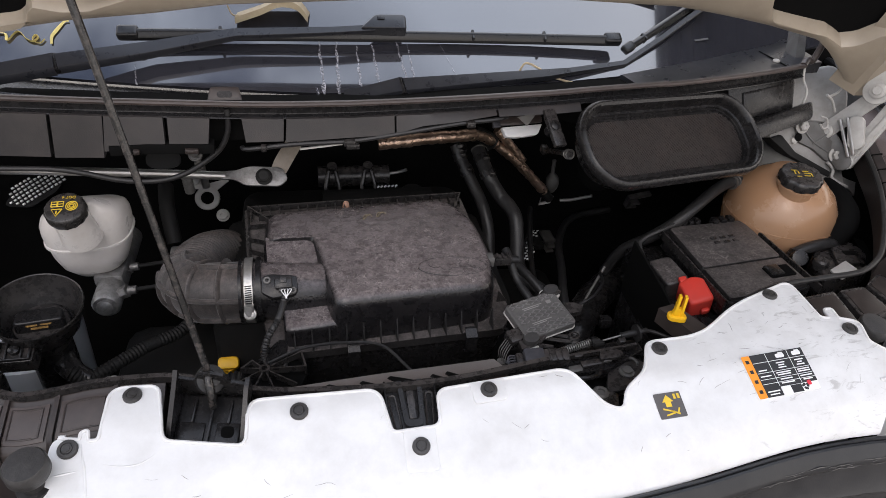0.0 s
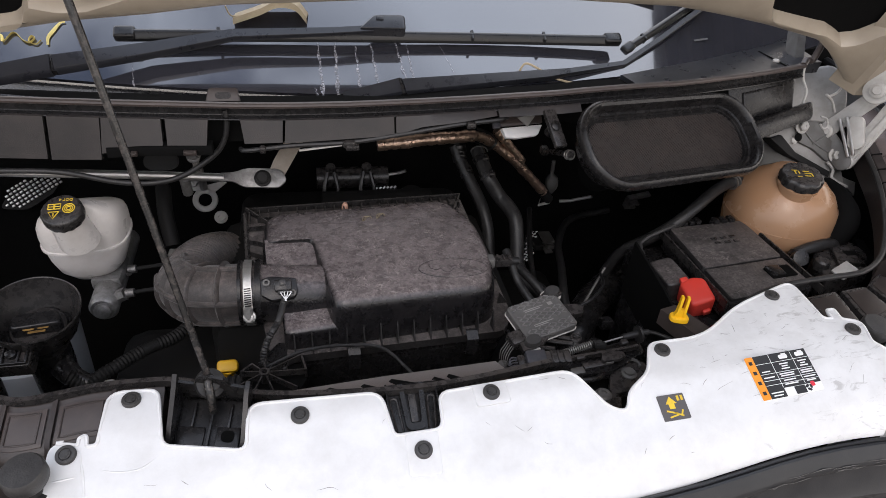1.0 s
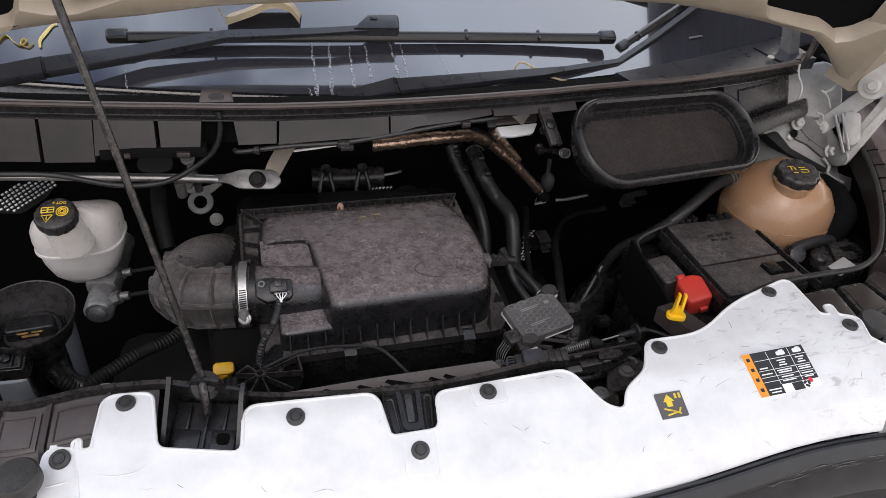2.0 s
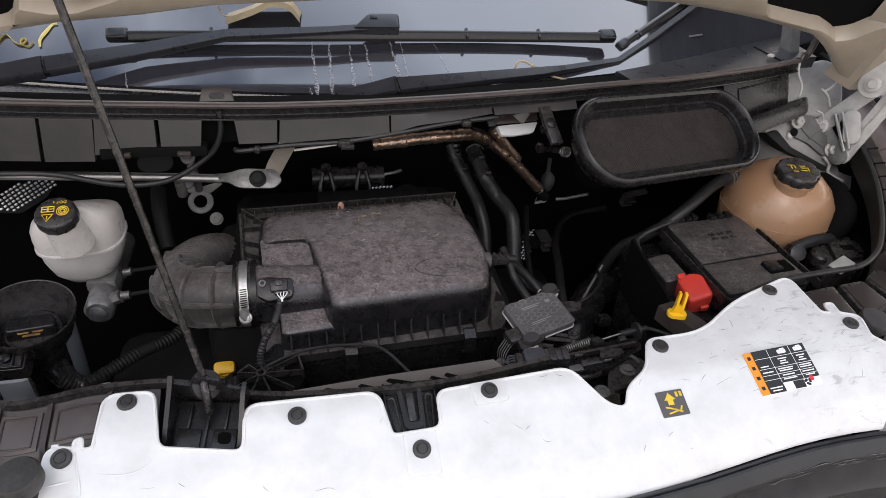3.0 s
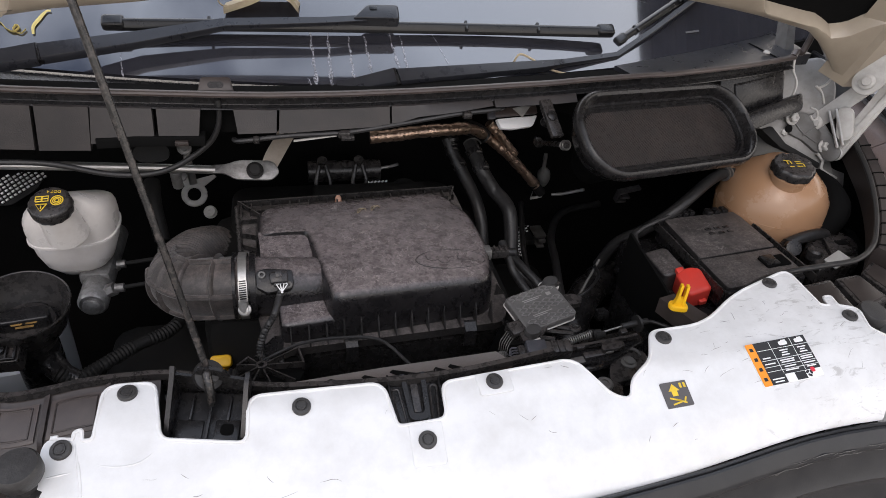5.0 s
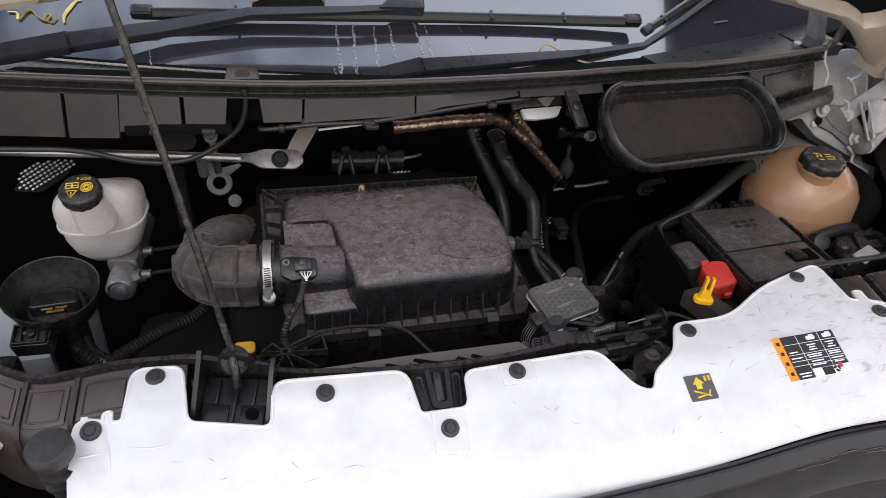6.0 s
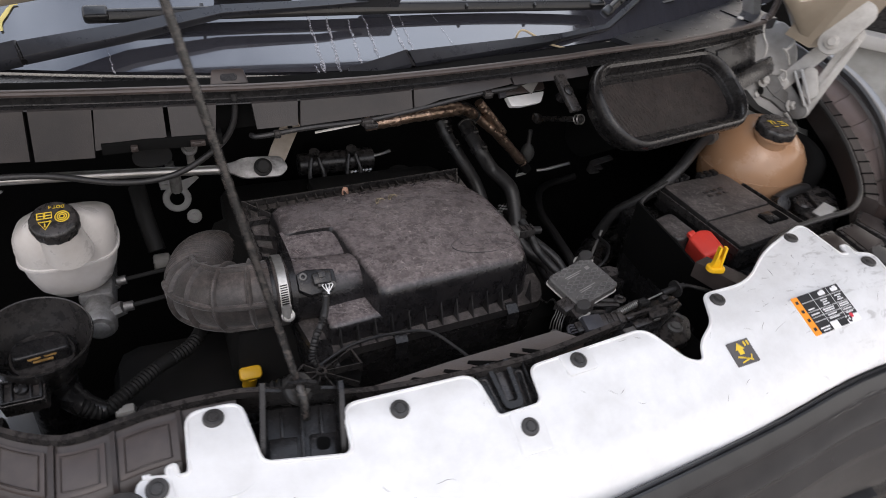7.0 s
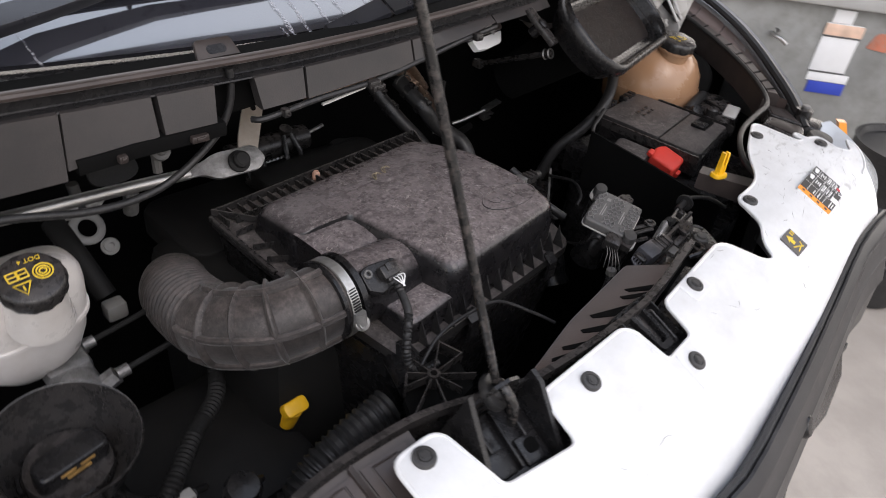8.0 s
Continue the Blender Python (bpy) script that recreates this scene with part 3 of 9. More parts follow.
for x, y in ((-0.246, 0.008), (-0.083, -0.027), (0.0365, -0.071), (0.117, -0.022), (0.331, 0.011), (0.521, 0.084), (-0.297, -0.041), (0.587, 0.012)):
    pin = new("push_pin", pin_mesh)
    pin.parent, pin.matrix_parent_inverse = front_panel, BASE[front_panel]
    pin.matrix_basis = panel_pose(x, y, 30 * x * 10) @ Matrix.Translation((0, 0, 0.0006)) @ Matrix.Scale(0.86, 4)
    tagged(pin, "round black plastic push pin")
    core = new("pin_centre", slot_mesh)
    core.parent = pin

# scuff marks, thickest towards the headlamp
random.seed(4)
scuffs = [(0.14, -0.06, 0.012, -30), (0.15, -0.062, 0.008, 40), (0.34, -0.035, 0.012, -10), (-0.22, -0.075, 0.012, 10), (-0.19, -0.076, 0.008, -25), (-0.1, -0.1, 0.018, 12), (-0.06, -0.095, 0.02, -14), (0.0, -0.04, 0.006, 60), (0.2, -0.012, 0.01, -40), (0.18, -0.01, 0.012, 8), (0.29, -0.03, 0.012, 40)]
for i in range(46):
    x = 0.36 + 0.21 * random.random() ** 0.8
    y = random.uniform(-0.055, interp(x, (0.36, 0.40, 0.46, 0.55), (0.012, 0.016, 0.055, 0.085)))
    scuffs.append((x, y, random.uniform(0.004, 0.016), random.choice((15, 30, 40, -20, 80)) + random.uniform(-15, 15)))
for i in range(14):
    scuffs.append((random.uniform(-0.25, 0.34), random.uniform(-0.10, -0.03), random.uniform(0.003, 0.010), random.uniform(-60, 60)))
for x, y, length, turn in scuffs:
    if (-0.135 > x > -0.225 or 0.0 < x < 0.062 or 0.21 < x < 0.285) and y > -0.065:
        continue
    bm = bmesh.new()
    m = panel_pose(x, y, turn)
    k = random.uniform(1, 4)
    pts = [m @ Vector((length * (t - 0.5), length * 0.12 * math.sin(k * t + 20 * x), 0.0001)) for t in (0, 0.25, 0.5, 0.75, 1.0)]
    r = random.uniform(0.00006, 0.00026)
    tube(bm, pts, lambda s: 0.00006 + r * math.sin(math.pi * s), 5)
    part("scuff_mark", bm, SCUFF, front_panel, "dark scratch")


# stickers on the panel
def flat(bm, m, x, y, w, h, z=0.0004):
    vs = [bm.verts.new(m @ Vector(p)) for p in ((x - w / 2, y - h / 2, z), (x + w / 2, y - h / 2, z), (x + w / 2, y + h / 2, z), (x - w / 2, y + h / 2, z))]
    bm.faces.new(vs)


def sticker_pose(x, y, turn):
    return panel_pose(x, y, turn) @ Matrix.Translation((0, 0, 0.0012))


SM = sticker_pose(0.4625, -0.0365, 3.5) @ Matrix.Diagonal((0.88, 0.83, 1, 1))
sticker = thing("specification_sticker", (0.474, -0.026, 1.04), "black orange and white printed specification sticker on the white panel", "sticker")
bm = bmesh.new()
slab(bm, rrect(0.092, 0.062, 0.003), -0.003, 0.0003, SM)
part("backing", bm, WHITE_INK, sticker)
bm = bmesh.new()
slab(bm, rrect(0.080, 0.050, 0.001), 0.0001, 0.0005, SM @ Matrix.Translation((0.006, 0.006, 0)))
flat(bm, SM, -0.022, -0.025, 0.024, 0.012, 0.0005)
flat(bm, SM, 0.0125, -0.025, 0.016, 0.011, 0.0005)
part("black_table", bm, BLACK_INK, sticker)
bm = bmesh.new()
slab(bm, rrect(0.012, 0.062, 0.002), 0.0001, 0.0006, SM @ Matrix.Translation((-0.040, 0, 0)))
part("orange_band", bm, ORANGE_INK, sticker)
bm = bmesh.new()
for i in range(4):
    flat(bm, SM, -0.040, 0.022 - 0.0145 * i, 0.005, 0.005, 0.0009)
part("band_icon", bm, BLACK_INK, sticker)
bm = bmesh.new()
for x in (0.010, 0.035):
    slab(bm, rrect(0.013, 0.006, 0.002), 0.0005, 0.0008, SM @ Matrix.Translation((x, 0.0245, 0)))
    flat(bm, SM, x + 0.002, 0.0275, 0.007, 0.003, 0.0008)
part("vehicle_icon", bm, WHITE_INK, sticker)
bm = bmesh.new()
for y in (0.0185, 0.0035, -0.006, -0.0125):
    flat(bm, SM, 0.006, y, 0.078, 0.0007, 0.0008)
for x in (-0.0105, 0.0225):
    flat(bm, SM, x, 0.006, 0.0007, 0.048, 0.0008)
for i, (x, y, w) in enumerate([(0.006, 0.0145, 0.013), (0.006, 0.0110, 0.009), (0.006, 0.0075, 0.012), (0.034, 0.0145, 0.013), (0.034, 0.0110, 0.007), (0.034, 0.0075, 0.012), (-0.024, 0.007, 0.012),
                               (0.004, 0.0005, 0.022), (0.034, 0.0005, 0.018), (0.004, -0.0025, 0.02), (0.034, -0.0025, 0.018), (0.004, -0.009, 0.018), (0.034, -0.009, 0.018), (0.004, -0.0145, 0.02), (0.034, -0.0145, 0.014),
                               (-0.023, -0.0015, 0.016), (-0.022, -0.0235, 0.018), (-0.022, -0.0275, 0.014)]):
    flat(bm, SM, x, y, w, 0.0017, 0.0008)
flat(bm, SM, -0.004, -0.0245, 0.011, 0.011, 0.0008)
part("printed_bar", bm, WHITE_INK, sticker)
bm = bmesh.new()
for i in range(3):
    slab(bm, rrect(0.0035, 0.006, 0.0015), 0.0003, 0.0006, SM @ Matrix.Translation((0.026, -0.024, 0)) @ Matrix.Rotation(radians(120 * i), 4, "Z") @ Matrix.Translation((0.003, 0.001, 0)))
part("fan_icon", bm, BLACK_INK, sticker)
bm = bmesh.new()
slab(bm, rrect(0.006, 0.007, 0.002), 0.0003, 0.0006, SM @ Matrix.Translation((0.033, -0.020, 0)))
part("warning_icon", bm, RED_INK, sticker)

SM2 = sticker_pose(0.3165, -0.057, 2.0) @ Matrix.Diagonal((0.95, 0.95, 1, 1))
sticker2 = thing("catch_sticker", (0.320, -0.0545, 1.035), "small grey sticker with yellow arrow on the white panel", "sticker")
bm = bmesh.new()
slab(bm, rrect(0.033, 0.030, 0.0012), -0.003, 0.0003, SM2)
part("backing", bm, GREY_INK, sticker2)
bm = bmesh.new()
slab(bm, [(-0.007, 0.004), (0.0, 0.0125), (0.007, 0.004), (0.0035, 0.004), (0.0035, -0.002), (-0.0035, -0.002), (-0.0035, 0.004)][::-1], 0.0003, 0.0006, SM2 @ Matrix.Translation((-0.002, 0, 0)))
part("arrow", bm, YELLOW_INK, sticker2)
bm = bmesh.new()
for x, y, w, h, a in ((-0.004, -0.006, 0.014, 0.002, -20), (0.003, -0.009, 0.012, 0.002, -25), (-0.003, -0.0105, 0.012, 0.0018, 10), (0.008, -0.007, 0.006, 0.002, 60)):
    flat(bm, SM2 @ Matrix.Translation((x, y, 0)) @ Matrix.Rotation(radians(a), 4, "Z"), 0, 0, w, h, 0.0006)
for dx in (-0.0025, 0.0025):
    flat(bm, SM2, 0.0105 + dx, 0.0095, 0.003, 0.006, 0.0006)
part("pictogram", bm, YELLOW_INK, sticker2)


# ---- black grille and bumper below the panel ----
def edge_lift(x):
    """How far the panel's front edge climbs towards the headlamp."""
    q = min(0.6, max(0.33, x))
    return panel_z(q, front_y(q)) - panel_z(0.33, front_y(0.33))


def sweep_x(bm, profile, xs, bend=0.03, drop=0.0):
    rings = []
    for x in xs:
        y_off = 0.021
        rings.append([Vector((x, y + y_off + front_y(x) + 0.126 + (bend - 0.03) * x * x, z + 0.014 + drop * edge_lift(x))) for y, z in profile])
    bridge(bm, rings, closed=True, caps=True)


xs = [float(v) for v in np.linspace(-0.75, 0.60, 32)]
grille = thing("front_grille", (0, -0.2, 0.6), "satin black plastic front grille under the white panel", "grille")
bm = bmesh.new()
sweep_x(bm, [(-0.141, 0.948), (-0.1475, 0.9725), (-0.151, 0.975), (-0.1525, 0.9745), (-0.1534, 0.9722), (-0.1548, 0.9736), (-0.1575, 0.973), (-0.1675, 0.9605), (-0.1698, 0.9565), (-0.1695, 0.953), (-0.1675, 0.95), (-0.1685, 0.945), (-0.18, 0.921), (-0.1828, 0.917), (-0.1825, 0.9135), (-0.181, 0.91), (-0.1825, 0.904), (-0.1915, 0.876), (-0.193, 0.871), (-0.1905, 0.866), (-0.1915, 0.846), (-0.196, 0.791), (-0.192, 0.761), (-0.147, 0.761)], xs, drop=0.9)
part("upper_bar", bm, GLOSS_BLACK, grille)
bm = bmesh.new()
sweep_x(bm, [(-0.150, 0.868), (-0.165, 0.80), (-0.175, 0.70), (-0.175, 0.60), (-0.12, 0.6), (-0.12, 0.868)], xs)
part("recess_panel", bm, BLACK_CLEAN, grille)
random.seed(12)
for i in range(34):
    x = 0.40 + 0.20 * random.random() ** 0.7
    y, z = random.choice(((-0.1675, 0.9605), (-0.1688, 0.9585), (-0.1698, 0.9565), (-0.1699, 0.9545)))
    bm = bmesh.new()
    l = random.uniform(0.006, 0.030)
    tube(bm, [Vector((x + l * t, y + 0.021 + front_y(x + l * t) + 0.126 - 0.001, z + 0.014 + 0.9 * edge_lift(x + l * t) + 0.0012 * math.sin(5 * t + i))) for t in (0, 0.5, 1)], lambda q: 0.0001 + 0.0003 * math.sin(math.pi * q), 5)
    part("scrape_mark", bm, GREY_METAL, grille, "pale scrape")
bm = bmesh.new()
sweep_x(bm, [(-0.170, 0.762), (-0.198, 0.756), (-0.200, 0.746), (-0.17, 0.750)], xs)
part("slat", bm, GLOSS_BLACK, grille)
bm = bmesh.new()
lathe(bm, [(0.062, 0.0), (0.066, 0.006), (0.066, 0.012), (0.058, 0.012), (0.056, 0.004), (0.0001, 0.003)], axes((0.0, -0.20, 0.80), (1, 0, 0), n=(0, -1, 0.25)), 40)
part("emblem_ring", bm, CHROME, grille, "plain round chrome ring")
bumper = thing("front_bumper", (0, -0.3, 0.3), "rough black plastic front bumper", "bumper")
bm = bmesh.new()
sweep_x(bm, [(-0.15, 0.735), (-0.198, 0.730), (-0.212, 0.715), (-0.216, 0.690), (-0.211, 0.680), (-0.216, 0.665), (-0.242, 0.60), (-0.256, 0.50), (-0.245, 0.32), (-0.19, 0.25), (-0.1, 0.25), (-0.1, 0.6)], [float(v) for v in np.linspace(-0.80, 0.74, 36)], bend=0.12)
part("bumper_skin", bm, BLACK_CLEAN, bumper)
bm = bmesh.new()
lathe(bm, [(0.015, -0.02), (0.014, 0.004), (0.011, 0.008), (0.0001, 0.009)], axes((0.171, -0.168, 0.922), (1, 0, 0), n=(0.1, -0.9, 0.45)), 20)
part("release_knob", bm, BLACK_CLEAN, grille)

# ---- carrier behind the panel ----
carrier = thing("front_carrier", (0.0, 0.03, 0.9), "black ribbed plastic front carrier beam", "carrier beam")
rail = spline([(-0.62, 0.22, 0.998), (-0.55, 0.172, 1.003), (-0.475, 0.126, 1.008), (-0.421, 0.081, 1.011), (-0.386, 0.060, 1.013), (-0.363, 0.054, 1.015), (-0.330, 0.056, 1.018), (-0.30, 0.059, 1.021), (-0.254, 0.054, 1.028), (-0.205, 0.042, 1.036), (-0.13, 0.012, 1.040), (-0.066, 0.002, 1.041), (0.021, -0.002, 1.041), (0.093, 0.002, 1.041), (0.2, 0.02, 1.04)], 6)
bm = bmesh.new()
strip(bm, rail, (0, 0.0065, 0), (0, 0, 0.008))
strip(bm, [p + Vector((0, 0.005, -0.03)) for p in rail], (0, 0.003, 0), (0, 0, 0.032))
part("top_rail", bm, BLACK, carrier)
left = [p for p in rail if p.x < -0.222]
bm = bmesh.new()
bridge(bm, [[p + Vector(d) for d in ((0, -0.001, -0.001), (0, -0.008, -0.005), (0, -0.050, -0.018), (0, -0.056, -0.026), (0, -0.060, -0.10), (0, -0.001, -0.10))] for p in left])
part("beam_body", bm, CARRIER_DARK, carrier)
# inset brown-grey panels between the ribs
marks = [-0.62, -0.445, -0.385, -0.334, -0.276, -0.222]
for lo, hi in zip(marks, marks[1:]):
    seg = [p for p in left if lo + 0.002 < p.x < hi - 0.002]
    if len(seg) < 3:
        continue
    bm = bmesh.new()
    bridge(bm, [[p + Vector(d) for d in ((0, -0.009, -0.0030), (0, -0.011, -0.0038), (0, -0.046, -0.0142), (0, -0.048, -0.0165), (0, -0.048, -0.022), (0, -0.009, -0.012))] for p in seg])
    inset = part("inset_panel", bm, CARRIER, carrier)
    bm = bmesh.new()
    loop = [p + Vector((0, -0.0125, -0.0040)) for p in seg[1:-1]] + [p + Vector((0, -0.0440, -0.0134)) for p in reversed(seg[1:-1])]
    tube(bm, loop + loop[:1], 0.0010, 6)
    part("bead", bm, CARRIER_DARK, inset)
for x in marks[1:-1]:
    p = Vector((x, interp(x, [q.x for q in left], [q.y for q in left]), interp(x, [q.x for q in left], [q.z for q in left])))
    bm = bmesh.new()
    w = Vector((0.0022, 0.0012, 0))
    prof = [Vector(d) for d in ((0, -0.004, 0.002), (0, -0.050, -0.012), (0, -0.060, -0.024), (0, -0.060, -0.06), (0, -0.004, -0.03))]
    bridge(bm, [[p + d - w for d in prof], [p + d + w for d in prof]])
    part("cross_rib", bm, CARRIER_DARK, carrier)
bm = bmesh.new()
bridge(bm, [[p + Vector(d) for d in ((0, -0.02, -0.022), (0, -0.06, -0.03), (0, -0.06, -0.10), (0, -0.002, -0.10), (0, -0.002, -0.028))] for p in rail if p.x > -0.14])
part("beam_body", bm, BLACK, carrier)
# the slanting brown-grey face behind the latch, with its wedge-shaped openings


def face_at(x, t):
    """t: 0 at the rail, 1 at the far edge."""
    near = Vector((x, interp(x, (-0.13, -0.066, 0.021, 0.093, 0.165), (0.014, 0.005, 0.001, 0.005, 0.016)), 1.040))
    far = Vector((x, interp(x, (-0.112, 0.006, 0.15), (0.016, 0.047, 0.068)), interp(x, (-0.112, 0.006, 0.15), (1.038, 1.018, 1.006))))
    return near.lerp(far, t)


bm = bmesh.new()
bridge(bm, [[face_at(x, 0), face_at(x, 0.96), face_at(x, 1) + Vector((0, 0.001, -0.003)), face_at(x, 1) + Vector((0, 0.001, -0.03)), face_at(x, 0) + Vector((0, 0, -0.03))] for x in (float(v) for v in np.linspace(-0.11, 0.150, 14))])
part("slanting_face", bm, CARRIER_WARM, carrier, "brown-grey plastic face")
# near-black plates laid on the face stand in for its shaded openings
for x0, x1, t1 in ((-0.078, -0.052, 0.55), (-0.055, -0.030, 0.62), (-0.018, 0.010, 0.58), (0.014, 0.056, 0.70), (0.062, 0.082, 0.50), (0.080, 0.100, 0.55)):
    bm = bmesh.new()
    lift = Vector((0, 0, 0.0012))
    tri = [face_at(x0 + 0.004, t1) + lift, face_at(x0, t1 - 0.12) + lift, face_at(x0 + 0.35 * (x1 - x0), 0.10) + lift, face_at(x1, 0.10) + lift]
    bridge(bm, [[p - Vector((0, 0, 0.004)) for p in tri], tri])
    part("wedge_opening", bm, VOID, carrier)

# latch catch in the middle notch
latch = thing("latch_catch", (0.034, -0.03, 1.02), "black plastic bonnet latch guide with a U-shaped clip", "latch")
LM = axes((0.034, -0.022, 1.037), (1, 0.03, 0), n=(0, -0.35, 0.94))
bm = bmesh.new()
slab(bm, rrect(0.056, 0.062, 0.003), -0.02, -0.0035, LM, 0.002)
part("base", bm, BLACK_CLEAN, latch)
bm = bmesh.new()
loop = fillet([(-0.0135, 0.028, 0.001), (-0.0105, -0.024, 0.008), (0.0105, -0.024, 0.008), (0.0135, 0.028, 0.001), (0.0085, 0.028, 0.001), (0.0060, -0.017, 0.005), (-0.0060, -0.017, 0.005), (-0.0085, 0.028, 0.001)])
slab(bm, [tuple(p) for p in loop], -0.0040, 0.0025, LM)
part("u_clip", bm, BLACK_CLEAN, latch)
for s in (-1, 1):
    bm = bmesh.new()
    ring = [LM @ Vector((p.x, p.y, -0.0030)) for p in fillet([(s * 0.0245, 0.014, 0.004), (s * 0.0205, -0.024, 0.003), (s * 0.0135, -0.024, 0.003), (s * 0.0165, 0.014, 0.004)])]
    tube(bm, ring + ring[:1], 0.0013, 6)
    part("guide_frame", bm, BLACK, latch)
    bm = bmesh.new()
    box(bm, (s * 0.0268, 0.0, -0.002), (0.0022, 0.058, 0.010), 0.0006, LM)
    part("side_wall", bm, BLACK_CLEAN, latch)
bm = bmesh.new()
box(bm, (0.0, 0.006, -0.0035), (0.0085, 0.040, 0.003), 0.001, LM)
part("tongue", bm, BLACK, latch)
bm = bmesh.new()
box(bm, (0.0, -0.0295, -0.006), (0.050, 0.003, 0.010), 0.001, LM)
part("front_wall", bm, BLACK_CLEAN, latch)

# stay bracket in the left notch
bracket = thing("stay_bracket", (-0.173, -0.01, 1.0), "black plastic bonnet stay bracket in the panel notch", "bracket")
BM_ = axes((-0.172, -0.012, 1.03), (1, -0.16, 0), n=(0, -0.35, 0.94))
bm = bmesh.new()
slab(bm, rrect(0.070, 0.060, 0.005), -0.025, -0.003, BM_, 0.004, 3)
part("base_plate", bm, BLACK_CLEAN, bracket)
for s, ang in ((-1, 0), (1, 0)):
    bm = bmesh.new()
    w = Vector((0.0045, 0, 0))
    pts = [(s * 0.036, -0.034, -0.014), (s * 0.036, -0.032, 0.004), (s * 0.035, 0.022, 0.036), (s * 0.035, 0.034, 0.044 if s < 0 else 0.036), (s * 0.035, 0.034, -0.014)]
    bridge(bm, [[BM_ @ (Vector(p) - w / 2) for p in pts], [BM_ @ (Vector(p) + w / 2) for p in pts]])
    part("side_cheek", bm, BLACK_CLEAN, bracket)
bm = bmesh.new()
pts = [(-0.035, 0.03, -0.014), (0.035, 0.03, -0.014), (0.035, 0.03, 0.026), (0.018, 0.03, 0.030), (0.012, 0.03, 0.044), (0.0, 0.03, 0.049), (-0.012, 0.03, 0.044), (-0.018, 0.03, 0.030), (-0.035, 0.03, 0.034)]
bridge(bm, [[BM_ @ Vector(p) for p in pts], [BM_ @ (Vector(p) + Vector((0, 0.003, 0))) for p in pts]])
part("back_plate", bm, BLACK_CLEAN, bracket)
for x in (-0.018, 0.0, 0.018):
    bm = bmesh.new()
    box(bm, (x, 0.002 if x == 0 else 0.010, -0.001), (0.0028, 0.050 if x == 0 else 0.026, 0.009), 0.001, BM_)
    part("rib", bm, BLACK_CLEAN, bracket)
for x, y, w, h in ((-0.0175, -0.013, 0.026, 0.022), (0.0185, -0.013, 0.024, 0.024)):
    bm = bmesh.new()
    box(bm, (x, y, -0.0025), (w, h, 0.005), 0.0015, BM_)
    part("pad", bm, BLACK_CLEAN, bracket)
bm = bmesh.new()
slab(bm, rrect(0.013, 0.012, 0.0045), -0.003, 0.0006, BM_ @ Matrix.Translation((0.0185, -0.011, 0)))
part("hole", bm, VOID, bracket)
for y, z in ((-0.0285, 0.0), (-0.0325, -0.004)):
    bm = bmesh.new()
    box(bm, (0.0, y, z - 0.003), (0.070, 0.003, 0.007), 0.001, BM_)
    part("ledge", bm, BLACK_CLEAN, bracket)
bm = bmesh.new()
lathe(bm, [(0.0145, -0.004), (0.0155, -0.001), (0.0145, 0.003), (0.0085, 0.0045), (0.0075, 0.010), (0.0001, 0.011)], axes((-0.170, 0.010, 1.067), (0, 0, 1), n=(0.42, -0.60, 0.68)), 28)
part("grommet", bm, RUBBER, bracket)

# bonnet stay rod
stay = thing("bonnet_stay", (-0.170, 0.008, 1.066), "thin black bonnet stay rod with worn paint", "stay rod")
STAY_TOP = Vector((-0.355, 0.200, 1.945))
foot = Vector((-0.170, 0.008, 1.074))
STAY = material("worn_stay_paint", (0.011, 0.011, 0.011), 0.22, dust=0.6, dust_colour=(0.16, 0.133, 0.120), scale=150, vary=0.2, bump=0.05, spec=0.5, patch_lo=0.48, patch_hi=0.86)
bm = bmesh.new()
tube(bm, [foot + (STAY_TOP - foot) * t + Vector((0.004 * math.sin(3.1 * t), 0, 0)) for t in np.linspace(0, 1, 24)], 0.0035, 12)
part("rod", bm, STAY, stay)
bm = bmesh.new()
tube(bm, spline([foot + Vector((0.002, 0, 0.004)), foot + Vector((0.0, -0.008, 0.003)), foot + Vector((0.002, -0.016, -0.008)), foot + Vector((0.002, -0.018, -0.026))], 5), 0.0045, 10)
part("hook_end", bm, STAY, stay)

# lower mount beside the bump stop
mount_l = thing("carrier_mount", (-0.41, -0.02, 0.86), "dark metal carrier mount with a hex bolt", "bracket")
bm = bmesh.new()
slab(bm, [tuple(p) for p in fillet([(-0.455, -0.050, 0.008), (-0.372, -0.052, 0.008), (-0.368, -0.008, 0.010), (-0.455, 0.006, 0.010)])], 0.875, 0.905, None, 0.004)
part("foot", bm, GREY_METAL, mount_l)
bm = bmesh.new()
strip(bm, [(-0.444, 0.006, 0.905), (-0.446, 0.010, 0.950), (-0.446, 0.016, 0.975)], (0.012, 0.002, 0), (0, 0.004, 0))
part("upright", bm, DARK, mount_l)
bm = bmesh.new()
bolt_m = axes((-0.419, 0.017, 0.974), (1, 0, 0), n=(0, -0.8, 0.6))
lathe(bm, [(0.014, -0.004), (0.014, 0.0), (0.010, 0.001)], bolt_m, 20)
lathe(bm, [(0.0095, 0.0), (0.0095, 0.007), (0.0075, 0.0085), (0.0001, 0.0085)], bolt_m, 6)
part("bolt", bm, ALU, mount_l)

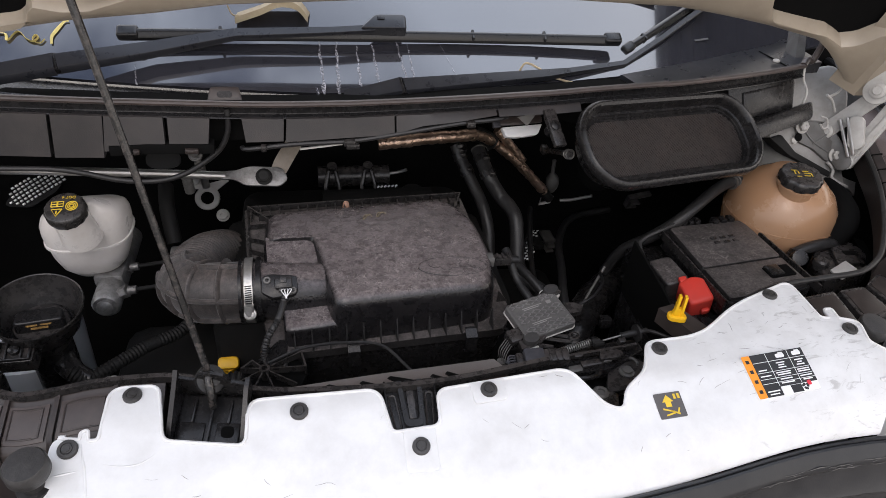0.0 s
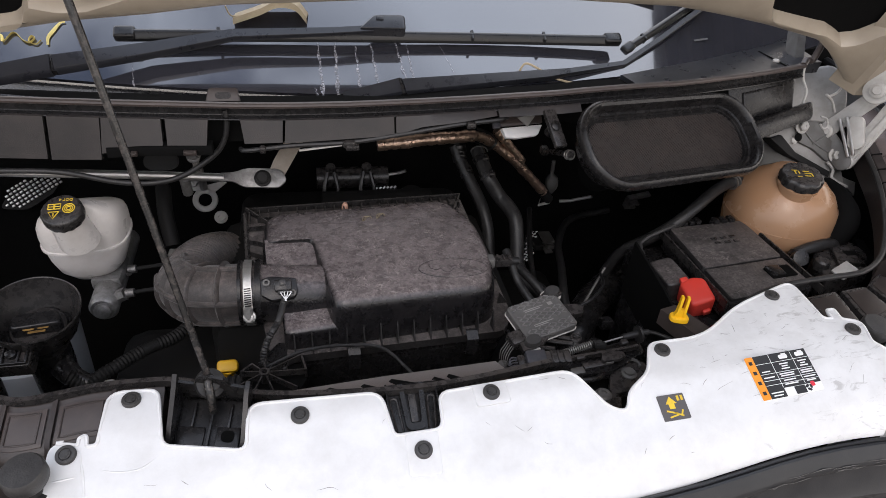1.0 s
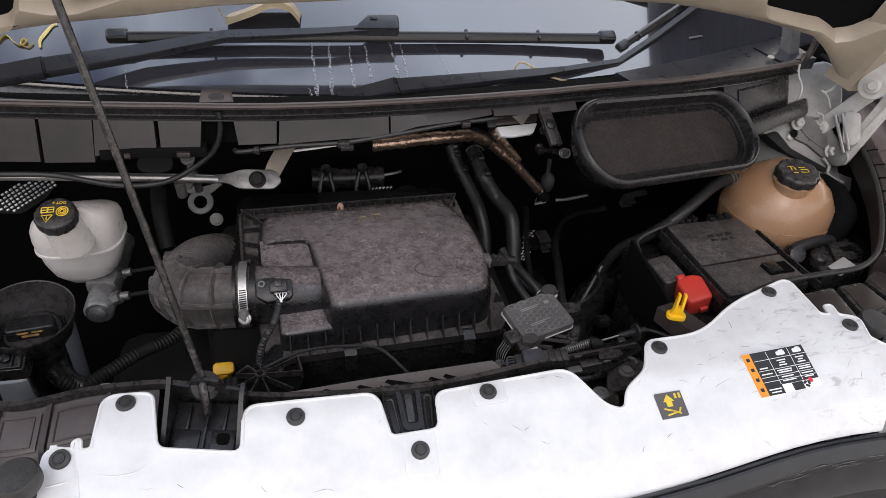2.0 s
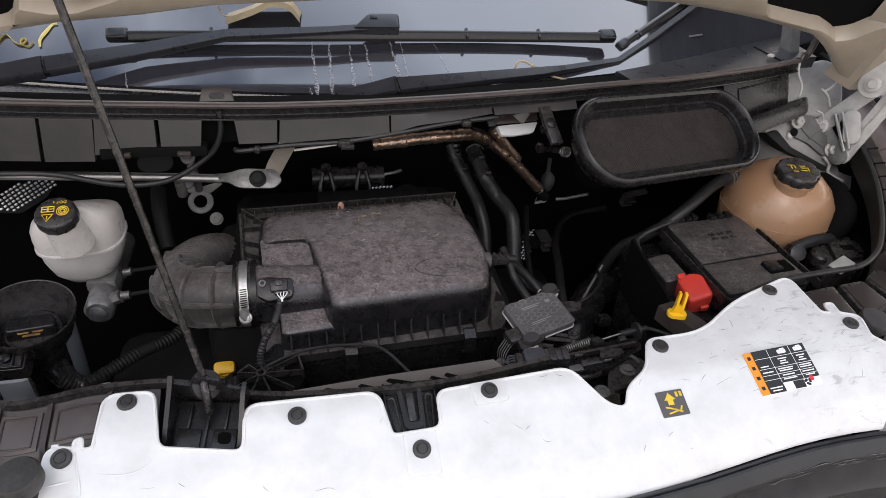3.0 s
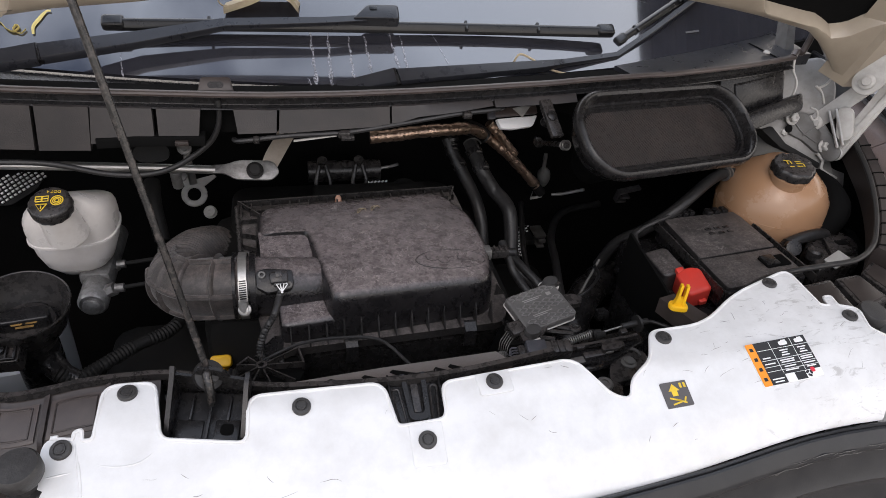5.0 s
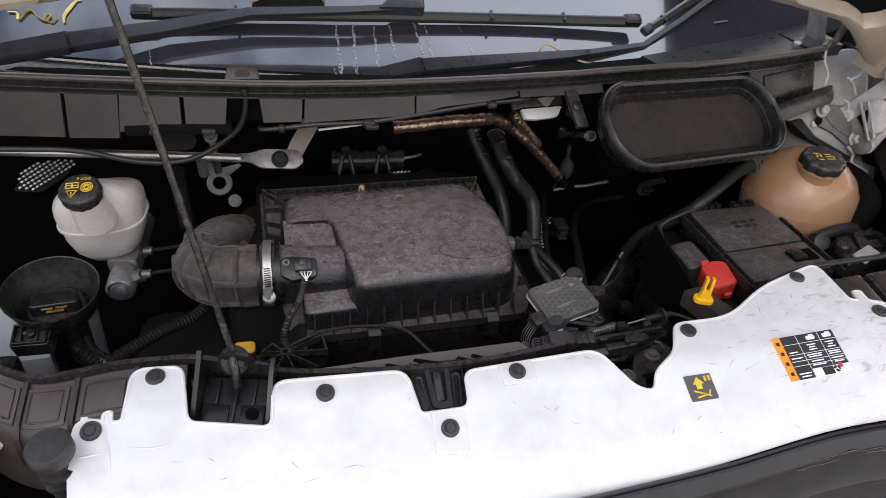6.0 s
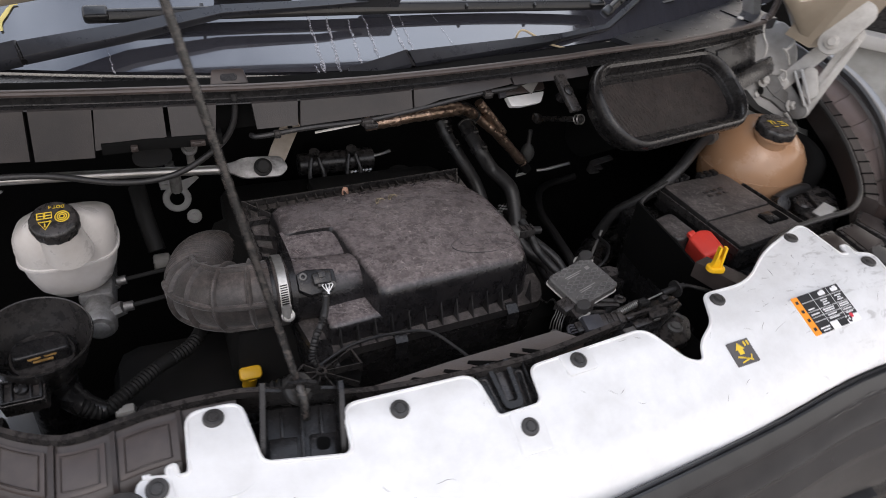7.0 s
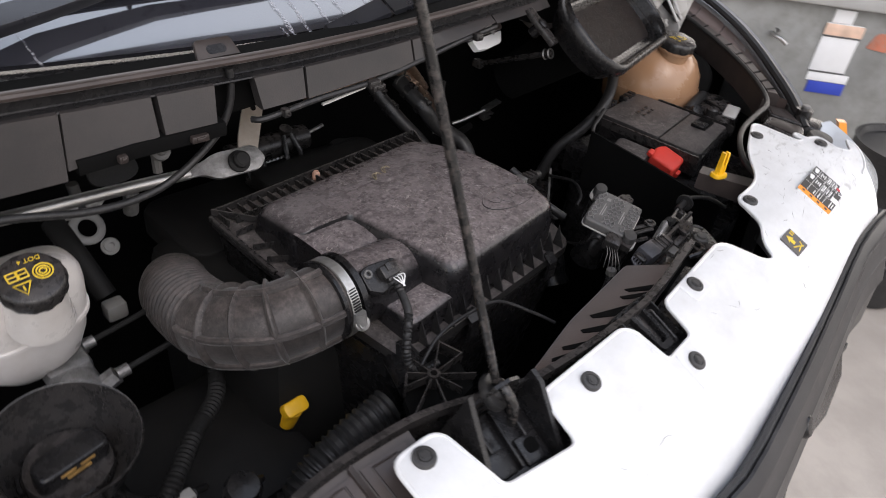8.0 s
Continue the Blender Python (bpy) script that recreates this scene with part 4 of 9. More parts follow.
# rubber bump stops
for name_at in ((-0.322, -0.068, 1.052), (0.640, 0.026, 1.048)):
    stop = thing("bump_stop", (name_at[0], name_at[1], 0.98), "round black rubber bonnet bump stop", "bump stop", group="bonnet bump stops")
    bm = bmesh.new()
    lathe(bm, [(0.017, -0.010), (0.019, -0.006), (0.019, 0.006), (0.017, 0.009), (0.0001, 0.010)], Matrix.Translation(name_at) @ Matrix.Rotation(radians(8), 4, "X"), 32)
    part("rubber_cap", bm, PIN, stop)
    bm = bmesh.new()
    lathe(bm, [(0.010, -0.07), (0.010, -0.045), (0.014, -0.044), (0.014, -0.040), (0.010, -0.039), (0.010, -0.030), (0.015, -0.029), (0.015, -0.025), (0.010, -0.024), (0.010, -0.008)], Matrix.Translation(name_at), 20)
    part("threaded_stem", bm, RUBBER, stop)


# ---- cowl, windscreen, wipers, bonnet ----
def lip_at(x):
    y = interp(x, (-0.9, -0.5, -0.3, -0.1, 0.1, 0.2, 0.3, 0.5, 0.65, 0.81), (0.48, 0.396, 0.374, 0.365, 0.365, 0.368, 0.374, 0.405, 0.447, 0.497))
    z = interp(x, (-0.9, -0.43, -0.29, -0.155, -0.08, 0.0, 0.07, 0.15, 0.23, 0.34, 0.46, 0.57, 0.70, 0.80), (1.213, 1.215, 1.2155, 1.2137, 1.2141, 1.2152, 1.218, 1.221, 1.2244, 1.228, 1.229, 1.2268, 1.2256, 1.2278))
    return Vector((x, y, z))


cowl = thing("scuttle", (0, 0.4, 1.15), "black plastic cowl under the windscreen with grey ribbed face", "cowl")


def cowl_sweep(bm, prof, x0=-0.86, x1=0.79, k=60):
    bridge(bm, [[lip_at(x) + Vector((0, a, b)) for a, b in prof] for x in (float(v) for v in np.linspace(x0, x1, k))])


bm = bmesh.new()
cowl_sweep(bm, [(-0.0055, -0.003), (-0.0060, -0.0005), (-0.0048, 0.0018), (-0.002, 0.0030), (0.003, 0.0024), (0.0045, 0.0005), (0.0035, -0.0035), (-0.002, -0.0048)], k=90)
tube(bm, spline([lip_at(0.785), lip_at(0.797) + Vector((0, 0.006, 0.006)), Vector((0.808, 0.50, 1.232)), Vector((0.813, 0.50, 1.246)), Vector((0.816, 0.50, 1.268)), Vector((0.822, 0.51, 1.29))], 5), 0.0058, 10)
part("sealing_lip", bm, CARRIER, cowl, "dusty brown-grey rubber sealing lip")
bm = bmesh.new()
cowl_sweep(bm, [(-0.0020, -0.0046), (0.0050, -0.0060), (0.0080, -0.0120), (0.0040, -0.0168), (-0.0060, -0.0178), (-0.0066, -0.0192), (-0.005, -0.0205), (0.012, -0.0205), (0.012, -0.004)], k=70)
part("lip_carrier", bm, BLACK_CLEAN, cowl, "black channel under the lip")
# near-black, so the shade below the lip lies in its colour
bm = bmesh.new()
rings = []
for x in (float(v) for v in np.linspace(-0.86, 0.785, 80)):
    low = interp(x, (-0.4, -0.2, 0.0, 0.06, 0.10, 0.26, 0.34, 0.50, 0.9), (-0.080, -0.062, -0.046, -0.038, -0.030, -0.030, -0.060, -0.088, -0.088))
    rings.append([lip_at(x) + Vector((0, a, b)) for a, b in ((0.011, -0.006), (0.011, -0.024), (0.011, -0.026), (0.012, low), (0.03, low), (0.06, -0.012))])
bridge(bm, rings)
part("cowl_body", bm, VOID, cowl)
bm = bmesh.new()
rings = []
for x in (float(v) for v in np.linspace(-0.86, 0.80, 60)):
    p = lip_at(x)
    back = Vector((x, 0.462 + 0.20 * x * x - 0.022, 1.186 + 0.03 * abs(x)))
    far = Vector((x, back.y + 0.12, back.z - 0.004))
    rings.append([p + Vector((0.0, 0.004, -0.002)), p.lerp(back, 0.45) + Vector((0, 0, -0.003)), back, far, far + Vector((0, 0, -0.02)), p + Vector((0, 0.005, -0.016))])
bridge(bm, rings)
part("cowl_top", bm, BLACK_CLEAN, cowl)
# face plates: left and right ends on top, the same below, and the heights of their lower edges
for xa, xb, xc, xd, low_a, low_b in ((-0.640, -0.389, -0.650, -0.394, 1.138, 1.140), (-0.3845, -0.321, -0.389, -0.327, 1.139, 1.141), (-0.3190, -0.2465, -0.325, -0.2470, 1.150, 1.1625), (-0.2410, -0.1875, -0.2415, -0.1920, 1.1625, 1.1625), (-0.1465, -0.0915, -0.1430, -0.0935, 1.165, 1.167), (-0.0880, 0.0580, -0.0905, 0.0585, 1.1655, 1.1745), (0.0610, 0.2040, 0.0610, 0.2045, 1.1760, 1.2005), (0.2075, 0.3350, 0.2080, 0.3360, 1.1985, 1.2010)):
    bm = bmesh.new()
    rings = []
    for i in range(9):
        t = i / 8
        xt, xl = xa + (xb - xa) * t, xc + (xd - xc) * t
        p, q = lip_at(xt), lip_at(xl)
        low = low_a + (low_b - low_a) * t if xa != 0.0610 else interp(xl, (0.06, 0.099, 0.147, 0.205), (1.1752, 1.1872, 1.1918, 1.2008))
        top = p + Vector((0, -0.0085, -0.0185))
        base = Vector((xl, q.y - 0.0165, low))
        rings.append([top + Vector((0, 0.003, 0.001)), top, base, base + Vector((0, 0.004, -0.0015)), base + Vector((0, 0.014, 0.0)), top + Vector((0, 0.012, 0))])
    bridge(bm, rings)
    part("face_plate", bm, GREY_PLATE, cowl)
bm = bmesh.new()
bridge(bm, [[Vector((x, lip_at(x).y + dy, z + dz)) for dy, dz in ((-0.018, 0.0), (-0.020, -0.004), (-0.019, -0.013), (-0.004, -0.014), (-0.004, 0.002))] for x, z in ((-0.318, 1.158), (-0.27, 1.1615), (-0.22, 1.1620), (-0.185, 1.1625))])
part("lower_flange", bm, VOID, cowl)
for x, z, w in ((-0.2835, 1.153, 0.008), (-0.2135, 1.1545, 0.017), (0.0, 1.160, 0.018), (0.166, 1.189, 0.012)):
    bm = bmesh.new()
    box(bm, (x, lip_at(x).y - 0.020, z), (w, 0.010, 0.007), 0.0015)
    box(bm, (x, lip_at(x).y - 0.024, z + 0.0005), (w * 0.5, 0.005, 0.004), 0.001)
    part("clip", bm, CARRIER_DARK if z < 1.16 else BLACK, cowl)
bm = bmesh.new()
cm = axes((-0.1676, 0.386, 1.2165), (1, 0, 0), n=(0, -0.7, 0.7))
slab(bm, [tuple(p) for p in fillet([(-0.0225, -0.006, 0.001), (0.0225, -0.006, 0.001), (0.0185, 0.013, 0.004), (-0.0185, 0.013, 0.004)])], -0.003, 0.001, cm, 0.001)
clip_p = part("edge_clip", bm, CARRIER_DARK, cowl)
bm = bmesh.new()
slab(bm, rrect(0.020, 0.009, 0.004), 0.0004, 0.0014, cm @ Matrix.Translation((0, 0.002, 0)))
part("slot", bm, BLACK_CLEAN, clip_p)
# end panel of the cowl beside the glass, with its screw and upright post
bm = bmesh.new()
rings = []
for x in (float(v) for v in np.linspace(0.43, 0.83, 12)):
    near = lip_at(x) + Vector((0, 0.004, 0.0015))
    far = Vector((x, interp(x, (0.43, 0.61, 0.79, 0.86), (0.452, 0.518, 0.592, 0.64)), interp(x, (0.43, 0.61, 0.79, 0.86), (1.2235, 1.226, 1.230, 1.234))))
    rings.append([near, near.lerp(far, 0.9) + Vector((0, 0, 0.001)), far, far + Vector((0, 0.003, -0.02)), near + Vector((0, 0.003, -0.02))])
bridge(bm, rings)
end_panel = part("end_panel", bm, WIPER_ARM, cowl, "smooth dark grey end panel")
bm = bmesh.new()
lathe(bm, [(0.0058, 0), (0.0058, 0.002), (0.004, 0.0035), (0.0001, 0.0035)], Matrix.Translation((0.735, 0.497, 1.2315)), 16)
part("screw", bm, HINGE_METAL, end_panel)
for x in (0.742,):
    bm = bmesh.new()
    strip(bm, [lip_at(x) + Vector((0.004, 0.006, 0.002)), (x - 0.004, 0.552, 1.2295)], (0.003, 0, 0), (0, 0, 0.0012))
    part("seam", bm, VOID, end_panel)
bm = bmesh.new()
bridge(bm, [[Vector((0.790 + dx, 0.52 + dy, 1.228)) for dx, dy in ((0, 0), (0.018, 0), (0.022, 0.03), (0, 0.03))], [Vector((0.805 + dx, 0.56 + dy, 1.285)) for dx, dy in ((0, 0), (0.014, 0), (0.016, 0.03), (0, 0.03))]])
part("post", bm, GREY_METAL, end_panel)

# windscreen
SLOPE = radians(31)


def glass_at(x, s):
    y0 = 0.462 + 0.20 * x * x
    return Vector((x, y0 + s * math.cos(SLOPE), 1.197 + 0.03 * abs(x) + s * math.sin(SLOPE)))


windscreen = thing("window_1", (0, 0.46, 1.2), "dark windscreen glass with dried water streaks", "windscreen", kind="structure")
bm = bmesh.new()
grid = [[glass_at(x, s) for s in np.linspace(-0.01, 0.9, 10)] for x in (float(v) for v in np.linspace(-0.95, 0.95, 30))]
bridge(bm, grid, closed=False)
made = bmesh.ops.extrude_face_region(bm, geom=bm.faces[:])
for v in (g for g in made["geom"] if isinstance(g, bmesh.types.BMVert)):
    v.co += Vector((0, 0.003, -0.005))
part("pane", bm, GLASS_DARK, windscreen)
for xa, sa, xb, sb, w in ((-0.038, 0.097, -0.033, -0.019, 0.008), (-0.011, 0.098, -0.012, -0.016, 0.0085), (0.019, 0.079, 0.022, -0.012, 0.007), (0.042, 0.098, 0.050, -0.005, 0.0065), (0.080, 0.097, 0.093, 0.003, 0.006), (0.099, 0.079, 0.104, 0.006, 0.005), (0.146, 0.094, 0.171, 0.014, 0.0012), (-0.30, 0.03, -0.295, -0.015, 0.003), (-0.045, 0.0, -0.040, -0.02, 0.006)):
    # each streak is a run of drops: two wavering edges with gaps between
    for side_s in (0,):
        bm = bmesh.new()
        left, right = [], []
        for i in range(25):
            t = i / 24
            grow = 0.35 + 0.65 * t
            c = xa + (xb - xa) * t + 0.0007 * math.sin(21 * t + 40 * xa) + side_s * 0.30 * w * grow * (0.75 + 0.25 * math.sin(33 * t + 9 * xa))
            half = 0.5 * w * grow * (0.72 + 0.28 * math.sin(26 * t + 30 * xa))
            p = glass_at(c, sa + (sb - sa) * t) + Vector((0, -0.0006, 0.001))
            left.append(p - Vector((half, 0, 0)))
            right.append(p + Vector((half, 0, 0)))
        bridge(bm, [left, right], closed=False)
        part("water_streak", bm, STREAK, windscreen)
for pts in ([(-0.490, 0.056), (-0.478, 0.056), (-0.474, 0.044), (-0.465, 0.060), (-0.458, 0.061), (-0.449, 0.051), (-0.439, 0.047), (-0.433, 0.056), (-0.438, 0.058), (-0.440, 0.049), (-0.430, 0.045), (-0.424, 0.053)],
            [(-0.414, 0.046), (-0.415, 0.059), (-0.409, 0.073), (-0.401, 0.088), (-0.395, 0.090)]):
    bm = bmesh.new()
    tube(bm, [glass_at(p[0], p[1]) + Vector((0, -0.001, 0.002)) for p in spline([(a, b, 0) for a, b in pts], 5)], lambda s: 0.0016 + 0.0012 * math.sin(3.1 * s) ** 2, 8, flat=0.2)
    part("chalk_stroke", bm, CHALK, windscreen, "yellow chalk scribble")


def box_run(bm, pts, wide, high, normal):
    """A box-section bar with chamfered top edges along pts; wide and high are given at each point."""
    pts = [Vector(p) for p in pts]
    normal = Vector(normal).normalized()
    rings = []
    for i, p in enumerate(pts):
        d = (pts[min(i + 1, len(pts) - 1)] - pts[max(i - 1, 0)]).normalized()
        s = d.cross(normal).normalized()
        up = s.cross(d).normalized()
        w, h = wide[i], high[i]
        rings.append([p + s * a * w + up * b * h for a, b in ((0.5, -0.5), (0.5, 0.28), (0.42, 0.5), (-0.42, 0.5), (-0.5, 0.28), (-0.5, -0.5))])
    bridge(bm, rings)


GLASS_N = (0, -math.sin(SLOPE), math.cos(SLOPE))


def wiper_blade(a, b, parent, slim, bow):
    """Flat blade: spoiler strip, black rubber lip and end caps, in joined lengths."""
    a, b = Vector(a), Vector(b)
    n = Vector(GLASS_N)
    d = (b - a).normalized()
    s = d.cross(n).normalized()
    pts = [a.lerp(b, i / 24) + n * bow * math.sin(math.pi * i / 24) for i in range(25)]
    bm = bmesh.new()
    rings = []
    for p in pts:
        rings.append([p + s * u * slim + n * v * slim for u, v in ((0.0085, -0.004), (0.0085, 0.0), (0.003, 0.0065), (0.0, 0.0075), (-0.003, 0.0065), (-0.0085, 0.0), (-0.0085, -0.004))])
    bridge(bm, rings)
    blade = part("blade", bm, WIPER, parent)
    bm = bmesh.new()
    bridge(bm, [[p + s * u * slim + n * v * slim for u, v in ((0.0040, -0.004), (-0.0040, -0.004), (-0.0035, -0.009), (-0.0008, -0.015), (0.0008, -0.015), (0.0035, -0.009))] for p in pts])
    part("rubber_lip", bm, RUBBER, blade)
    for end in (a, b):
        bm = bmesh.new()
        box(bm, (0, 0, 0.0005), (0.030 * slim, 0.0205 * slim, 0.016 * slim), 0.005 * slim, axes(end, d, n=n), 3)
        part("end_cap", bm, WIPER, blade)
    for t in (0.17, 0.68, 0.84):
        bm = bmesh.new()
        box(bm, (0, 0, 0.0012), (0.0045, 0.0176 * slim, 0.0112 * slim), 0.001, axes(a.lerp(b, t) + n * bow * math.sin(math.pi * t), d, n=n), 1)
        part("strip_joint", bm, WIPER, blade)
    return blade


def wiper(name_label, cover, arm_pts, arm_w, arm_h, blade_a, blade_b, mount_at, slim=1.0, bow=0.003):
    w = thing("windscreen_wiper", cover[0], name_label, "wiper", group="windscreen wipers")
    bm = bmesh.new()
    n = len(cover)
    box_run(bm, cover, [arm_w[0] * (0.75 + 0.35 * i / (n - 1)) for i in range(n)], [arm_h[0] * 1.1] * n, GLASS_N)
    head = part("arm_head", bm, WIPER_ARM, w)
    bm = bmesh.new()
    k = Vector(arm_pts[0])
    d = (Vector(arm_pts[1]) - k).normalized()
    side = d.cross(Vector(GLASS_N)).normalized()
    tube(bm, [k - side * arm_w[0] * 0.54 - d * 0.003, k + side * arm_w[0] * 0.54 - d * 0.003], 0.0052, 12)
    part("hinge_pin", bm, BLACK_CLEAN, head)
    bm = bmesh.new()
    box_run(bm, arm_pts[:2] + arm_pts[2:3], arm_w[:3], arm_h[:3], GLASS_N)
    part("arm", bm, WIPER_ARM, w)
    bm = bmesh.new()
    box_run(bm, arm_pts[2:], arm_w[2:], arm_h[2:], GLASS_N)
    part("arm_tip", bm, WIPER_ARM, w)
    wiper_blade(blade_a, blade_b, w, slim, bow)
    m = axes(mount_at, Vector(blade_b) - Vector(blade_a), n=GLASS_N)
    bm = bmesh.new()
    # a wedge-shaped hood over the blade with a raised catch
    slab(bm, [tuple(p) for p in fillet([(-0.040 * slim, -0.012 * slim, 0.004), (0.030 * slim, -0.013 * slim, 0.004), (0.031 * slim, 0.014 * slim, 0.006), (-0.016 * slim, 0.014 * slim, 0.006)])], -0.006, 0.013 * slim, m, 0.003, 3)
    mount = part("mount", bm, WIPER_ARM, w)
    bm = bmesh.new()
    box(bm, (-0.008 * slim, 0.006 * slim, 0.0135 * slim), (0.011 * slim, 0.007 * slim, 0.002), 0.0008, m)
    part("catch", bm, BLACK_CLEAN, mount)
    return w


wiper("black windscreen wiper with long flat blade on the glass", [(-0.60, 0.43, 1.206), (-0.49, 0.445, 1.2185), (-0.391, 0.459, 1.2335)],
      [(-0.388, 0.460, 1.2335), (-0.276, 0.490, 1.2430), (-0.1567, 0.506, 1.2620), (-0.0166, 0.510, 1.2675), (0.045, 0.516, 1.2700)], [0.027, 0.023, 0.0165, 0.0125, 0.0125], [0.013, 0.012, 0.009, 0.006, 0.006],
      (-0.306, 0.522, 1.2560), (0.441, 0.531, 1.2540), (0.064, 0.527, 1.2690))
wiper("black windscreen wiper lying low on the glass", [(-0.005, 0.425, 1.1960), (0.035, 0.4245, 1.2050), (0.076, 0.424, 1.2145)],
      [(0.080, 0.424, 1.2145), (0.315, 0.470, 1.2166), (0.358, 0.485, 1.2164), (0.464, 0.515, 1.2194), (0.5455, 0.560, 1.2479), (0.654, 0.630, 1.2845)], [0.026, 0.016, 0.011, 0.010, 0.009, 0.009], [0.013, 0.010, 0.007, 0.006, 0.006, 0.006],
      (0.482, 0.548, 1.2345), (0.690, 0.674, 1.300), (0.655, 0.645, 1.290), 0.82, 0.0)

leaf = thing("dry_leaf", (0.0, 0.60, 1.27), "curled dry yellow leaf caught on the wiper blade", "leaf")
bm = bmesh.new()
pts = spline([(-0.160, 0.560, 1.268), (-0.122, 0.562, 1.281), (-0.094, 0.565, 1.292), (-0.068, 0.565, 1.288), (-0.052, 0.563, 1.270)], 6)
bridge(bm, [[p + Vector((0, -0.006, -0.006)), p + Vector((0, -0.004, 0.003)), p + Vector((0.003, 0.018, 0.004)), p + Vector((0.004, 0.024, -0.004)), p + Vector((0.003, 0.016, 0.002)), p + Vector((0, -0.003, 0.001))] for p in pts])
part("blade", bm, LEAF, leaf)
bm = bmesh.new()
tube(bm, spline([(-0.145, 0.56, 1.274), (-0.162, 0.558, 1.274), (-0.169, 0.558, 1.288)], 5), 0.0012, 6)
part("stalk", bm, LEAF, leaf)
twig = thing("dry_twig", (0.29, 0.49, 1.22), "thin dry twig lying over the wiper arm", "twig")
bm = bmesh.new()
tube(bm, spline([(0.270, 0.48, 1.214), (0.280, 0.48, 1.231), (0.304, 0.48, 1.222), (0.324, 0.478, 1.211), (0.351, 0.474, 1.204), (0.392, 0.466, 1.198)], 6), 0.0018, 6)
part("stem", bm, LEAF, twig)

bm = bmesh.new()
pm = axes(glass_at(0.53, 0.155) + Vector((0, -0.002, 0.003)), (1, 0.1, 0.02), n=(0, -math.sin(SLOPE), math.cos(SLOPE)))
slab(bm, rrect(0.075, 0.03, 0.001), 0, 0.0008, pm @ Matrix.Rotation(radians(-14), 4, "Z"))
paper = part("paper", bm, WHITE_INK, windscreen, "white paper slip with red print")
bm = bmesh.new()
for i in range(3):
    flat(bm, pm @ Matrix.Rotation(radians(-14), 4, "Z"), -0.018 + 0.018 * i, 0.004, 0.012, 0.004, 0.0012)
part("red_print", bm, RED_INK, paper)
bm = bmesh.new()
flat(bm, axes(glass_at(0.635, 0.045) + Vector((0, -0.002, 0.002)), (1, 0.27, 0.05), n=(0.1, -math.sin(SLOPE), math.cos(SLOPE))), 0, 0, 0.032, 0.004, 0)
part("glass_mark", bm, GREY_METAL, windscreen)

# open bonnet, leaning forward from its rear edge
UP = Vector((0, -0.40, 0.917)).normalized()
OUT = Vector((0, 0.917, 0.40))


def rear(x):
    return Vector((x, 0.460, interp(x, (-0.92, -0.70, -0.43, -0.36, -0.257, -0.163, 0.22, 0.50, 0.56, 0.612, 0.665, 0.72, 0.765, 0.79, 0.815, 0.84, 0.864, 0.905, 0.912, 0.92), (1.20, 1.245, 1.282, 1.294, 1.305, 1.3185, 1.340, 1.331, 1.323, 1.315, 1.306, 1.294, 1.284, 1.268, 1.248, 1.224, 1.197, 1.203, 1.23, 1.25))))


def band_w(x):
    return interp(x, (-0.60, -0.418, -0.408, -0.396, -0.362, -0.33, -0.27, 0.30, 0.64, 0.652, 0.667, 0.70, 0.756, 0.80, 0.82, 0.84, 0.86, 0.92), (0.012, 0.013, 0.020, 0.044, 0.029, 0.027, 0.042, 0.060, 0.060, 0.032, 0.019, 0.020, 0.023, 0.032, 0.056, 0.10, 0.14, 0.15))


bonnet = thing("bonnet", (0, 0.45, 1.3), "open bonnet with beige painted inner frame", "bonnet")
hx = [float(v) for v in np.linspace(-0.92, 0.92, 231)]
bm = bmesh.new()
bridge(bm, [[rear(x) + OUT * 0.02, rear(x) + OUT * 0.026, rear(x) + UP * 0.95 + OUT * 0.05, rear(x) + UP * 0.95 + OUT * 0.044] for x in hx])
part("outer_skin", bm, SILVER, bonnet)
bm = bmesh.new()
bridge(bm, [[rear(x) + OUT * 0.018, rear(x) - OUT * 0.004, rear(x) + UP * 0.012 - OUT * 0.012, rear(x) + UP * (band_w(x) - 0.010) - OUT * 0.012, rear(x) + UP * band_w(x) + OUT * 0.006, rear(x) + UP * band_w(x) + OUT * 0.018] for x in hx])
part("rear_frame", bm, BEIGE, bonnet)
for s in (-1, 1):
    bm = bmesh.new()
    rings = []
    for t in np.linspace(0.0, 0.95, 8):
        c = rear(s * 0.885) + UP * float(t)
        c.z += 0.0
        rings.append([c + Vector((s * 0.085, 0, 0)) + OUT * 0.018, c + Vector((s * 0.085, 0, 0)) - OUT * 0.02, c + Vector((-s * 0.02, 0, 0)) - OUT * 0.02, c + Vector((-s * 0.05, 0, 0)) + OUT * 0.018])
    bridge(bm, rings)
    part("side_frame", bm, BEIGE, bonnet)
    bm = bmesh.new()
    bridge(bm, [[rear(s * 0.30) + UP * t + Vector((dx, 0, 0)) + OUT * o for dx, o in ((-0.05, 0.018), (-0.04, -0.012), (0.04, -0.012), (0.05, 0.018))] for t in (0.05, 0.5, 0.95)])
    part("inner_rib", bm, BEIGE, bonnet)
bm = bmesh.new()
bridge(bm, [[rear(x) + UP * 0.83 + OUT * 0.04, rear(x) + UP * 0.83 - OUT * 0.02, rear(x) + UP * 0.95 - OUT * 0.02, rear(x) + UP * 0.95 + OUT * 0.04] for x in hx])
part("front_frame", bm, BEIGE, bonnet)
bm = bmesh.new()
bridge(bm, [[rear(x) + UP * (band_w(x) - 0.006) + OUT * 0.012, rear(x) + UP * (band_w(x) - 0.006) + OUT * 0.016, rear(x) + UP * 0.84 + OUT * 0.03, rear(x) + UP * 0.84 + OUT * 0.026] for x in hx[2:-2]])
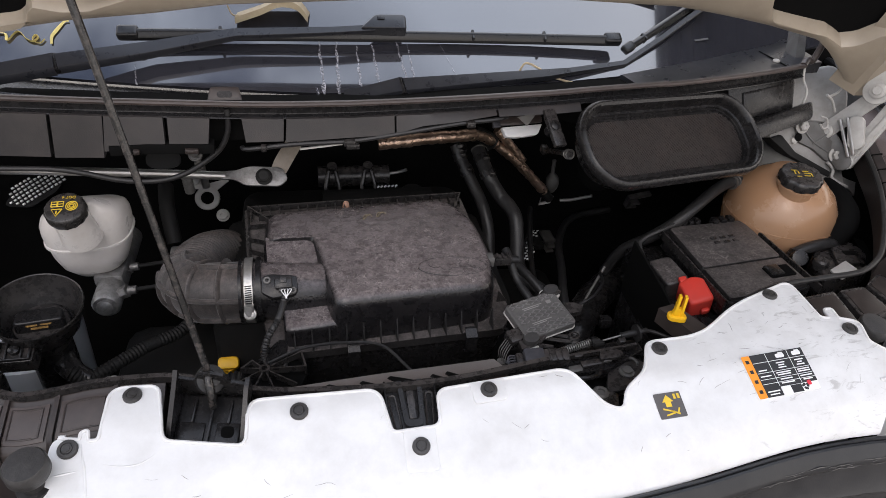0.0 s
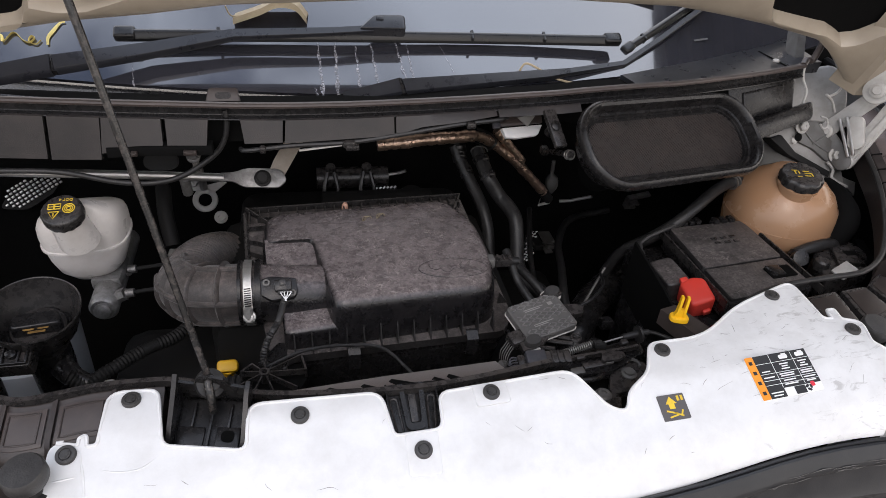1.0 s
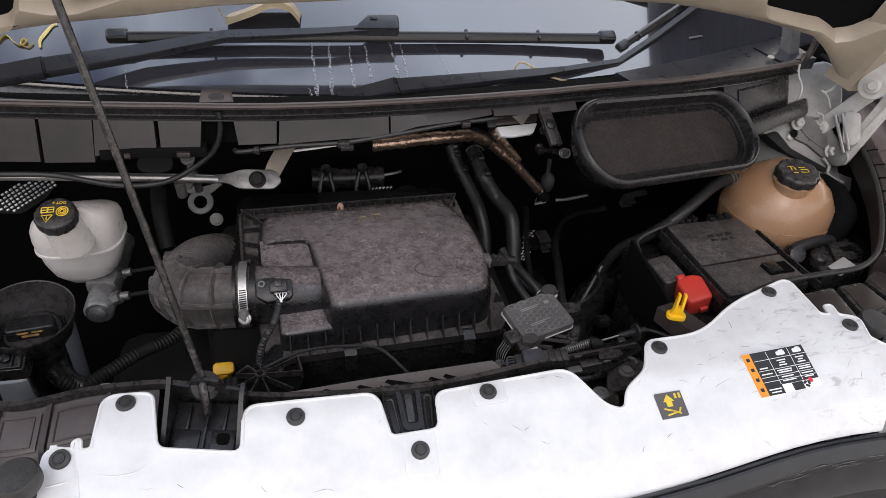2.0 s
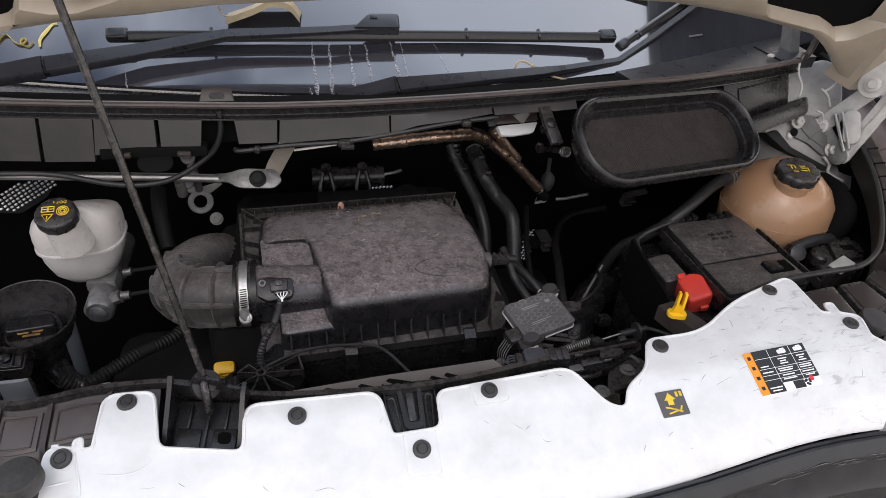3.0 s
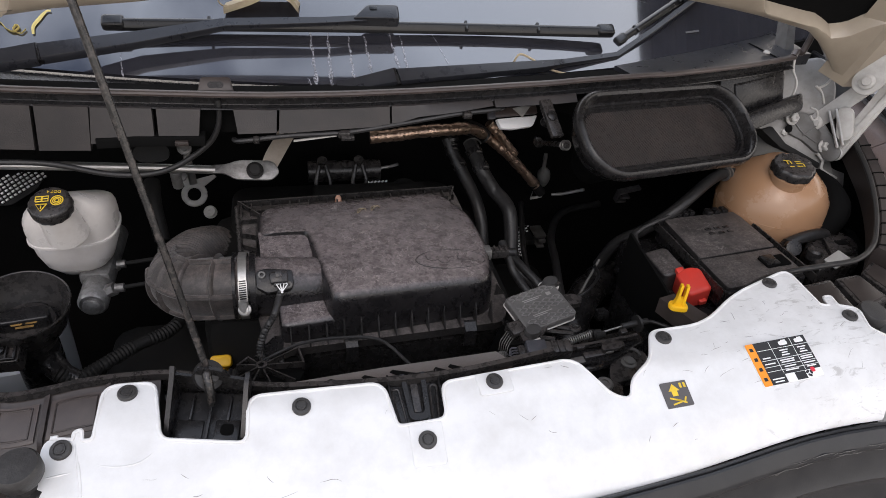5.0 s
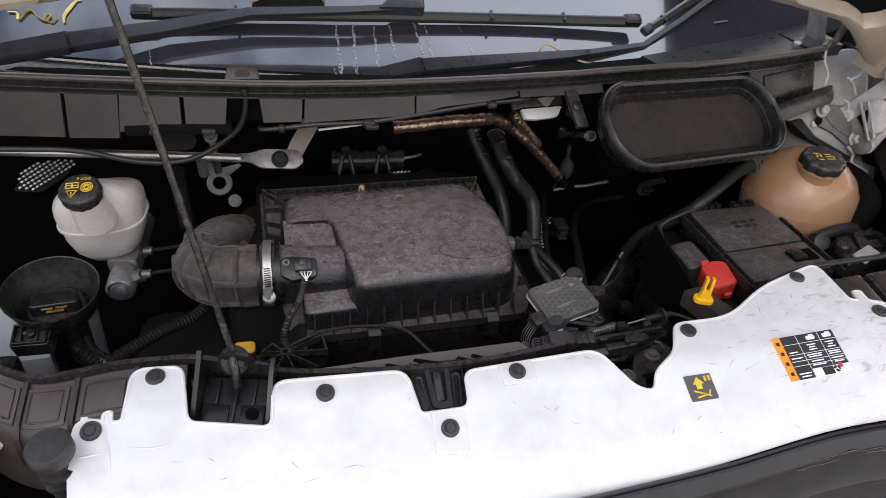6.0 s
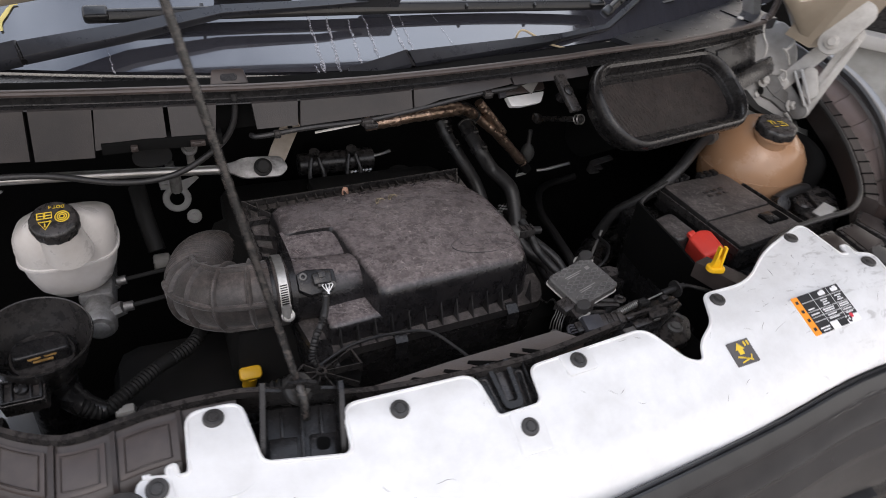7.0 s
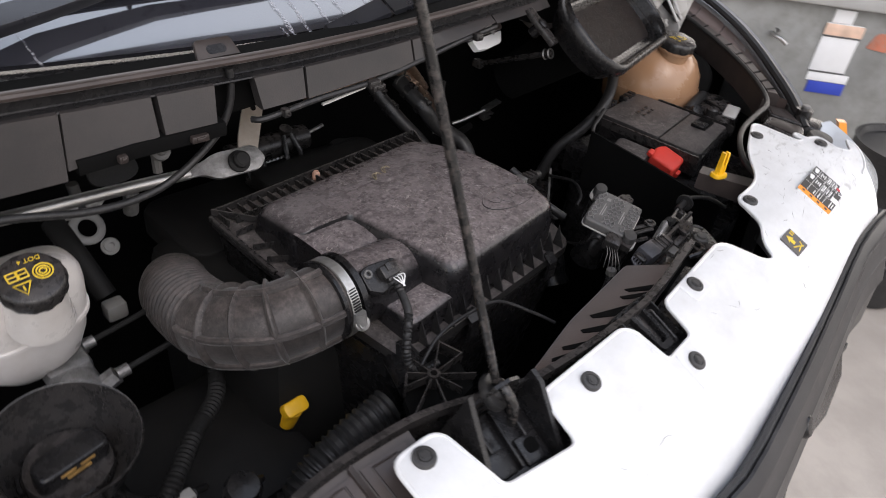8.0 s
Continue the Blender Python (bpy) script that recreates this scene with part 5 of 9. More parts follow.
part("sound_pad", bm, VOID, bonnet, "black sound-deadening pad")


# ---- engine bay: closing sheets, near-black with the bay's shade in their colour ----
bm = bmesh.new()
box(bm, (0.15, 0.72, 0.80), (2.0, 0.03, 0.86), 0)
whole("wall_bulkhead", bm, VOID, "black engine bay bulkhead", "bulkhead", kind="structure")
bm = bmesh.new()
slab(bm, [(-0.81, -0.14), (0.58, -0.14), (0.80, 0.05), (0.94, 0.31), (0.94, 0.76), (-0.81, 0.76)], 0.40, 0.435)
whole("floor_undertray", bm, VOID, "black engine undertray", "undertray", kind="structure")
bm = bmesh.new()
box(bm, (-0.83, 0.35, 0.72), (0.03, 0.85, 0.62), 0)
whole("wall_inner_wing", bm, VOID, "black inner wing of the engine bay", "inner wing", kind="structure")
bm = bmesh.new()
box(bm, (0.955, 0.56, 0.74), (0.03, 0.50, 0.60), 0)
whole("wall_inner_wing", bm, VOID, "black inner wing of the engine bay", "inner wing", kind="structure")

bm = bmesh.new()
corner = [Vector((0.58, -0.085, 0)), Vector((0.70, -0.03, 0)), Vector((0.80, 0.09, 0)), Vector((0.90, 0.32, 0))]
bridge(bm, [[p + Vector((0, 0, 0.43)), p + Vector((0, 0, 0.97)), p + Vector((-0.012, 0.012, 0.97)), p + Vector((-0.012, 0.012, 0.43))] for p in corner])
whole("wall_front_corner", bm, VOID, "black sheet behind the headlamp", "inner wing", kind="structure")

# engine block below the air filter
engine = thing("engine", (0.0, 0.38, 0.45), "dark engine block with black covers", "engine")
bm = bmesh.new()
box(bm, (0.02, 0.40, 0.70), (0.46, 0.30, 0.46), 0.03)
part("block", bm, DARK, engine)
bm = bmesh.new()
slab(bm, rrect(0.40, 0.16, 0.03), 0.90, 0.935, Matrix.Translation((0.02, 0.54, 0)), 0.008)
part("cam_cover", bm, DARK, engine)
bm = bmesh.new()
tube(bm, [(-0.045, 0.60, 0.972), (0.085, 0.60, 0.972)], 0.019, 18)
part("injector_rail", bm, BLACK, engine)
for x in (-0.02, 0.045):
    bm = bmesh.new()
    for dx in (-0.012, 0.012):
        tube(bm, [(x + dx * 0.5, 0.588, 0.99), (x + dx, 0.572, 0.968), (x + dx, 0.566, 0.945)], 0.004, 8)
    tube(bm, [(x, 0.60, 0.972), (x, 0.59, 1.0)], 0.009, 12)
    box(bm, (x, 0.566, 0.945), (0.036, 0.02, 0.012), 0.003)
    part("rail_clip", bm, BLACK, engine)
bm = bmesh.new()
tube(bm, spline([(0.085, 0.60, 0.975), (0.105, 0.60, 0.978), (0.118, 0.595, 0.985)], 5), 0.003, 8)
part("leak_pipe", bm, ALU, engine)
bm = bmesh.new()
lathe(bm, [(0.020, 0.0), (0.022, 0.004), (0.022, 0.018), (0.018, 0.022), (0.0001, 0.023)], Matrix.Translation((0.125, 0.555, 0.945)), 20)
part("sensor_boss", bm, DARK, engine)
bm = bmesh.new()
box(bm, (0.06, 0.535, 0.955), (0.20, 0.05, 0.028), 0.006)
part("rail_base", bm, DARK, engine)
bm = bmesh.new()
box(bm, (0.36, 0.52, 0.58), (0.20, 0.28, 0.26), 0.04)
part("gearbox_housing", bm, DARK, engine)
bm = bmesh.new()
box(bm, (-0.27, 0.30, 0.70), (0.20, 0.22, 0.24), 0.04)
part("front_cover", bm, DARK, engine)

# ---- air filter box ----
AF = Matrix.Translation((0.02, 0.31, 0)) @ Matrix.Rotation(radians(4), 4, "Z")
TILT_F = 0.035 / 0.29


def flange_z(v):
    return 0.978 + TILT_F * v


airbox = thing("air_filter_box", (0.02, 0.31, 0.80), "dusty black plastic air filter housing with oval badge", "air filter")
# lid: the tall part
TOP = [(-0.066, -0.137, 0.018), (0.150, -0.130, 0.025), (0.172, -0.060, 0.05), (0.173, 0.045, 0.04), (0.150, 0.118, 0.02), (-0.140, 0.108, 0.018), (-0.146, 0.020, 0.012), (-0.081, 0.012, 0.012)]


def dome_z(u, v):
    return 1.030 - 0.10 * max(0.0, v - 0.03) - 0.35 * u * u + 0.004 * math.cos(v * 12)


def ring_of(corners, scale, dz, floor=None):
    pts = fillet(corners, 6)
    c = Vector((0.03, -0.01))
    out = []
    for p in pts:
        q = c + (p - c) * scale
        z = dome_z(q.x, q.y) + dz if floor is None else floor(q.y)
        out.append(AF @ Vector((q.x, q.y, z)))
    return out


bm = bmesh.new()
rings = [ring_of(TOP, 1.040, 0, lambda v: flange_z(v) - 0.004), ring_of(TOP, 1.026, -0.024), ring_of(TOP, 1.016, -0.0145), ring_of(TOP, 1.002, -0.0080), ring_of(TOP, 0.980, -0.0036), ring_of(TOP, 0.950, -0.0012), ring_of(TOP, 0.915, 0.0)]
for s in (0.8, 0.6, 0.4, 0.2, 0.05):
    rings.append(ring_of(TOP, s, 0.0))
bridge(bm, rings)
lid = part("lid", bm, LID, airbox, "dust-covered black lid", angle=50)
# lower step beside the outlet
bm = bmesh.new()
slab(bm, [tuple(p) for p in fillet([(-0.132, -0.140, 0.012), (-0.055, -0.137, 0.008), (-0.05, 0.0, 0.008), (-0.132, -0.01, 0.01)])], 0.94, 0.992, AF, 0.008, 4)
part("step", bm, LID, lid)
# saddle between the tall part and the outlet
bm = bmesh.new()
rings = []
for t in np.linspace(0, 1, 9):
    u = -0.146 + 0.092 * float(t)
    top = 1.0225 + 0.0035 * float(t)
    rings.append([AF @ Vector((u, v, z)) for v, z in ((0.030, 0.95), (0.030, top), (0.012, top), (-0.012, top - 0.0015), (-0.030, top - 0.006), (-0.043, top - 0.014), (-0.050, top - 0.026), (-0.050, 0.95))])
bridge(bm, rings)
part("saddle", bm, LID, lid, angle=60)
# flange with its grid of ribs
bm = bmesh.new()
pts = fillet([(-0.150, -0.150, 0.012), (0.168, -0.152, 0.012), (0.186, -0.12, 0.01), (0.184, 0.150, 0.008), (-0.172, 0.152, 0.008), (-0.172, 0.03, 0.01)])
bridge(bm, [[AF @ Vector((p.x, p.y, flange_z(p.y) - 0.012)) for p in pts], [AF @ Vector((p.x, p.y, flange_z(p.y))) for p in pts]])
part("flange", bm, COVER, airbox)
# gussets take the paler cover plastic, which puts their lit edges into the colour
for i in range(13):
    u = -0.12 + 0.0225 * i
    bm = bmesh.new()
    w = Vector((0.0016, 0, 0))
    tri = [Vector((u, -0.137, flange_z(-0.14))), Vector((u, -0.153, flange_z(-0.14))), Vector((u, -0.1405, flange_z(-0.14) + 0.030))]
    bridge(bm, [[AF @ (p - w / 2) for p in tri], [AF @ (p + w / 2) for p in tri]])
    part("gusset", bm, COVER, airbox)
for i in range(4):
    v = -0.10 + 0.05 * i
    bm = bmesh.new()
    w = Vector((0, 0.0016, 0))
    tri = [Vector((0.172, v, flange_z(v))), Vector((0.188, v, flange_z(v))), Vector((0.173, v, flange_z(v) + 0.02))]
    bridge(bm, [[AF @ (p - w / 2) for p in tri], [AF @ (p + w / 2) for p in tri]])
    part("gusset", bm, COVER, airbox)
for i in range(24):
    u = -0.165 + 0.0148 * i
    bm = bmesh.new()
    box(bm, (u, 0.134, flange_z(0.134) + 0.004), (0.0018, 0.024, 0.010), 0, AF)
    part("back_rib", bm, BLACK, airbox)
bm = bmesh.new()
box(bm, (0.006, 0.149, flange_z(0.149) + 0.004), (0.352, 0.003, 0.012), 0.001, AF)
box(bm, (0.006, 0.124, flange_z(0.124) + 0.004), (0.32, 0.002, 0.010), 0, AF)
part("back_ridge", bm, BLACK, airbox)
for a, b in (((-0.17, 0.148), (-0.13, 0.10)), ((-0.17, 0.10), (-0.145, 0.10)), ((-0.17, 0.07), (-0.145, 0.06)), ((-0.17, 0.045), (-0.145, 0.03)), ((0.182, 0.146), (0.165, 0.11))):
    bm = bmesh.new()
    p, q = (AF @ Vector((*c, flange_z(c[1]) + 0.004)) for c in (a, b))
    strip(bm, [p, q], (0.002, 0.0, 0), (0, 0, 0.008))
    part("corner_rib", bm, BLACK, airbox)
bm = bmesh.new()
tube(bm, [AF @ Vector((-0.172, 0.148, flange_z(0.15))), AF @ Vector((-0.172, 0.03, flange_z(0.03)))], 0.004, 8)
part("left_edge", bm, BLACK, airbox)
# lower tray
bm = bmesh.new()
rings = []
for s, z in ((0.97, 0.955), (0.93, 0.90), (0.86, 0.80), (0.8, 0.74)):
    rings.append([AF @ Vector((p.x * s, p.y * s, z + TILT_F * p.y)) for p in pts])
bridge(bm, rings)
part("tray", bm, BLACK_CLEAN, airbox)
for u in (-0.045, 0.118):
    bm = bmesh.new()
    strip(bm, [AF @ Vector(p) for p in ((u, -0.150, flange_z(-0.15) + 0.006), (u, -0.160, flange_z(-0.15) - 0.002), (u, -0.160, flange_z(-0.15) - 0.028), (u, -0.152, flange_z(-0.15) - 0.034))], (0.016, 0, 0), (0, 0.004, 0))
    part("spring_clip", bm, BLACK_CLEAN, airbox)
# oval badge raised on the lid
bm = bmesh.new()
badge = []
for i in range(40):
    a = 2 * math.pi * i / 40
    u, v = 0.105 + 0.05 * math.cos(a), -0.085 + 0.021 * math.sin(a)
    badge.append(AF @ Vector((u, v, dome_z(u, v) - 0.0002)))
tube(bm, [*badge, badge[0]], 0.0010, 8)
scroll = []
for i in range(70):
    q = i / 69
    u, v = 0.068 + 0.074 * q + 0.004 * math.cos(31 * q), -0.085 + (0.007 * math.sin(31 * q) + 0.004 * math.sin(12 * q)) * (1 - 0.4 * q)
    scroll.append(AF @ Vector((u, v, dome_z(u, v) - 0.0002)))
tube(bm, scroll, 0.0009, 8)
part("badge", bm, LID, lid, "raised oval badge")
# scribbles in the dust
bm = bmesh.new()
for cu, cv in ((0.006, 0.052), (0.028, 0.058)):
    tube(bm, [AF @ Vector((cu + 0.007 * math.cos(t), cv + 0.006 * math.sin(1.7 * t), dome_z(cu, cv) + 0.0008)) for t in np.linspace(0, 5.2, 16)], 0.0009, 5)
part("string_scrap", bm, material("dull_thread", (0.22, 0.18, 0.12), 0.8), lid, "pale curled thread")
bm = bmesh.new()
lathe(bm, [(0.005, 0), (0.0058, 0.006), (0.005, 0.013), (0.003, 0.016), (0.0001, 0.0165)], Matrix.Translation((-0.004, 0.452, 0.990)), 14)
part("pink_plug", bm, material("pink_plug", (0.62, 0.36, 0.26), 0.6), airbox, "small pale pink plug")
# corner fan of ribs at the front left
hub = Vector((-0.126, 0.107, 0.980))
bm = bmesh.new()
lathe(bm, [(0.0065, -0.014), (0.0065, 0.002), (0.0035, 0.002), (0.0035, -0.006), (0.0001, -0.006)], Matrix.Translation(hub), 16)
part("rib_hub", bm, BLACK, airbox)
FAN = ((8, 0.050), (38, 0.056), (88, 0.034), (128, 0.026), (163, 0.030), (205, 0.047), (246, 0.033), (292, 0.030), (330, 0.044))
tips = []
for a, l in FAN:
    bm = bmesh.new()
    d = Vector((math.cos(radians(a)), math.sin(radians(a)), -0.15))
    tips.append(hub + d * l - Vector((0, 0, 0.004)))
    wide = Vector((-d.y, d.x, 0)).normalized() * 0.0015
    strip(bm, [hub + d * 0.004 - Vector((0, 0, 0.008)), tips[-1] - Vector((0, 0, 0.004))], wide, (0, 0, 0.009))
    part("fan_rib", bm, BLACK, airbox)
for p, q in ((tips[0], tips[1]), (tips[3], tips[4]), (tips[5], tips[6])):
    bm = bmesh.new()
    d = q - p
    wide = Vector((-d.y, d.x, 0)).normalized() * 0.0024
    strip(bm, [p - Vector((0, 0, 0.010)), q - Vector((0, 0, 0.010))], wide, (0, 0, 0.014))
    part("fan_edge", bm, BLACK, airbox)
bm = bmesh.new()
bridge(bm, [[p + Vector((0, 0, dz)) for p in tips] for dz in (-0.024, -0.012)])
part("fan_plate", bm, VOID, airbox)
bm = bmesh.new()
tube(bm, [AF @ Vector((-0.12, -0.10, 0.94)), hub + Vector((0, 0.02, -0.03))], 0.02, 10)
part("foot", bm, BLACK_CLEAN, airbox)

# outlet stub, hose, clamp, flow sensor
OUT_C = Vector((-0.146, 0.240, 0.999))
bm = bmesh.new()
tube(bm, [OUT_C, AF @ Vector((-0.12, -0.062, 0.993)), AF @ Vector((-0.075, -0.060, 0.987)), AF @ Vector((-0.045, -0.058, 0.972))], lambda s: 0.039 + 0.001 * s, 36)
part("outlet_stub", bm, LID, airbox)
hose = thing("intake_hose", (-0.24, 0.3, 0.93), "black rubber air intake elbow with corrugated bellows", "air hose")
elbow = spline([OUT_C, (-0.180, 0.243, 0.997), (-0.209, 0.255, 0.990), (-0.231, 0.284, 0.978), (-0.2375, 0.305, 0.9705), (-0.239, 0.318, 0.966)], 16)


def elbow_r(s):
    ridge = max((max(0.0, 1 - abs(s - c) / 0.016) for c in (0.22, 0.42, 0.60, 0.80)))
    flat_part = 0.0022 * min(1.0, max(0.0, min(s, 1 - s) * 9))
    return 0.0405 - flat_part * 0.5 + 0.0056 * ridge ** 0.6 + 0.002 * max(0.0, 1 - s / 0.06)


bm = bmesh.new()
fine = [Vector(p) for p in spline(elbow[::4], 9)]
tube(bm, fine, elbow_r, 44)
body = part("elbow", bm, HOSE, hose, angle=60)
# long ribs that run with the bend
for q in (0.48, 0.80, 1.10, 1.50):
    bm = bmesh.new()
    line = []
    for i in range(6, len(fine) - 8, 2):
        d = (fine[i + 1] - fine[i - 1]).normalized()
        side = d.cross(Vector((0, 0, 1))).normalized()
        other = d.cross(side)
        line.append(fine[i] + 0.0405 * (math.cos(q * math.pi) * side + math.sin(q * math.pi) * other))
    tube(bm, line, 0.0040, 8)
    part("long_rib", bm, HOSE, body)
bm = bmesh.new()
bell = spline([(-0.239, 0.314, 0.967), (-0.238, 0.345, 0.957), (-0.233, 0.385, 0.943), (-0.222, 0.43, 0.924), (-0.202, 0.478, 0.893), (-0.190, 0.52, 0.84)], 60)
tube(bm, bell, lambda s: 0.0375 + 0.0036 * math.cos(s * 2 * math.pi * 25) * (1 if s < 0.85 else 0.2), 40)
part("bellows", bm, HOSE, hose, "corrugated bellows", angle=70)
clamp = thing("hose_clamp", OUT_C, "bright steel worm-drive hose clamp", "hose clamp")


def round_clamp(a, r, dx=0.0):
    """A point on the clamp: a in degrees, 0 towards the front, 90 on top."""
    return OUT_C + Vector((dx, -r * math.cos(radians(a)), r * math.sin(radians(a))))


bm = bmesh.new()
bridge(bm, [[round_clamp(a, 0.0432, dx) for dx in (-0.0055, 0.0055)] + [round_clamp(a, 0.0444, dx) for dx in (0.0055, 0.0045, -0.0045, -0.0055)] for a in range(0, 361, 8)])
part("band", bm, CLAMP_STEEL, clamp)
bm = bmesh.new()
bridge(bm, [[round_clamp(a, 0.0444, dx) for dx in (-0.0055, 0.0055)] + [round_clamp(a, 0.0456, dx) for dx in (0.005, -0.005)] for a in range(44, 91, 6)])
part("band_tail", bm, CLAMP_STEEL, clamp)
for i in range(11):
    bm = bmesh.new()
    a = 8 + 3.6 * i
    bridge(bm, [[round_clamp(a + da, r, -0.0042) for da, r in ((-0.9, 0.0442), (0.9, 0.0442), (0.9, 0.0458), (-0.9, 0.0458))], [round_clamp(a + da + 0.8, r, 0.0042) for da, r in ((-0.9, 0.0442), (0.9, 0.0442), (0.9, 0.0458), (-0.9, 0.0458))]])
    part("thread_slot", bm, DARK, clamp, "dark slot of the worm thread")
wc = round_clamp(2, 0.047, 0.001)
bm = bmesh.new()
tube(bm, [round_clamp(14, 0.0475), round_clamp(-2, 0.049)], 0.0062, 16)
part("worm_housing", bm, CLAMP_STEEL, clamp)
bm = bmesh.new()
lathe(bm, [(0.0080, -0.004), (0.0080, 0.0015), (0.0058, 0.0022), (0.0056, 0.0052), (0.0030, 0.0054), (0.0024, 0.0030), (0.0001, 0.0030)], axes(wc + Vector((0, -0.002, -0.003)), (1, 0, 0), n=(-0.1, -0.75, 0.45)), 18)
part("screw_head", bm, CLAMP_STEEL, clamp)
bm = bmesh.new()
tube(bm, [OUT_C + Vector((0.016, 0, 0)), OUT_C + Vector((0.009, 0, 0))], 0.0450, 36)
tube(bm, [OUT_C + Vector((-0.009, 0, 0)), OUT_C + Vector((-0.013, 0, 0))], 0.0445, 36)
part("collar", bm, BLACK_CLEAN, airbox)

maf = thing("flow_sensor", (-0.105, 0.19, 1.02), "black air flow sensor with plug and pale wires", "sensor")
FM = axes((-0.106, 0.209, 1.029), (1, 0.05, 0), n=(0, -0.62, 0.78)) @ Matrix.Diagonal((0.86, 0.86, 0.9, 1))
bm = bmesh.new()
slab(bm, [tuple(p) for p in fillet([(-0.027, -0.010, 0.003), (-0.012, -0.020, 0.004), (0.022, -0.017, 0.005), (0.027, -0.008, 0.003), (0.026, 0.012, 0.003), (-0.014, 0.018, 0.005), (-0.026, 0.014, 0.004)])][::-1], -0.014, 0.003, FM, 0.0015)
part("plate", bm, BLACK_CLEAN, maf)
bm = bmesh.new()
box(bm, (0.006, 0.000, 0.008), (0.026, 0.017, 0.012), 0.0025, FM)
box(bm, (0.006, -0.009, 0.006), (0.016, 0.008, 0.010), 0.002, FM)
box(bm, (0.006, 0.004, 0.0145), (0.010, 0.010, 0.003), 0.001, FM)
part("plug", bm, BLACK, maf)
for dx, dy in ((-0.018, 0.008), (0.019, -0.011)):
    bm = bmesh.new()
    lathe(bm, [(0.0058, 0.002), (0.0058, 0.0045), (0.0048, 0.0055), (0.003, 0.0055), (0.0028, 0.003), (0.0001, 0.003)], FM @ Matrix.Translation((dx, dy, 0)), 18)
    part("screw", bm, GREY_METAL, maf)
for i in range(4):
    bm = bmesh.new()
    s = FM @ Vector((0.006 + 0.0026 * i, -0.010, 0.010))
    tube(bm, spline([s, s + Vector((0.002 * (i - 1.5), -0.006, 0.003)), s + Vector((0.004 - 0.003 * i, -0.014, -0.004))], 4), 0.0007, 6)
    part("wire", bm, WHITE_INK, maf, "white wire")
loom = thing("sensor_loom", (-0.12, 0.15, 0.97), "black corrugated wiring conduit hanging beside the air filter", "conduit")
bm = bmesh.new()
lp = spline([FM @ Vector((0.008, -0.018, 0.008)), (-0.108, 0.165, 1.010), (-0.122, 0.150, 0.992), (-0.128, 0.140, 0.972), (-0.120, 0.128, 0.965), (-0.10, 0.125, 0.965)], 16)
tube(bm, lp, lambda s: 0.0044 + 0.0006 * math.cos(s * 2 * math.pi * 30), 12)
part("conduit", bm, RUBBER, loom)
cable = thing("front_cable", (0.0, 0.14, 0.96), "thin black braided cable along the filter housing", "cable")
bm = bmesh.new()
tube(bm, spline([(-0.125, 0.128, 0.968), (-0.08, 0.145, 0.974), (-0.03, 0.150, 0.974), (0.02, 0.147, 0.968), (0.05, 0.120, 0.955), (0.068, 0.095, 0.945)], 8), 0.0021, 8)
part("sleeve", bm, RUBBER, cable)

# ---- brake fluid reservoir and master cylinder ----
RX, RY = -0.3855, 0.410
reservoir = thing("brake_reservoir", (RX, RY, 0.93), "milky white brake fluid reservoir with black screw cap", "reservoir")


def res_ring(z, hx, hy, e=2.7, dy=0.0, dx=0.0):
    return [p + Vector((dx, dy, 0.05 * (p.x - RX) + 0.02 * (p.y - RY))) for p in oval(RX, RY, z, hx, hy, e, 48)]


bm = bmesh.new()
bridge(bm, [res_ring(0.928, 0.020, 0.022, 2.4), res_ring(0.934, 0.032, 0.031, 2.5), res_ring(0.950, 0.046, 0.042), res_ring(0.972, 0.054, 0.0475, 2.8), res_ring(0.994, 0.0575, 0.050, 2.8)])
part("lower_shell", bm, TANK, reservoir, angle=60)
bm = bmesh.new()
bridge(bm, [res_ring(0.9920, 0.0595, 0.0515, 2.8), res_ring(0.9928, 0.0608, 0.0528, 2.8), res_ring(0.9962, 0.0608, 0.0528, 2.8), res_ring(0.997, 0.0595, 0.0515, 2.8)])
part("seam", bm, TANK, reservoir)
bm = bmesh.new()
rings = []
for z, hx_, hy_, dy, dx, lean in ((0.9955, 0.0585, 0.0505, 0.0, 0.0, 0.0), (1.012, 0.0595, 0.0520, -0.002, 0.0, 0.03), (1.026, 0.0585, 0.0520, -0.005, 0.001, 0.08), (1.036, 0.0550, 0.0500, -0.008, 0.003, 0.15), (1.043, 0.0490, 0.0460, -0.012, 0.005, 0.22), (1.048, 0.0410, 0.0400, -0.018, 0.005, 0.28), (1.053, 0.0320, 0.0320, -0.030, 0.003, 0.32), (1.057, 0.0255, 0.0255, -0.045, 0.002, 0.36)):
    rings.append([p + Vector((0, 0, lean * (RY - p.y))) for p in res_ring(z, hx_, hy_, 2.9, dy, dx)])
bridge(bm, rings)
part("upper_shell", bm, TANK, reservoir, angle=60)
CAP = axes((-0.381, 0.327, 1.087), (1, 0, 0.05), n=(-0.05, -0.38, 0.92))
bm = bmesh.new()
lathe(bm, [(0.0275, -0.070), (0.0255, -0.052), (0.0240, -0.040), (0.0235, -0.014), (0.0205, -0.012)], CAP, 36)
part("neck", bm, TANK, reservoir)
bm = bmesh.new()
rings = []
for r, h in ((0.0248, -0.017), (0.0258, -0.012), (0.0256, -0.004), (0.0240, -0.0008), (0.0228, 0.0), (0.0001, 0.0002)):
    rings.append([CAP @ Vector(((r + (0.0007 if h < -0.003 and (j // 2) % 2 else 0)) * math.cos(2 * math.pi * j / 56), (r + (0.0007 if h < -0.003 and (j // 2) % 2 else 0)) * math.sin(2 * math.pi * j / 56), h)) for j in range(56)])
bridge(bm, rings)
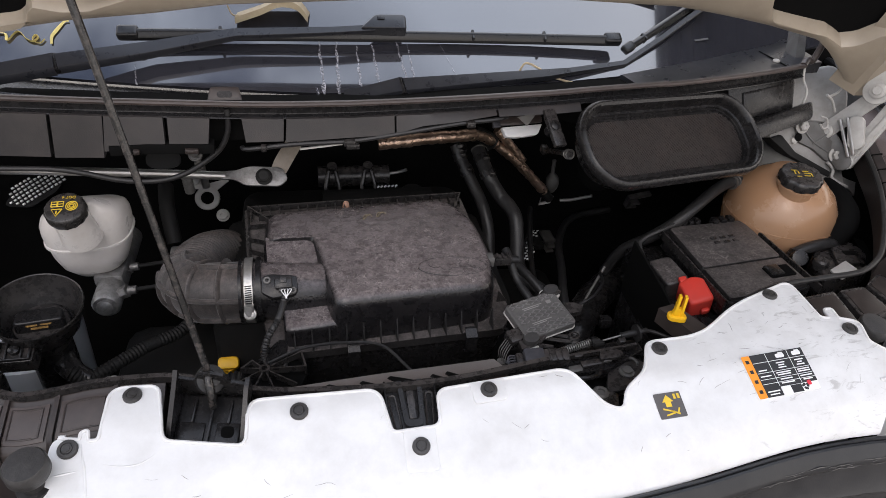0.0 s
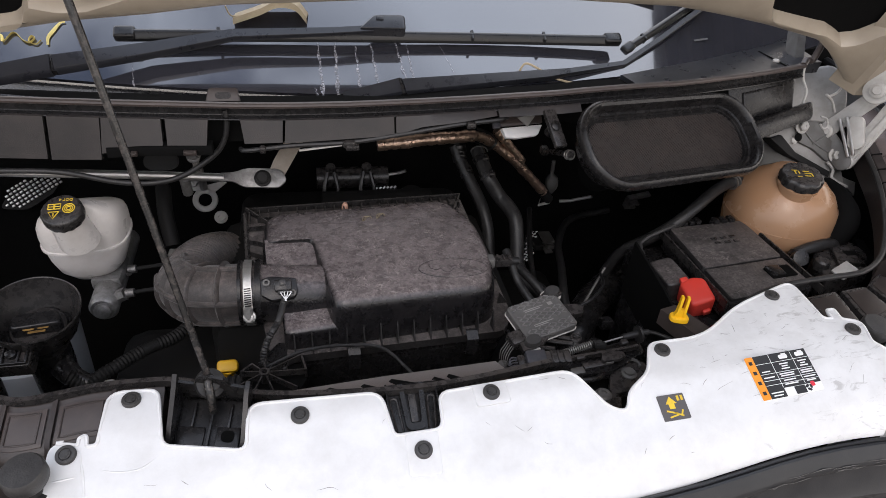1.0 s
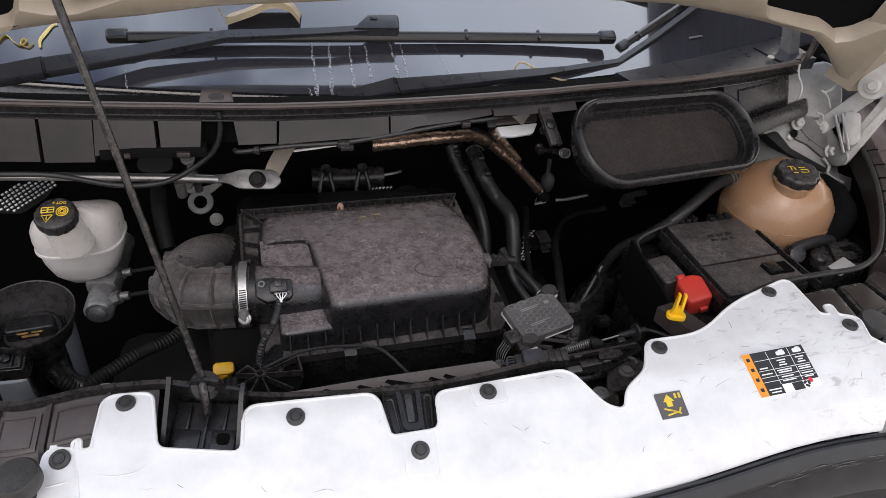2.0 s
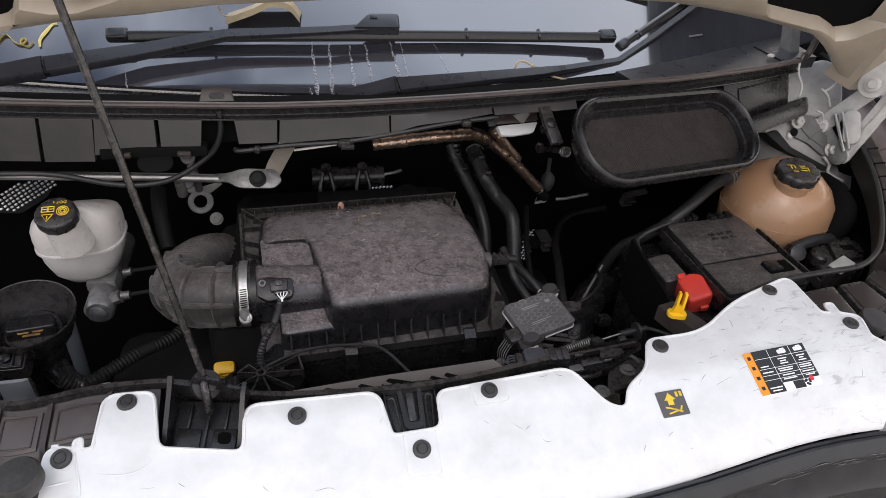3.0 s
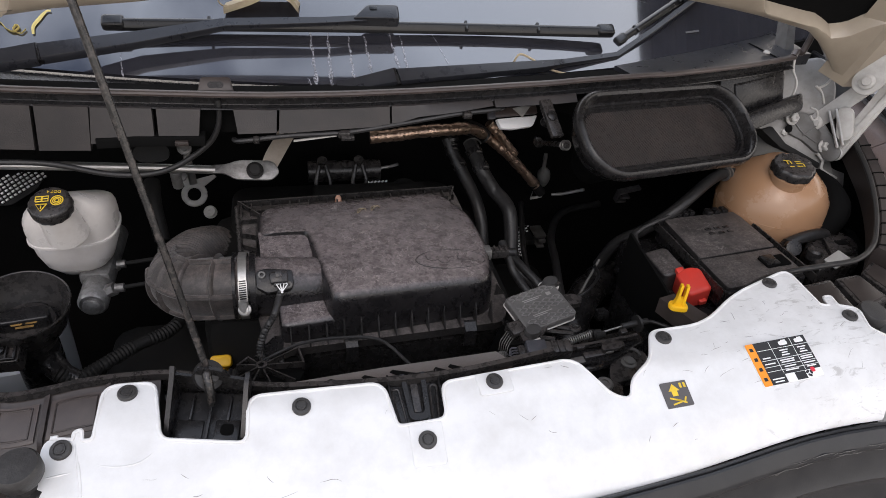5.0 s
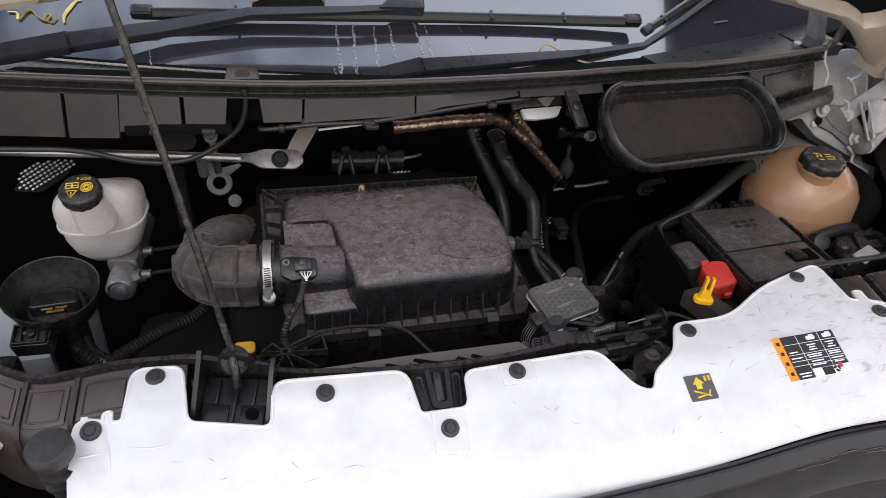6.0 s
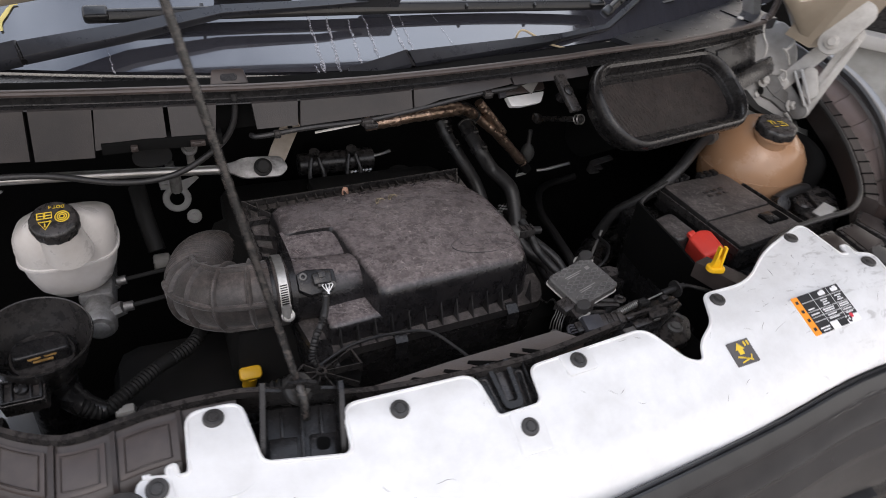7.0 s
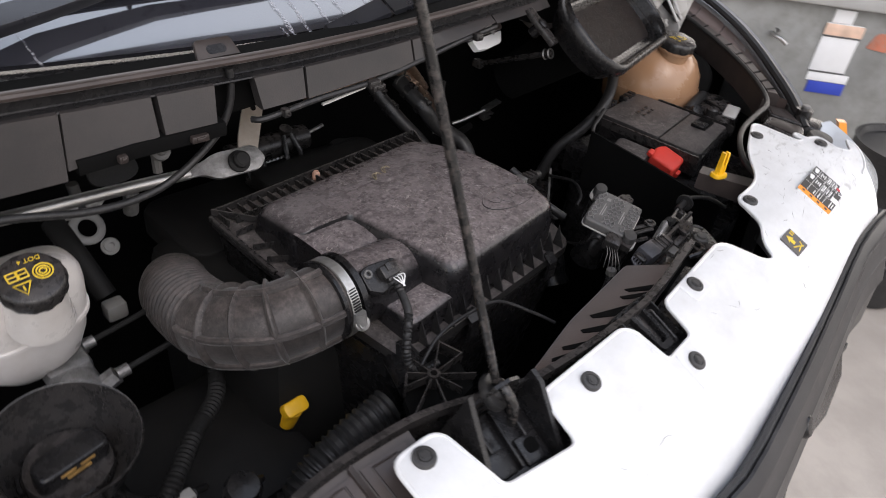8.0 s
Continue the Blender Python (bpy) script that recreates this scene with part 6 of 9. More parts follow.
cap = part("cap", bm, BLACK, reservoir, "black ribbed cap with yellow symbols")
flip = CAP @ Matrix.Rotation(radians(176), 4, "Z") @ Matrix.Translation((0, 0, 0.0006))
lettering("cap_text", "DOT 4", 0.0058, flip @ Matrix.Translation((-0.004, -0.016, 0)), YELLOW_INK, cap)
bm = bmesh.new()
for (cx, cy), r in (((0.010, 0.001), 0.0072), ((0.010, 0.001), 0.0048), ((0.010, 0.001), 0.0026)):
    tube(bm, [CAP @ Vector((cx + r * math.cos(a), cy + r * math.sin(a), 0.0006)) for a in np.linspace(0, 2 * math.pi, 25)], 0.0007, 5)
tri = [CAP @ Vector((x, y, 0.0006)) for x, y in ((-0.0015, -0.0035), (-0.0145, -0.0035), (-0.008, -0.0145), (-0.0015, -0.0035))]
tube(bm, tri, 0.0008, 5)
tube(bm, [CAP @ Vector((-0.008, -0.006, 0.0006)), CAP @ Vector((-0.008, -0.0105, 0.0006))], 0.0008, 5)
for x0 in (-0.0155, -0.0075):
    sq = [(x0, 0.001), (x0 + 0.007, 0.001), (x0 + 0.007, 0.009), (x0, 0.009), (x0, 0.001)]
    tube(bm, [CAP @ Vector((x, y, 0.0006)) for x, y in sq], 0.0008, 5)
    tube(bm, [CAP @ Vector((x0, 0.005, 0.0006)), CAP @ Vector((x0 + 0.007, 0.005, 0.0006))], 0.0006, 5)
part("cap_symbol", bm, YELLOW_INK, cap)
master = thing("brake_cylinder", (-0.36, 0.35, 0.92), "cast aluminium brake master cylinder with steel pipes", "brake cylinder")
bm = bmesh.new()
tube(bm, [(-0.362, 0.322, 0.918), (-0.362, 0.327, 0.918), (-0.362, 0.38, 0.919), (-0.36, 0.50, 0.925)], lambda s: 0.017 if s < 0.02 else 0.0205, 24)
box(bm, (-0.364, 0.40, 0.930), (0.044, 0.07, 0.024), 0.008)
lathe(bm, [(0.012, 0), (0.012, 0.004), (0.008, 0.006), (0.0001, 0.006)], axes((-0.362, 0.321, 0.919), (1, 0, 0), n=(0, -1, 0.1)), 20)
part("casting", bm, ALU, master)
for p, q in (((-0.355, 0.345, 0.920), (-0.332, 0.341, 0.932)), ((-0.355, 0.405, 0.920), (-0.340, 0.403, 0.930))):
    bm = bmesh.new()
    tube(bm, [p, q], 0.0095, 6)
    tube(bm, [q, Vector(q) + Vector((0.012, 0, 0.001))], 0.0065, 12)
    part("union_nut", bm, ALU, master)
    bm = bmesh.new()
    q = Vector(q)
    tube(bm, spline([q, q + Vector((0.06, 0.005, 0.004)), q + Vector((0.12, 0.02, 0.002)), q + Vector((0.16, 0.08, -0.03))], 6), 0.0032, 8)
    part("brake_pipe", bm, DARK, master)
fitting = thing("pipe_connector", (-0.28, 0.46, 0.90), "black hose with pale quick connector", "connector")
bm = bmesh.new()
tube(bm, spline([(-0.300, 0.55, 0.99), (-0.295, 0.51, 0.965), (-0.285, 0.475, 0.922)], 6), 0.0125, 14)
part("hose", bm, DARK, fitting)
bm = bmesh.new()
box(bm, (-0.281, 0.468, 0.905), (0.024, 0.020, 0.022), 0.004)
part("clip", bm, BODY_GREY, fitting)

# ---- oil filler with funnel collar ----
filler = thing("oil_filler", (-0.41, 0.235, 0.85), "black oil filler funnel collar with screw cap", "oil filler")
FU = axes((-0.411, 0.232, 1.0), (1, 0, 0), n=(0.05, -0.16, 0.98))
bm = bmesh.new()
lathe(bm, [(0.0545, 0.0), (0.0555, 0.001), (0.0565, -0.001), (0.045, -0.040), (0.030, -0.052), (0.024, -0.10), (0.022, -0.10), (0.028, -0.050), (0.0435, -0.038), (0.0545, 0.0)], FU, 48, caps=False)
part("funnel", bm, BLACK, filler)
bm = bmesh.new()
lathe(bm, [(0.028, -0.20), (0.028, -0.075), (0.026, -0.055)], FU, 32)
part("filler_neck", bm, BLACK_CLEAN, filler)
bm = bmesh.new()
lathe(bm, [(0.0335, -0.056), (0.0345, -0.038), (0.0325, -0.0345), (0.0001, -0.0340)], FU, 36)
oil_cap = part("oil_cap", bm, BLACK, filler)
bm = bmesh.new()
slab(bm, [tuple(p) for p in fillet([(-0.030, -0.014, 0.008), (0.030, -0.014, 0.008), (0.027, 0.010, 0.010), (-0.027, 0.010, 0.010)])], -0.036, -0.016, FU @ Matrix.Rotation(radians(10), 4, "Z"), 0.004, 3)
part("grip_bar", bm, BLACK_CLEAN, oil_cap)
bm = bmesh.new()
label_m = FU @ Matrix.Rotation(radians(10), 4, "Z") @ axes((0, -0.0128, -0.0235), (1, 0, 0), n=(0, -0.93, 0.36))
for x, y, w, h in ((-0.008, 0.002, 0.013, 0.0040), (0.008, 0.002, 0.013, 0.0040), (0.0, -0.0035, 0.020, 0.0022)):
    slab(bm, rrect(w, h, h * 0.45), -0.001, 0.0022, label_m @ Matrix.Translation((x, y, 0)))
part("cap_label", bm, material("faded_orange_print", (0.26, 0.15, 0.045), 0.6, vary=0.5, scale=300), oil_cap, "faded orange label")
bm = bmesh.new()
for i in range(5):
    a0 = radians(200 - 45 * i)
    tube(bm, [FU @ Vector((0.036 * math.cos(a0 + t), 0.036 * math.sin(a0 + t), -0.041)) for t in np.linspace(0, 0.5, 5)], 0.0025, 6)
part("funnel_rib", bm, BLACK_CLEAN, filler)
support = thing("filler_bracket", (-0.41, 0.16, 0.90), "ribbed black plastic bracket under the filler", "bracket")
SB = axes((-0.428, 0.183, 0.968), (1, 0.02, 0), n=(0, -0.30, 0.95)) @ Matrix.Diagonal((0.72, 0.66, 0.8, 1))
bm = bmesh.new()
slab(bm, rrect(0.06, 0.045, 0.004), -0.03, 0.0, SB, 0.002)
part("block", bm, BLACK, support)
for x, y, w, h in ((-0.025, 0, 0.004, 0.04), (0.025, 0, 0.004, 0.04), (0, 0.019, 0.054, 0.004), (0, -0.019, 0.054, 0.004), (-0.012, 0, 0.003, 0.036), (0.012, 0, 0.003, 0.036)):
    bm = bmesh.new()
    box(bm, (x, y, 0.002), (w, h, 0.008), 0.001, SB)
    part("rib", bm, BLACK_CLEAN, support)
bm = bmesh.new()
lathe(bm, [(0.009, 0), (0.009, 0.007), (0.006, 0.009), (0.0001, 0.009)], SB, 16)
part("bolt_boss", bm, BLACK_CLEAN, support)
washer = thing("washer_tank", (-0.48, 0.345, 0.70), "translucent white washer fluid tank low in the bay", "washer tank")
bm = bmesh.new()
bridge(bm, [oval(-0.508, 0.345, 0.70, 0.083, 0.083, 4), oval(-0.508, 0.345, 0.838, 0.085, 0.085, 4), oval(-0.508, 0.345, 0.852, 0.082, 0.082, 4), oval(-0.508, 0.345, 0.858, 0.073, 0.073, 4)])
part("tank", bm, material("frosted_tank_plastic", (0.42, 0.44, 0.47), 0.4, dust=0.2, dust_colour=(0.3, 0.3, 0.3), scale=20, vary=0.1, bump=0.03), washer)
bm = bmesh.new()
box(bm, (-0.47, 0.185, 0.90), (0.03, 0.03, 0.05), 0.008)
part("strap", bm, BLACK, washer)
pipe = thing("corrugated_pipe", (-0.3, 0.2, 0.85), "black corrugated breather pipe", "pipe")
bm = bmesh.new()
tube(bm, spline([(-0.385, 0.205, 0.905), (-0.365, 0.203, 0.892), (-0.340, 0.222, 0.893), (-0.300, 0.258, 0.893), (-0.256, 0.293, 0.890), (-0.225, 0.35, 0.90)], 22), lambda s: 0.0090 + 0.0008 * math.cos(s * 2 * math.pi * 44), 14)
part("pipe_wall", bm, DARK, pipe)
bm = bmesh.new()
tube(bm, spline([(-0.418, 0.258, 0.905), (-0.400, 0.235, 0.900), (-0.382, 0.214, 0.896), (-0.360, 0.204, 0.890)], 8), lambda s: 0.021 - 0.010 * s, 18)
part("inlet_boot", bm, BLACK_CLEAN, pipe)
pipe = thing("corrugated_pipe", (-0.23, 0.1, 0.85), "black corrugated breather pipe", "pipe")
bm = bmesh.new()
tube(bm, spline([(-0.285, 0.135, 0.862), (-0.240, 0.142, 0.894), (-0.200, 0.142, 0.912), (-0.150, 0.142, 0.922)], 26), lambda s: 0.0185 + 0.0016 * math.cos(s * 2 * math.pi * 20), 18)
part("pipe_wall", bm, RUBBER, pipe)
dip = thing("dipstick", (-0.193, 0.252, 0.80), "yellow oil dipstick handle", "dipstick")
bm = bmesh.new()
slab(bm, rrect(0.030, 0.018, 0.006), 0.0, 0.013, axes((-0.190, 0.250, 0.855), (1, 0, 0), n=(0, -0.6, 0.8)), 0.003)
part("handle", bm, YELLOW, dip)
bm = bmesh.new()
tube(bm, [(-0.190, 0.248, 0.855), (-0.192, 0.260, 0.825)], 0.010, 14)
part("neck", bm, YELLOW, dip)
bm = bmesh.new()
tube(bm, [(-0.192, 0.260, 0.828), (-0.195, 0.28, 0.75)], 0.008, 12)
part("tube", bm, DARK, dip)
for at, size in (((-0.342, 0.206, 0.882), (0.022, 0.014, 0.010)), ((-0.308, 0.157, 0.915), (0.028, 0.03, 0.03))):
    plug = thing("wiring_plug", at, "small grey wiring plug in the dark bay", "plug", group="plugs by the filler")
    bm = bmesh.new()
    if size[0] < 0.025:
        box(bm, at, size, 0.003)
    else:
        lathe(bm, [(0.017, -0.05), (0.017, 0.006), (0.014, 0.012), (0.0001, 0.014)], Matrix.Translation(at) @ Matrix.Rotation(radians(14), 4, "X"), 24)
    part("shell", bm, HINGE_METAL if size[0] < 0.025 else BLACK_CLEAN, plug)
    bm = bmesh.new()
    tube(bm, [Vector(at) + Vector((0.01, 0, 0)), Vector(at) + Vector((0.03, 0.02, -0.03))], 0.004, 8)
    part("lead", bm, RUBBER, plug)

# ---- under the cowl ----
brace = thing("strut_brace", (-0.3, 0.44, 1.05), "bright steel strut brace bar with flattened end", "brace bar")
bm = bmesh.new()
tube(bm, [(-0.80, 0.437, 1.100), (-0.4775, 0.437, 1.0852), (-0.3692, 0.437, 1.0796), (-0.2552, 0.437, 1.0727), (-0.186, 0.437, 1.0675)], 0.0064, 16)
part("bar", bm, STEEL, brace)
FE = axes((-0.127, 0.434, 1.0670), (1, 0, -0.06), n=(0, -0.75, 0.66))
bm = bmesh.new()
slab(bm, [tuple(p) for p in fillet([(-0.066, -0.006, 0.004), (-0.046, -0.006, 0.008), (-0.030, -0.0155, 0.010), (0.022, -0.0155, 0.006), (0.034, -0.004, 0.006), (0.026, 0.014, 0.010), (-0.026, 0.0145, 0.010), (-0.044, 0.0075, 0.008), (-0.066, 0.006, 0.004)])], -0.0025, 0.0025, FE, 0.0012)
part("flat_end", bm, ALU, brace)
bm = bmesh.new()
lathe(bm, [(0.0125, 0), (0.0125, 0.004), (0.0095, 0.006), (0.0095, 0.012), (0.007, 0.014), (0.0001, 0.014)], axes((-0.129, 0.430, 1.068), (1, 0, 0), n=(0, -0.75, 0.66)), 24)
part("bolt", bm, DARK, brace)
tongue = thing("brace_bracket", (-0.11, 0.43, 1.07), "pale steel brace bracket with a hole", "bracket")
TG = axes((-0.122, 0.436, 1.063), (1, 0, 0), n=(0, -0.80, 0.60))
bm = bmesh.new()
slab(bm, [tuple(p) for p in fillet([(-0.006, -0.006, 0.003), (0.018, -0.006, 0.004), (0.060, 0.064, 0.005), (0.036, 0.072, 0.005), (0.010, 0.030, 0.004)])], -0.0045, -0.0015, TG, 0.0006)
part("plate", bm, material("dull_zinc", (0.30, 0.26, 0.22), 0.42, metal=0.4, dust=0.4, dust_colour=(0.2, 0.16, 0.13), scale=70), tongue)
bm = bmesh.new()
lathe(bm, [(0.0035, -0.002), (0.0035, -0.0010), (0.0001, -0.0010)], TG @ Matrix.Translation((0.041, 0.056, 0)), 12)
part("hole", bm, VOID, tongue)
pull = thing("bonnet_cable", (-0.3, 0.37, 1.1), "black bonnet release cable sagging under the cowl", "cable")
bm = bmesh.new()
tube(bm, spline([(-0.60, 0.37, 1.126), (-0.447, 0.37, 1.1228), (-0.381, 0.37, 1.1183), (-0.315, 0.37, 1.1015), (-0.265, 0.37, 1.0995), (-0.226, 0.37, 1.1116), (-0.1857, 0.37, 1.1404), (-0.1695, 0.37, 1.1652), (-0.165, 0.37, 1.1896), (-0.166, 0.37, 1.205)], 8), 0.0038, 10)
part("sheath", bm, RUBBER, pull)
line = thing("washer_line", (0.0, 0.37, 1.12), "thin black washer line clipped along the cowl", "hose")
bm = bmesh.new()
tube(bm, spline([(-0.150, 0.362, 1.152), (-0.139, 0.352, 1.1545), (-0.079, 0.350, 1.1615), (-0.0025, 0.350, 1.1650), (0.068, 0.350, 1.1755), (0.148, 0.352, 1.1880), (0.206, 0.356, 1.1925), (0.225, 0.37, 1.190)], 6), 0.0034, 8)
part("tube", bm, RUBBER, line)
for x, z, w in ((-0.0045, 1.1640, 0.016), (0.166, 1.1895, 0.013), (-0.12, 1.1580, 0.008)):
    bm = bmesh.new()
    box(bm, (x, 0.347, z), (w, 0.010, 0.009), 0.002)
    part("clip", bm, BLACK, line)
bm = bmesh.new()
strip(bm, [(-0.072, 0.350, 1.1530), (-0.014, 0.350, 1.1600)], (0, 0.003, 0), (0, 0, 0.0022))
part("label_strip", bm, HINGE_METAL, line, "pale strip")
foil = thing("heat_shield_sleeve", (0.2, 0.5, 1.05), "crinkled bronze foil heat sleeve round a pipe", "heat sleeve")
bm = bmesh.new()
random.seed(7)
fp = spline([(0.060, 0.560, 1.0570), (0.10, 0.560, 1.0600), (0.14, 0.56, 1.0650), (0.20, 0.565, 1.0665), (0.245, 0.58, 1.0600), (0.288, 0.60, 1.0306), (0.331, 0.60, 0.9959), (0.390, 0.60, 0.9360), (0.400, 0.60, 0.925)], 14)
tube(bm, fp, lambda s: (0.0112 if s < 0.45 else 0.0095) + 0.0008 * math.sin(s * 83) * math.sin(s * 37) + 0.0004 * math.sin(s * 190), 16)
part("sleeve", bm, FOIL, foil)
bm = bmesh.new()
tube(bm, spline([(0.285, 0.60, 1.062), (0.31, 0.60, 1.035), (0.345, 0.60, 0.995)], 10), lambda s: 0.0085 + 0.0008 * math.sin(s * 60), 12)
part("side_sleeve", bm, FOIL, foil)
bm = bmesh.new()
tube(bm, spline([(0.240, 0.598, 1.056), (0.262, 0.601, 1.047), (0.282, 0.601, 1.034)], 5), 0.0145, 14)
part("joint", bm, RUBBER, foil)
bm = bmesh.new()
tube(bm, [(0.395, 0.60, 0.930), (0.416, 0.605, 0.905)], 0.0095, 12)
part("pipe_end", bm, DARK, foil)
bm = bmesh.new()
for p, q in (((0.402, 0.615, 0.898), (0.402, 0.62, 0.882)), ((0.402, 0.62, 0.882), (0.426, 0.62, 0.886)), ((0.426, 0.62, 0.886), (0.428, 0.615, 0.900))):
    strip(bm, [p, q], (0.003, 0.004, 0), (0, 0.001, 0.004))
part("end_bracket", bm, HINGE_METAL, foil, "pale steel foot bracket")
tab = thing("white_tab", (0.27, 0.425, 1.14), "white plastic tab with a torn silver label", "tab")
bm = bmesh.new()
slab(bm, [tuple(p) for p in fillet([(-0.033, 0.007, 0.002), (-0.028, -0.008, 0.003), (-0.010, -0.0105, 0.004), (0.024, -0.0085, 0.005), (0.033, 0.008, 0.002)])], -0.005, 0.005, axes((0.2655, 0.411, 1.1480), (1, 0.06, 0.03), n=(0, -0.8, 0.6)), 0.002)
part("tab_body", bm, WHITE_INK, tab)
bm = bmesh.new()
slab(bm, [(-0.012, 0.006), (0.002, -0.009), (0.017, 0.007), (0.004, 0.008)], 0.0, 0.0012, axes((0.268, 0.410, 1.1660), (1, 0.06, 0.03), n=(0, -0.8, 0.6)))
part("torn_label", bm, HINGE_METAL, tab, "torn pale label")
bm = bmesh.new()
slab(bm, rrect(0.068, 0.013, 0.002), -0.006, -0.0005, axes((0.262, 0.412, 1.1665), (1, 0.06, 0.05), n=(0, -0.8, 0.6)), 0.001)
part("backing", bm, CARRIER, tab)
bm = bmesh.new()
slab(bm, rrect(0.012, 0.013, 0.002), -0.004, 0.001, axes((0.222, 0.407, 1.1630), (1, 0.06, 0.05), n=(0, -0.8, 0.6)), 0.001)
part("clip", bm, PLUG_GREY, tab)
ring = thing("lifting_eye", (-0.246, 0.615, 0.90), "pale steel lifting eye bracket", "bracket")
RM = axes((-0.246, 0.615, 0.925), (1, 0, 0.05), n=(0.05, -0.75, 0.66))
bm = bmesh.new()
tube(bm, [RM @ Vector((0.017 * math.cos(a), 0.017 * math.sin(a), 0)) for a in np.linspace(0, 2 * math.pi, 33)], 0.0055, 8, flat=0.6)
part("eye", bm, HINGE_METAL, ring)
bm = bmesh.new()
slab(bm, [(-0.022, 0.018), (0.0, 0.016), (0.018, 0.014), (0.040, 0.030), (0.036, 0.034), (0.0, 0.026), (-0.016, 0.038), (-0.024, 0.036)][::-1], -0.002, 0.002, RM)
part("strap", bm, HINGE_METAL, ring)
bm = bmesh.new()
tube(bm, [Vector((-0.246, 0.62, 0.945)), Vector((-0.25, 0.62, 0.99))], 0.007, 10)
lathe(bm, [(0.010, 0), (0.010, 0.006), (0.0001, 0.007)], axes((-0.262, 0.61, 0.965), (1, 0, 0), n=(0, -0.75, 0.66)), 6)
part("bolt", bm, STEEL, ring)
nut = thing("flange_nut", (-0.223, 0.617, 0.885), "steel flange nut on the bulkhead", "nut")
bm = bmesh.new()
lathe(bm, [(0.012, 0), (0.012, 0.003), (0.009, 0.004), (0.009, 0.010), (0.004, 0.010), (0.004, 0.004), (0.0001, 0.004)], axes((-0.223, 0.617, 0.885), (1, 0, 0), n=(0, -0.75, 0.66)), 18)
part("nut_body", bm, HINGE_METAL, nut)
shield = thing("perforated_shield", (-0.56, 0.70, 0.90), "perforated metal heat shield on the bulkhead", "heat shield")
SHM = axes((-0.548, 0.690, 0.912), (1, 0, 0.0), n=(0, -0.8, 0.6))
bm = bmesh.new()
slab(bm, [tuple(p) for p in fillet([(-0.066, -0.030, 0.01), (-0.040, 0.012, 0.02), (0.008, 0.040, 0.02), (0.046, 0.036, 0.01), (0.026, -0.004, 0.01), (-0.020, -0.034, 0.01)])], -0.012, -0.004, SHM)
part("backing_plate", bm, DARK, shield)
bm = bmesh.new()
tilt = Matrix.Rotation(radians(32), 4, "Z")
for i in range(-12, 13):
    for j in range(-12, 13):
        p = tilt @ Vector((0.0082 * j, 0.0070 * i, 0))
        if abs((p.x + 0.010) * 0.55 - (p.y - 0.004)) < 0.022 and -0.055 < p.x < 0.040 and -0.03 < p.y < 0.037:
            box(bm, (0, 0, 0), (0.0056, 0.0040, 0.004), 0.0008, SHM @ Matrix.Translation((p.x, p.y, -0.002)) @ tilt, 1)
tagged(part("perforated_sheet", bm, MESH_METAL, shield), kind="stuff")
# small plate and stud hanging under the scuttle
hang = thing("stud_plate", (-0.27, 0.43, 1.10), "small grey steel plate and stud under the scuttle", "plate")
bm = bmesh.new()
slab(bm, oval(0, 0, 0, 0.024, 0.013, 2.6, 24) and [(v.x, v.y) for v in oval(0, 0, 0, 0.024, 0.013, 2.6, 24)], -0.002, 0.002, axes((-0.268, 0.425, 1.103), (1, 0, 0.02), n=(0, -0.8, 0.6)))
part("plate", bm, DARK, hang)
bm = bmesh.new()
tube(bm, [(-0.222, 0.43, 1.125), (-0.222, 0.43, 1.085)], 0.005, 8)
lathe(bm, [(0.010, 0), (0.010, 0.005), (0.006, 0.006), (0.006, 0.010), (0.0001, 0.010)], axes((-0.222, 0.42, 1.112), (1, 0, 0), n=(0, -0.75, 0.66)), 12)
part("stud", bm, GREY_METAL, hang)
bm = bmesh.new()
tube(bm, [(-0.245, 0.45, 1.06), (-0.245, 0.46, 1.03)], 0.008, 10)
part("spacer", bm, ALU, hang)


def perforated_patch(at, w, h, turn):
    ob = thing("perforated_shield", at, "small piece of perforated metal shield deep in the bay", "heat shield")
    m = axes(at, (1, 0, turn), n=(0, -0.8, 0.6))
    bm = bmesh.new()
    slab(bm, rrect(w, h, 0.004), -0.010, -0.003, m)
    part("backing_plate", bm, DARK, ob)
    bm = bmesh.new()
    for i in range(int(h / 0.0062)):
        for j in range(int(w / 0.0075)):
            box(bm, (0, 0, 0), (0.0050, 0.0034, 0.005), 0, m @ Matrix.Translation((-w / 2 + 0.005 + 0.0075 * j + 0.0035 * (i % 2), -h / 2 + 0.004 + 0.0062 * i, -0.001)) @ Matrix.Rotation(radians(30), 4, "Z"), 1)
    tagged(part("perforated_sheet", bm, MESH_METAL, ob), kind="stuff")


perforated_patch((0.428, 0.690, 0.738), 0.026, 0.085, -0.3)
perforated_patch((0.094, 0.690, 0.885), 0.050, 0.026, 0.05)


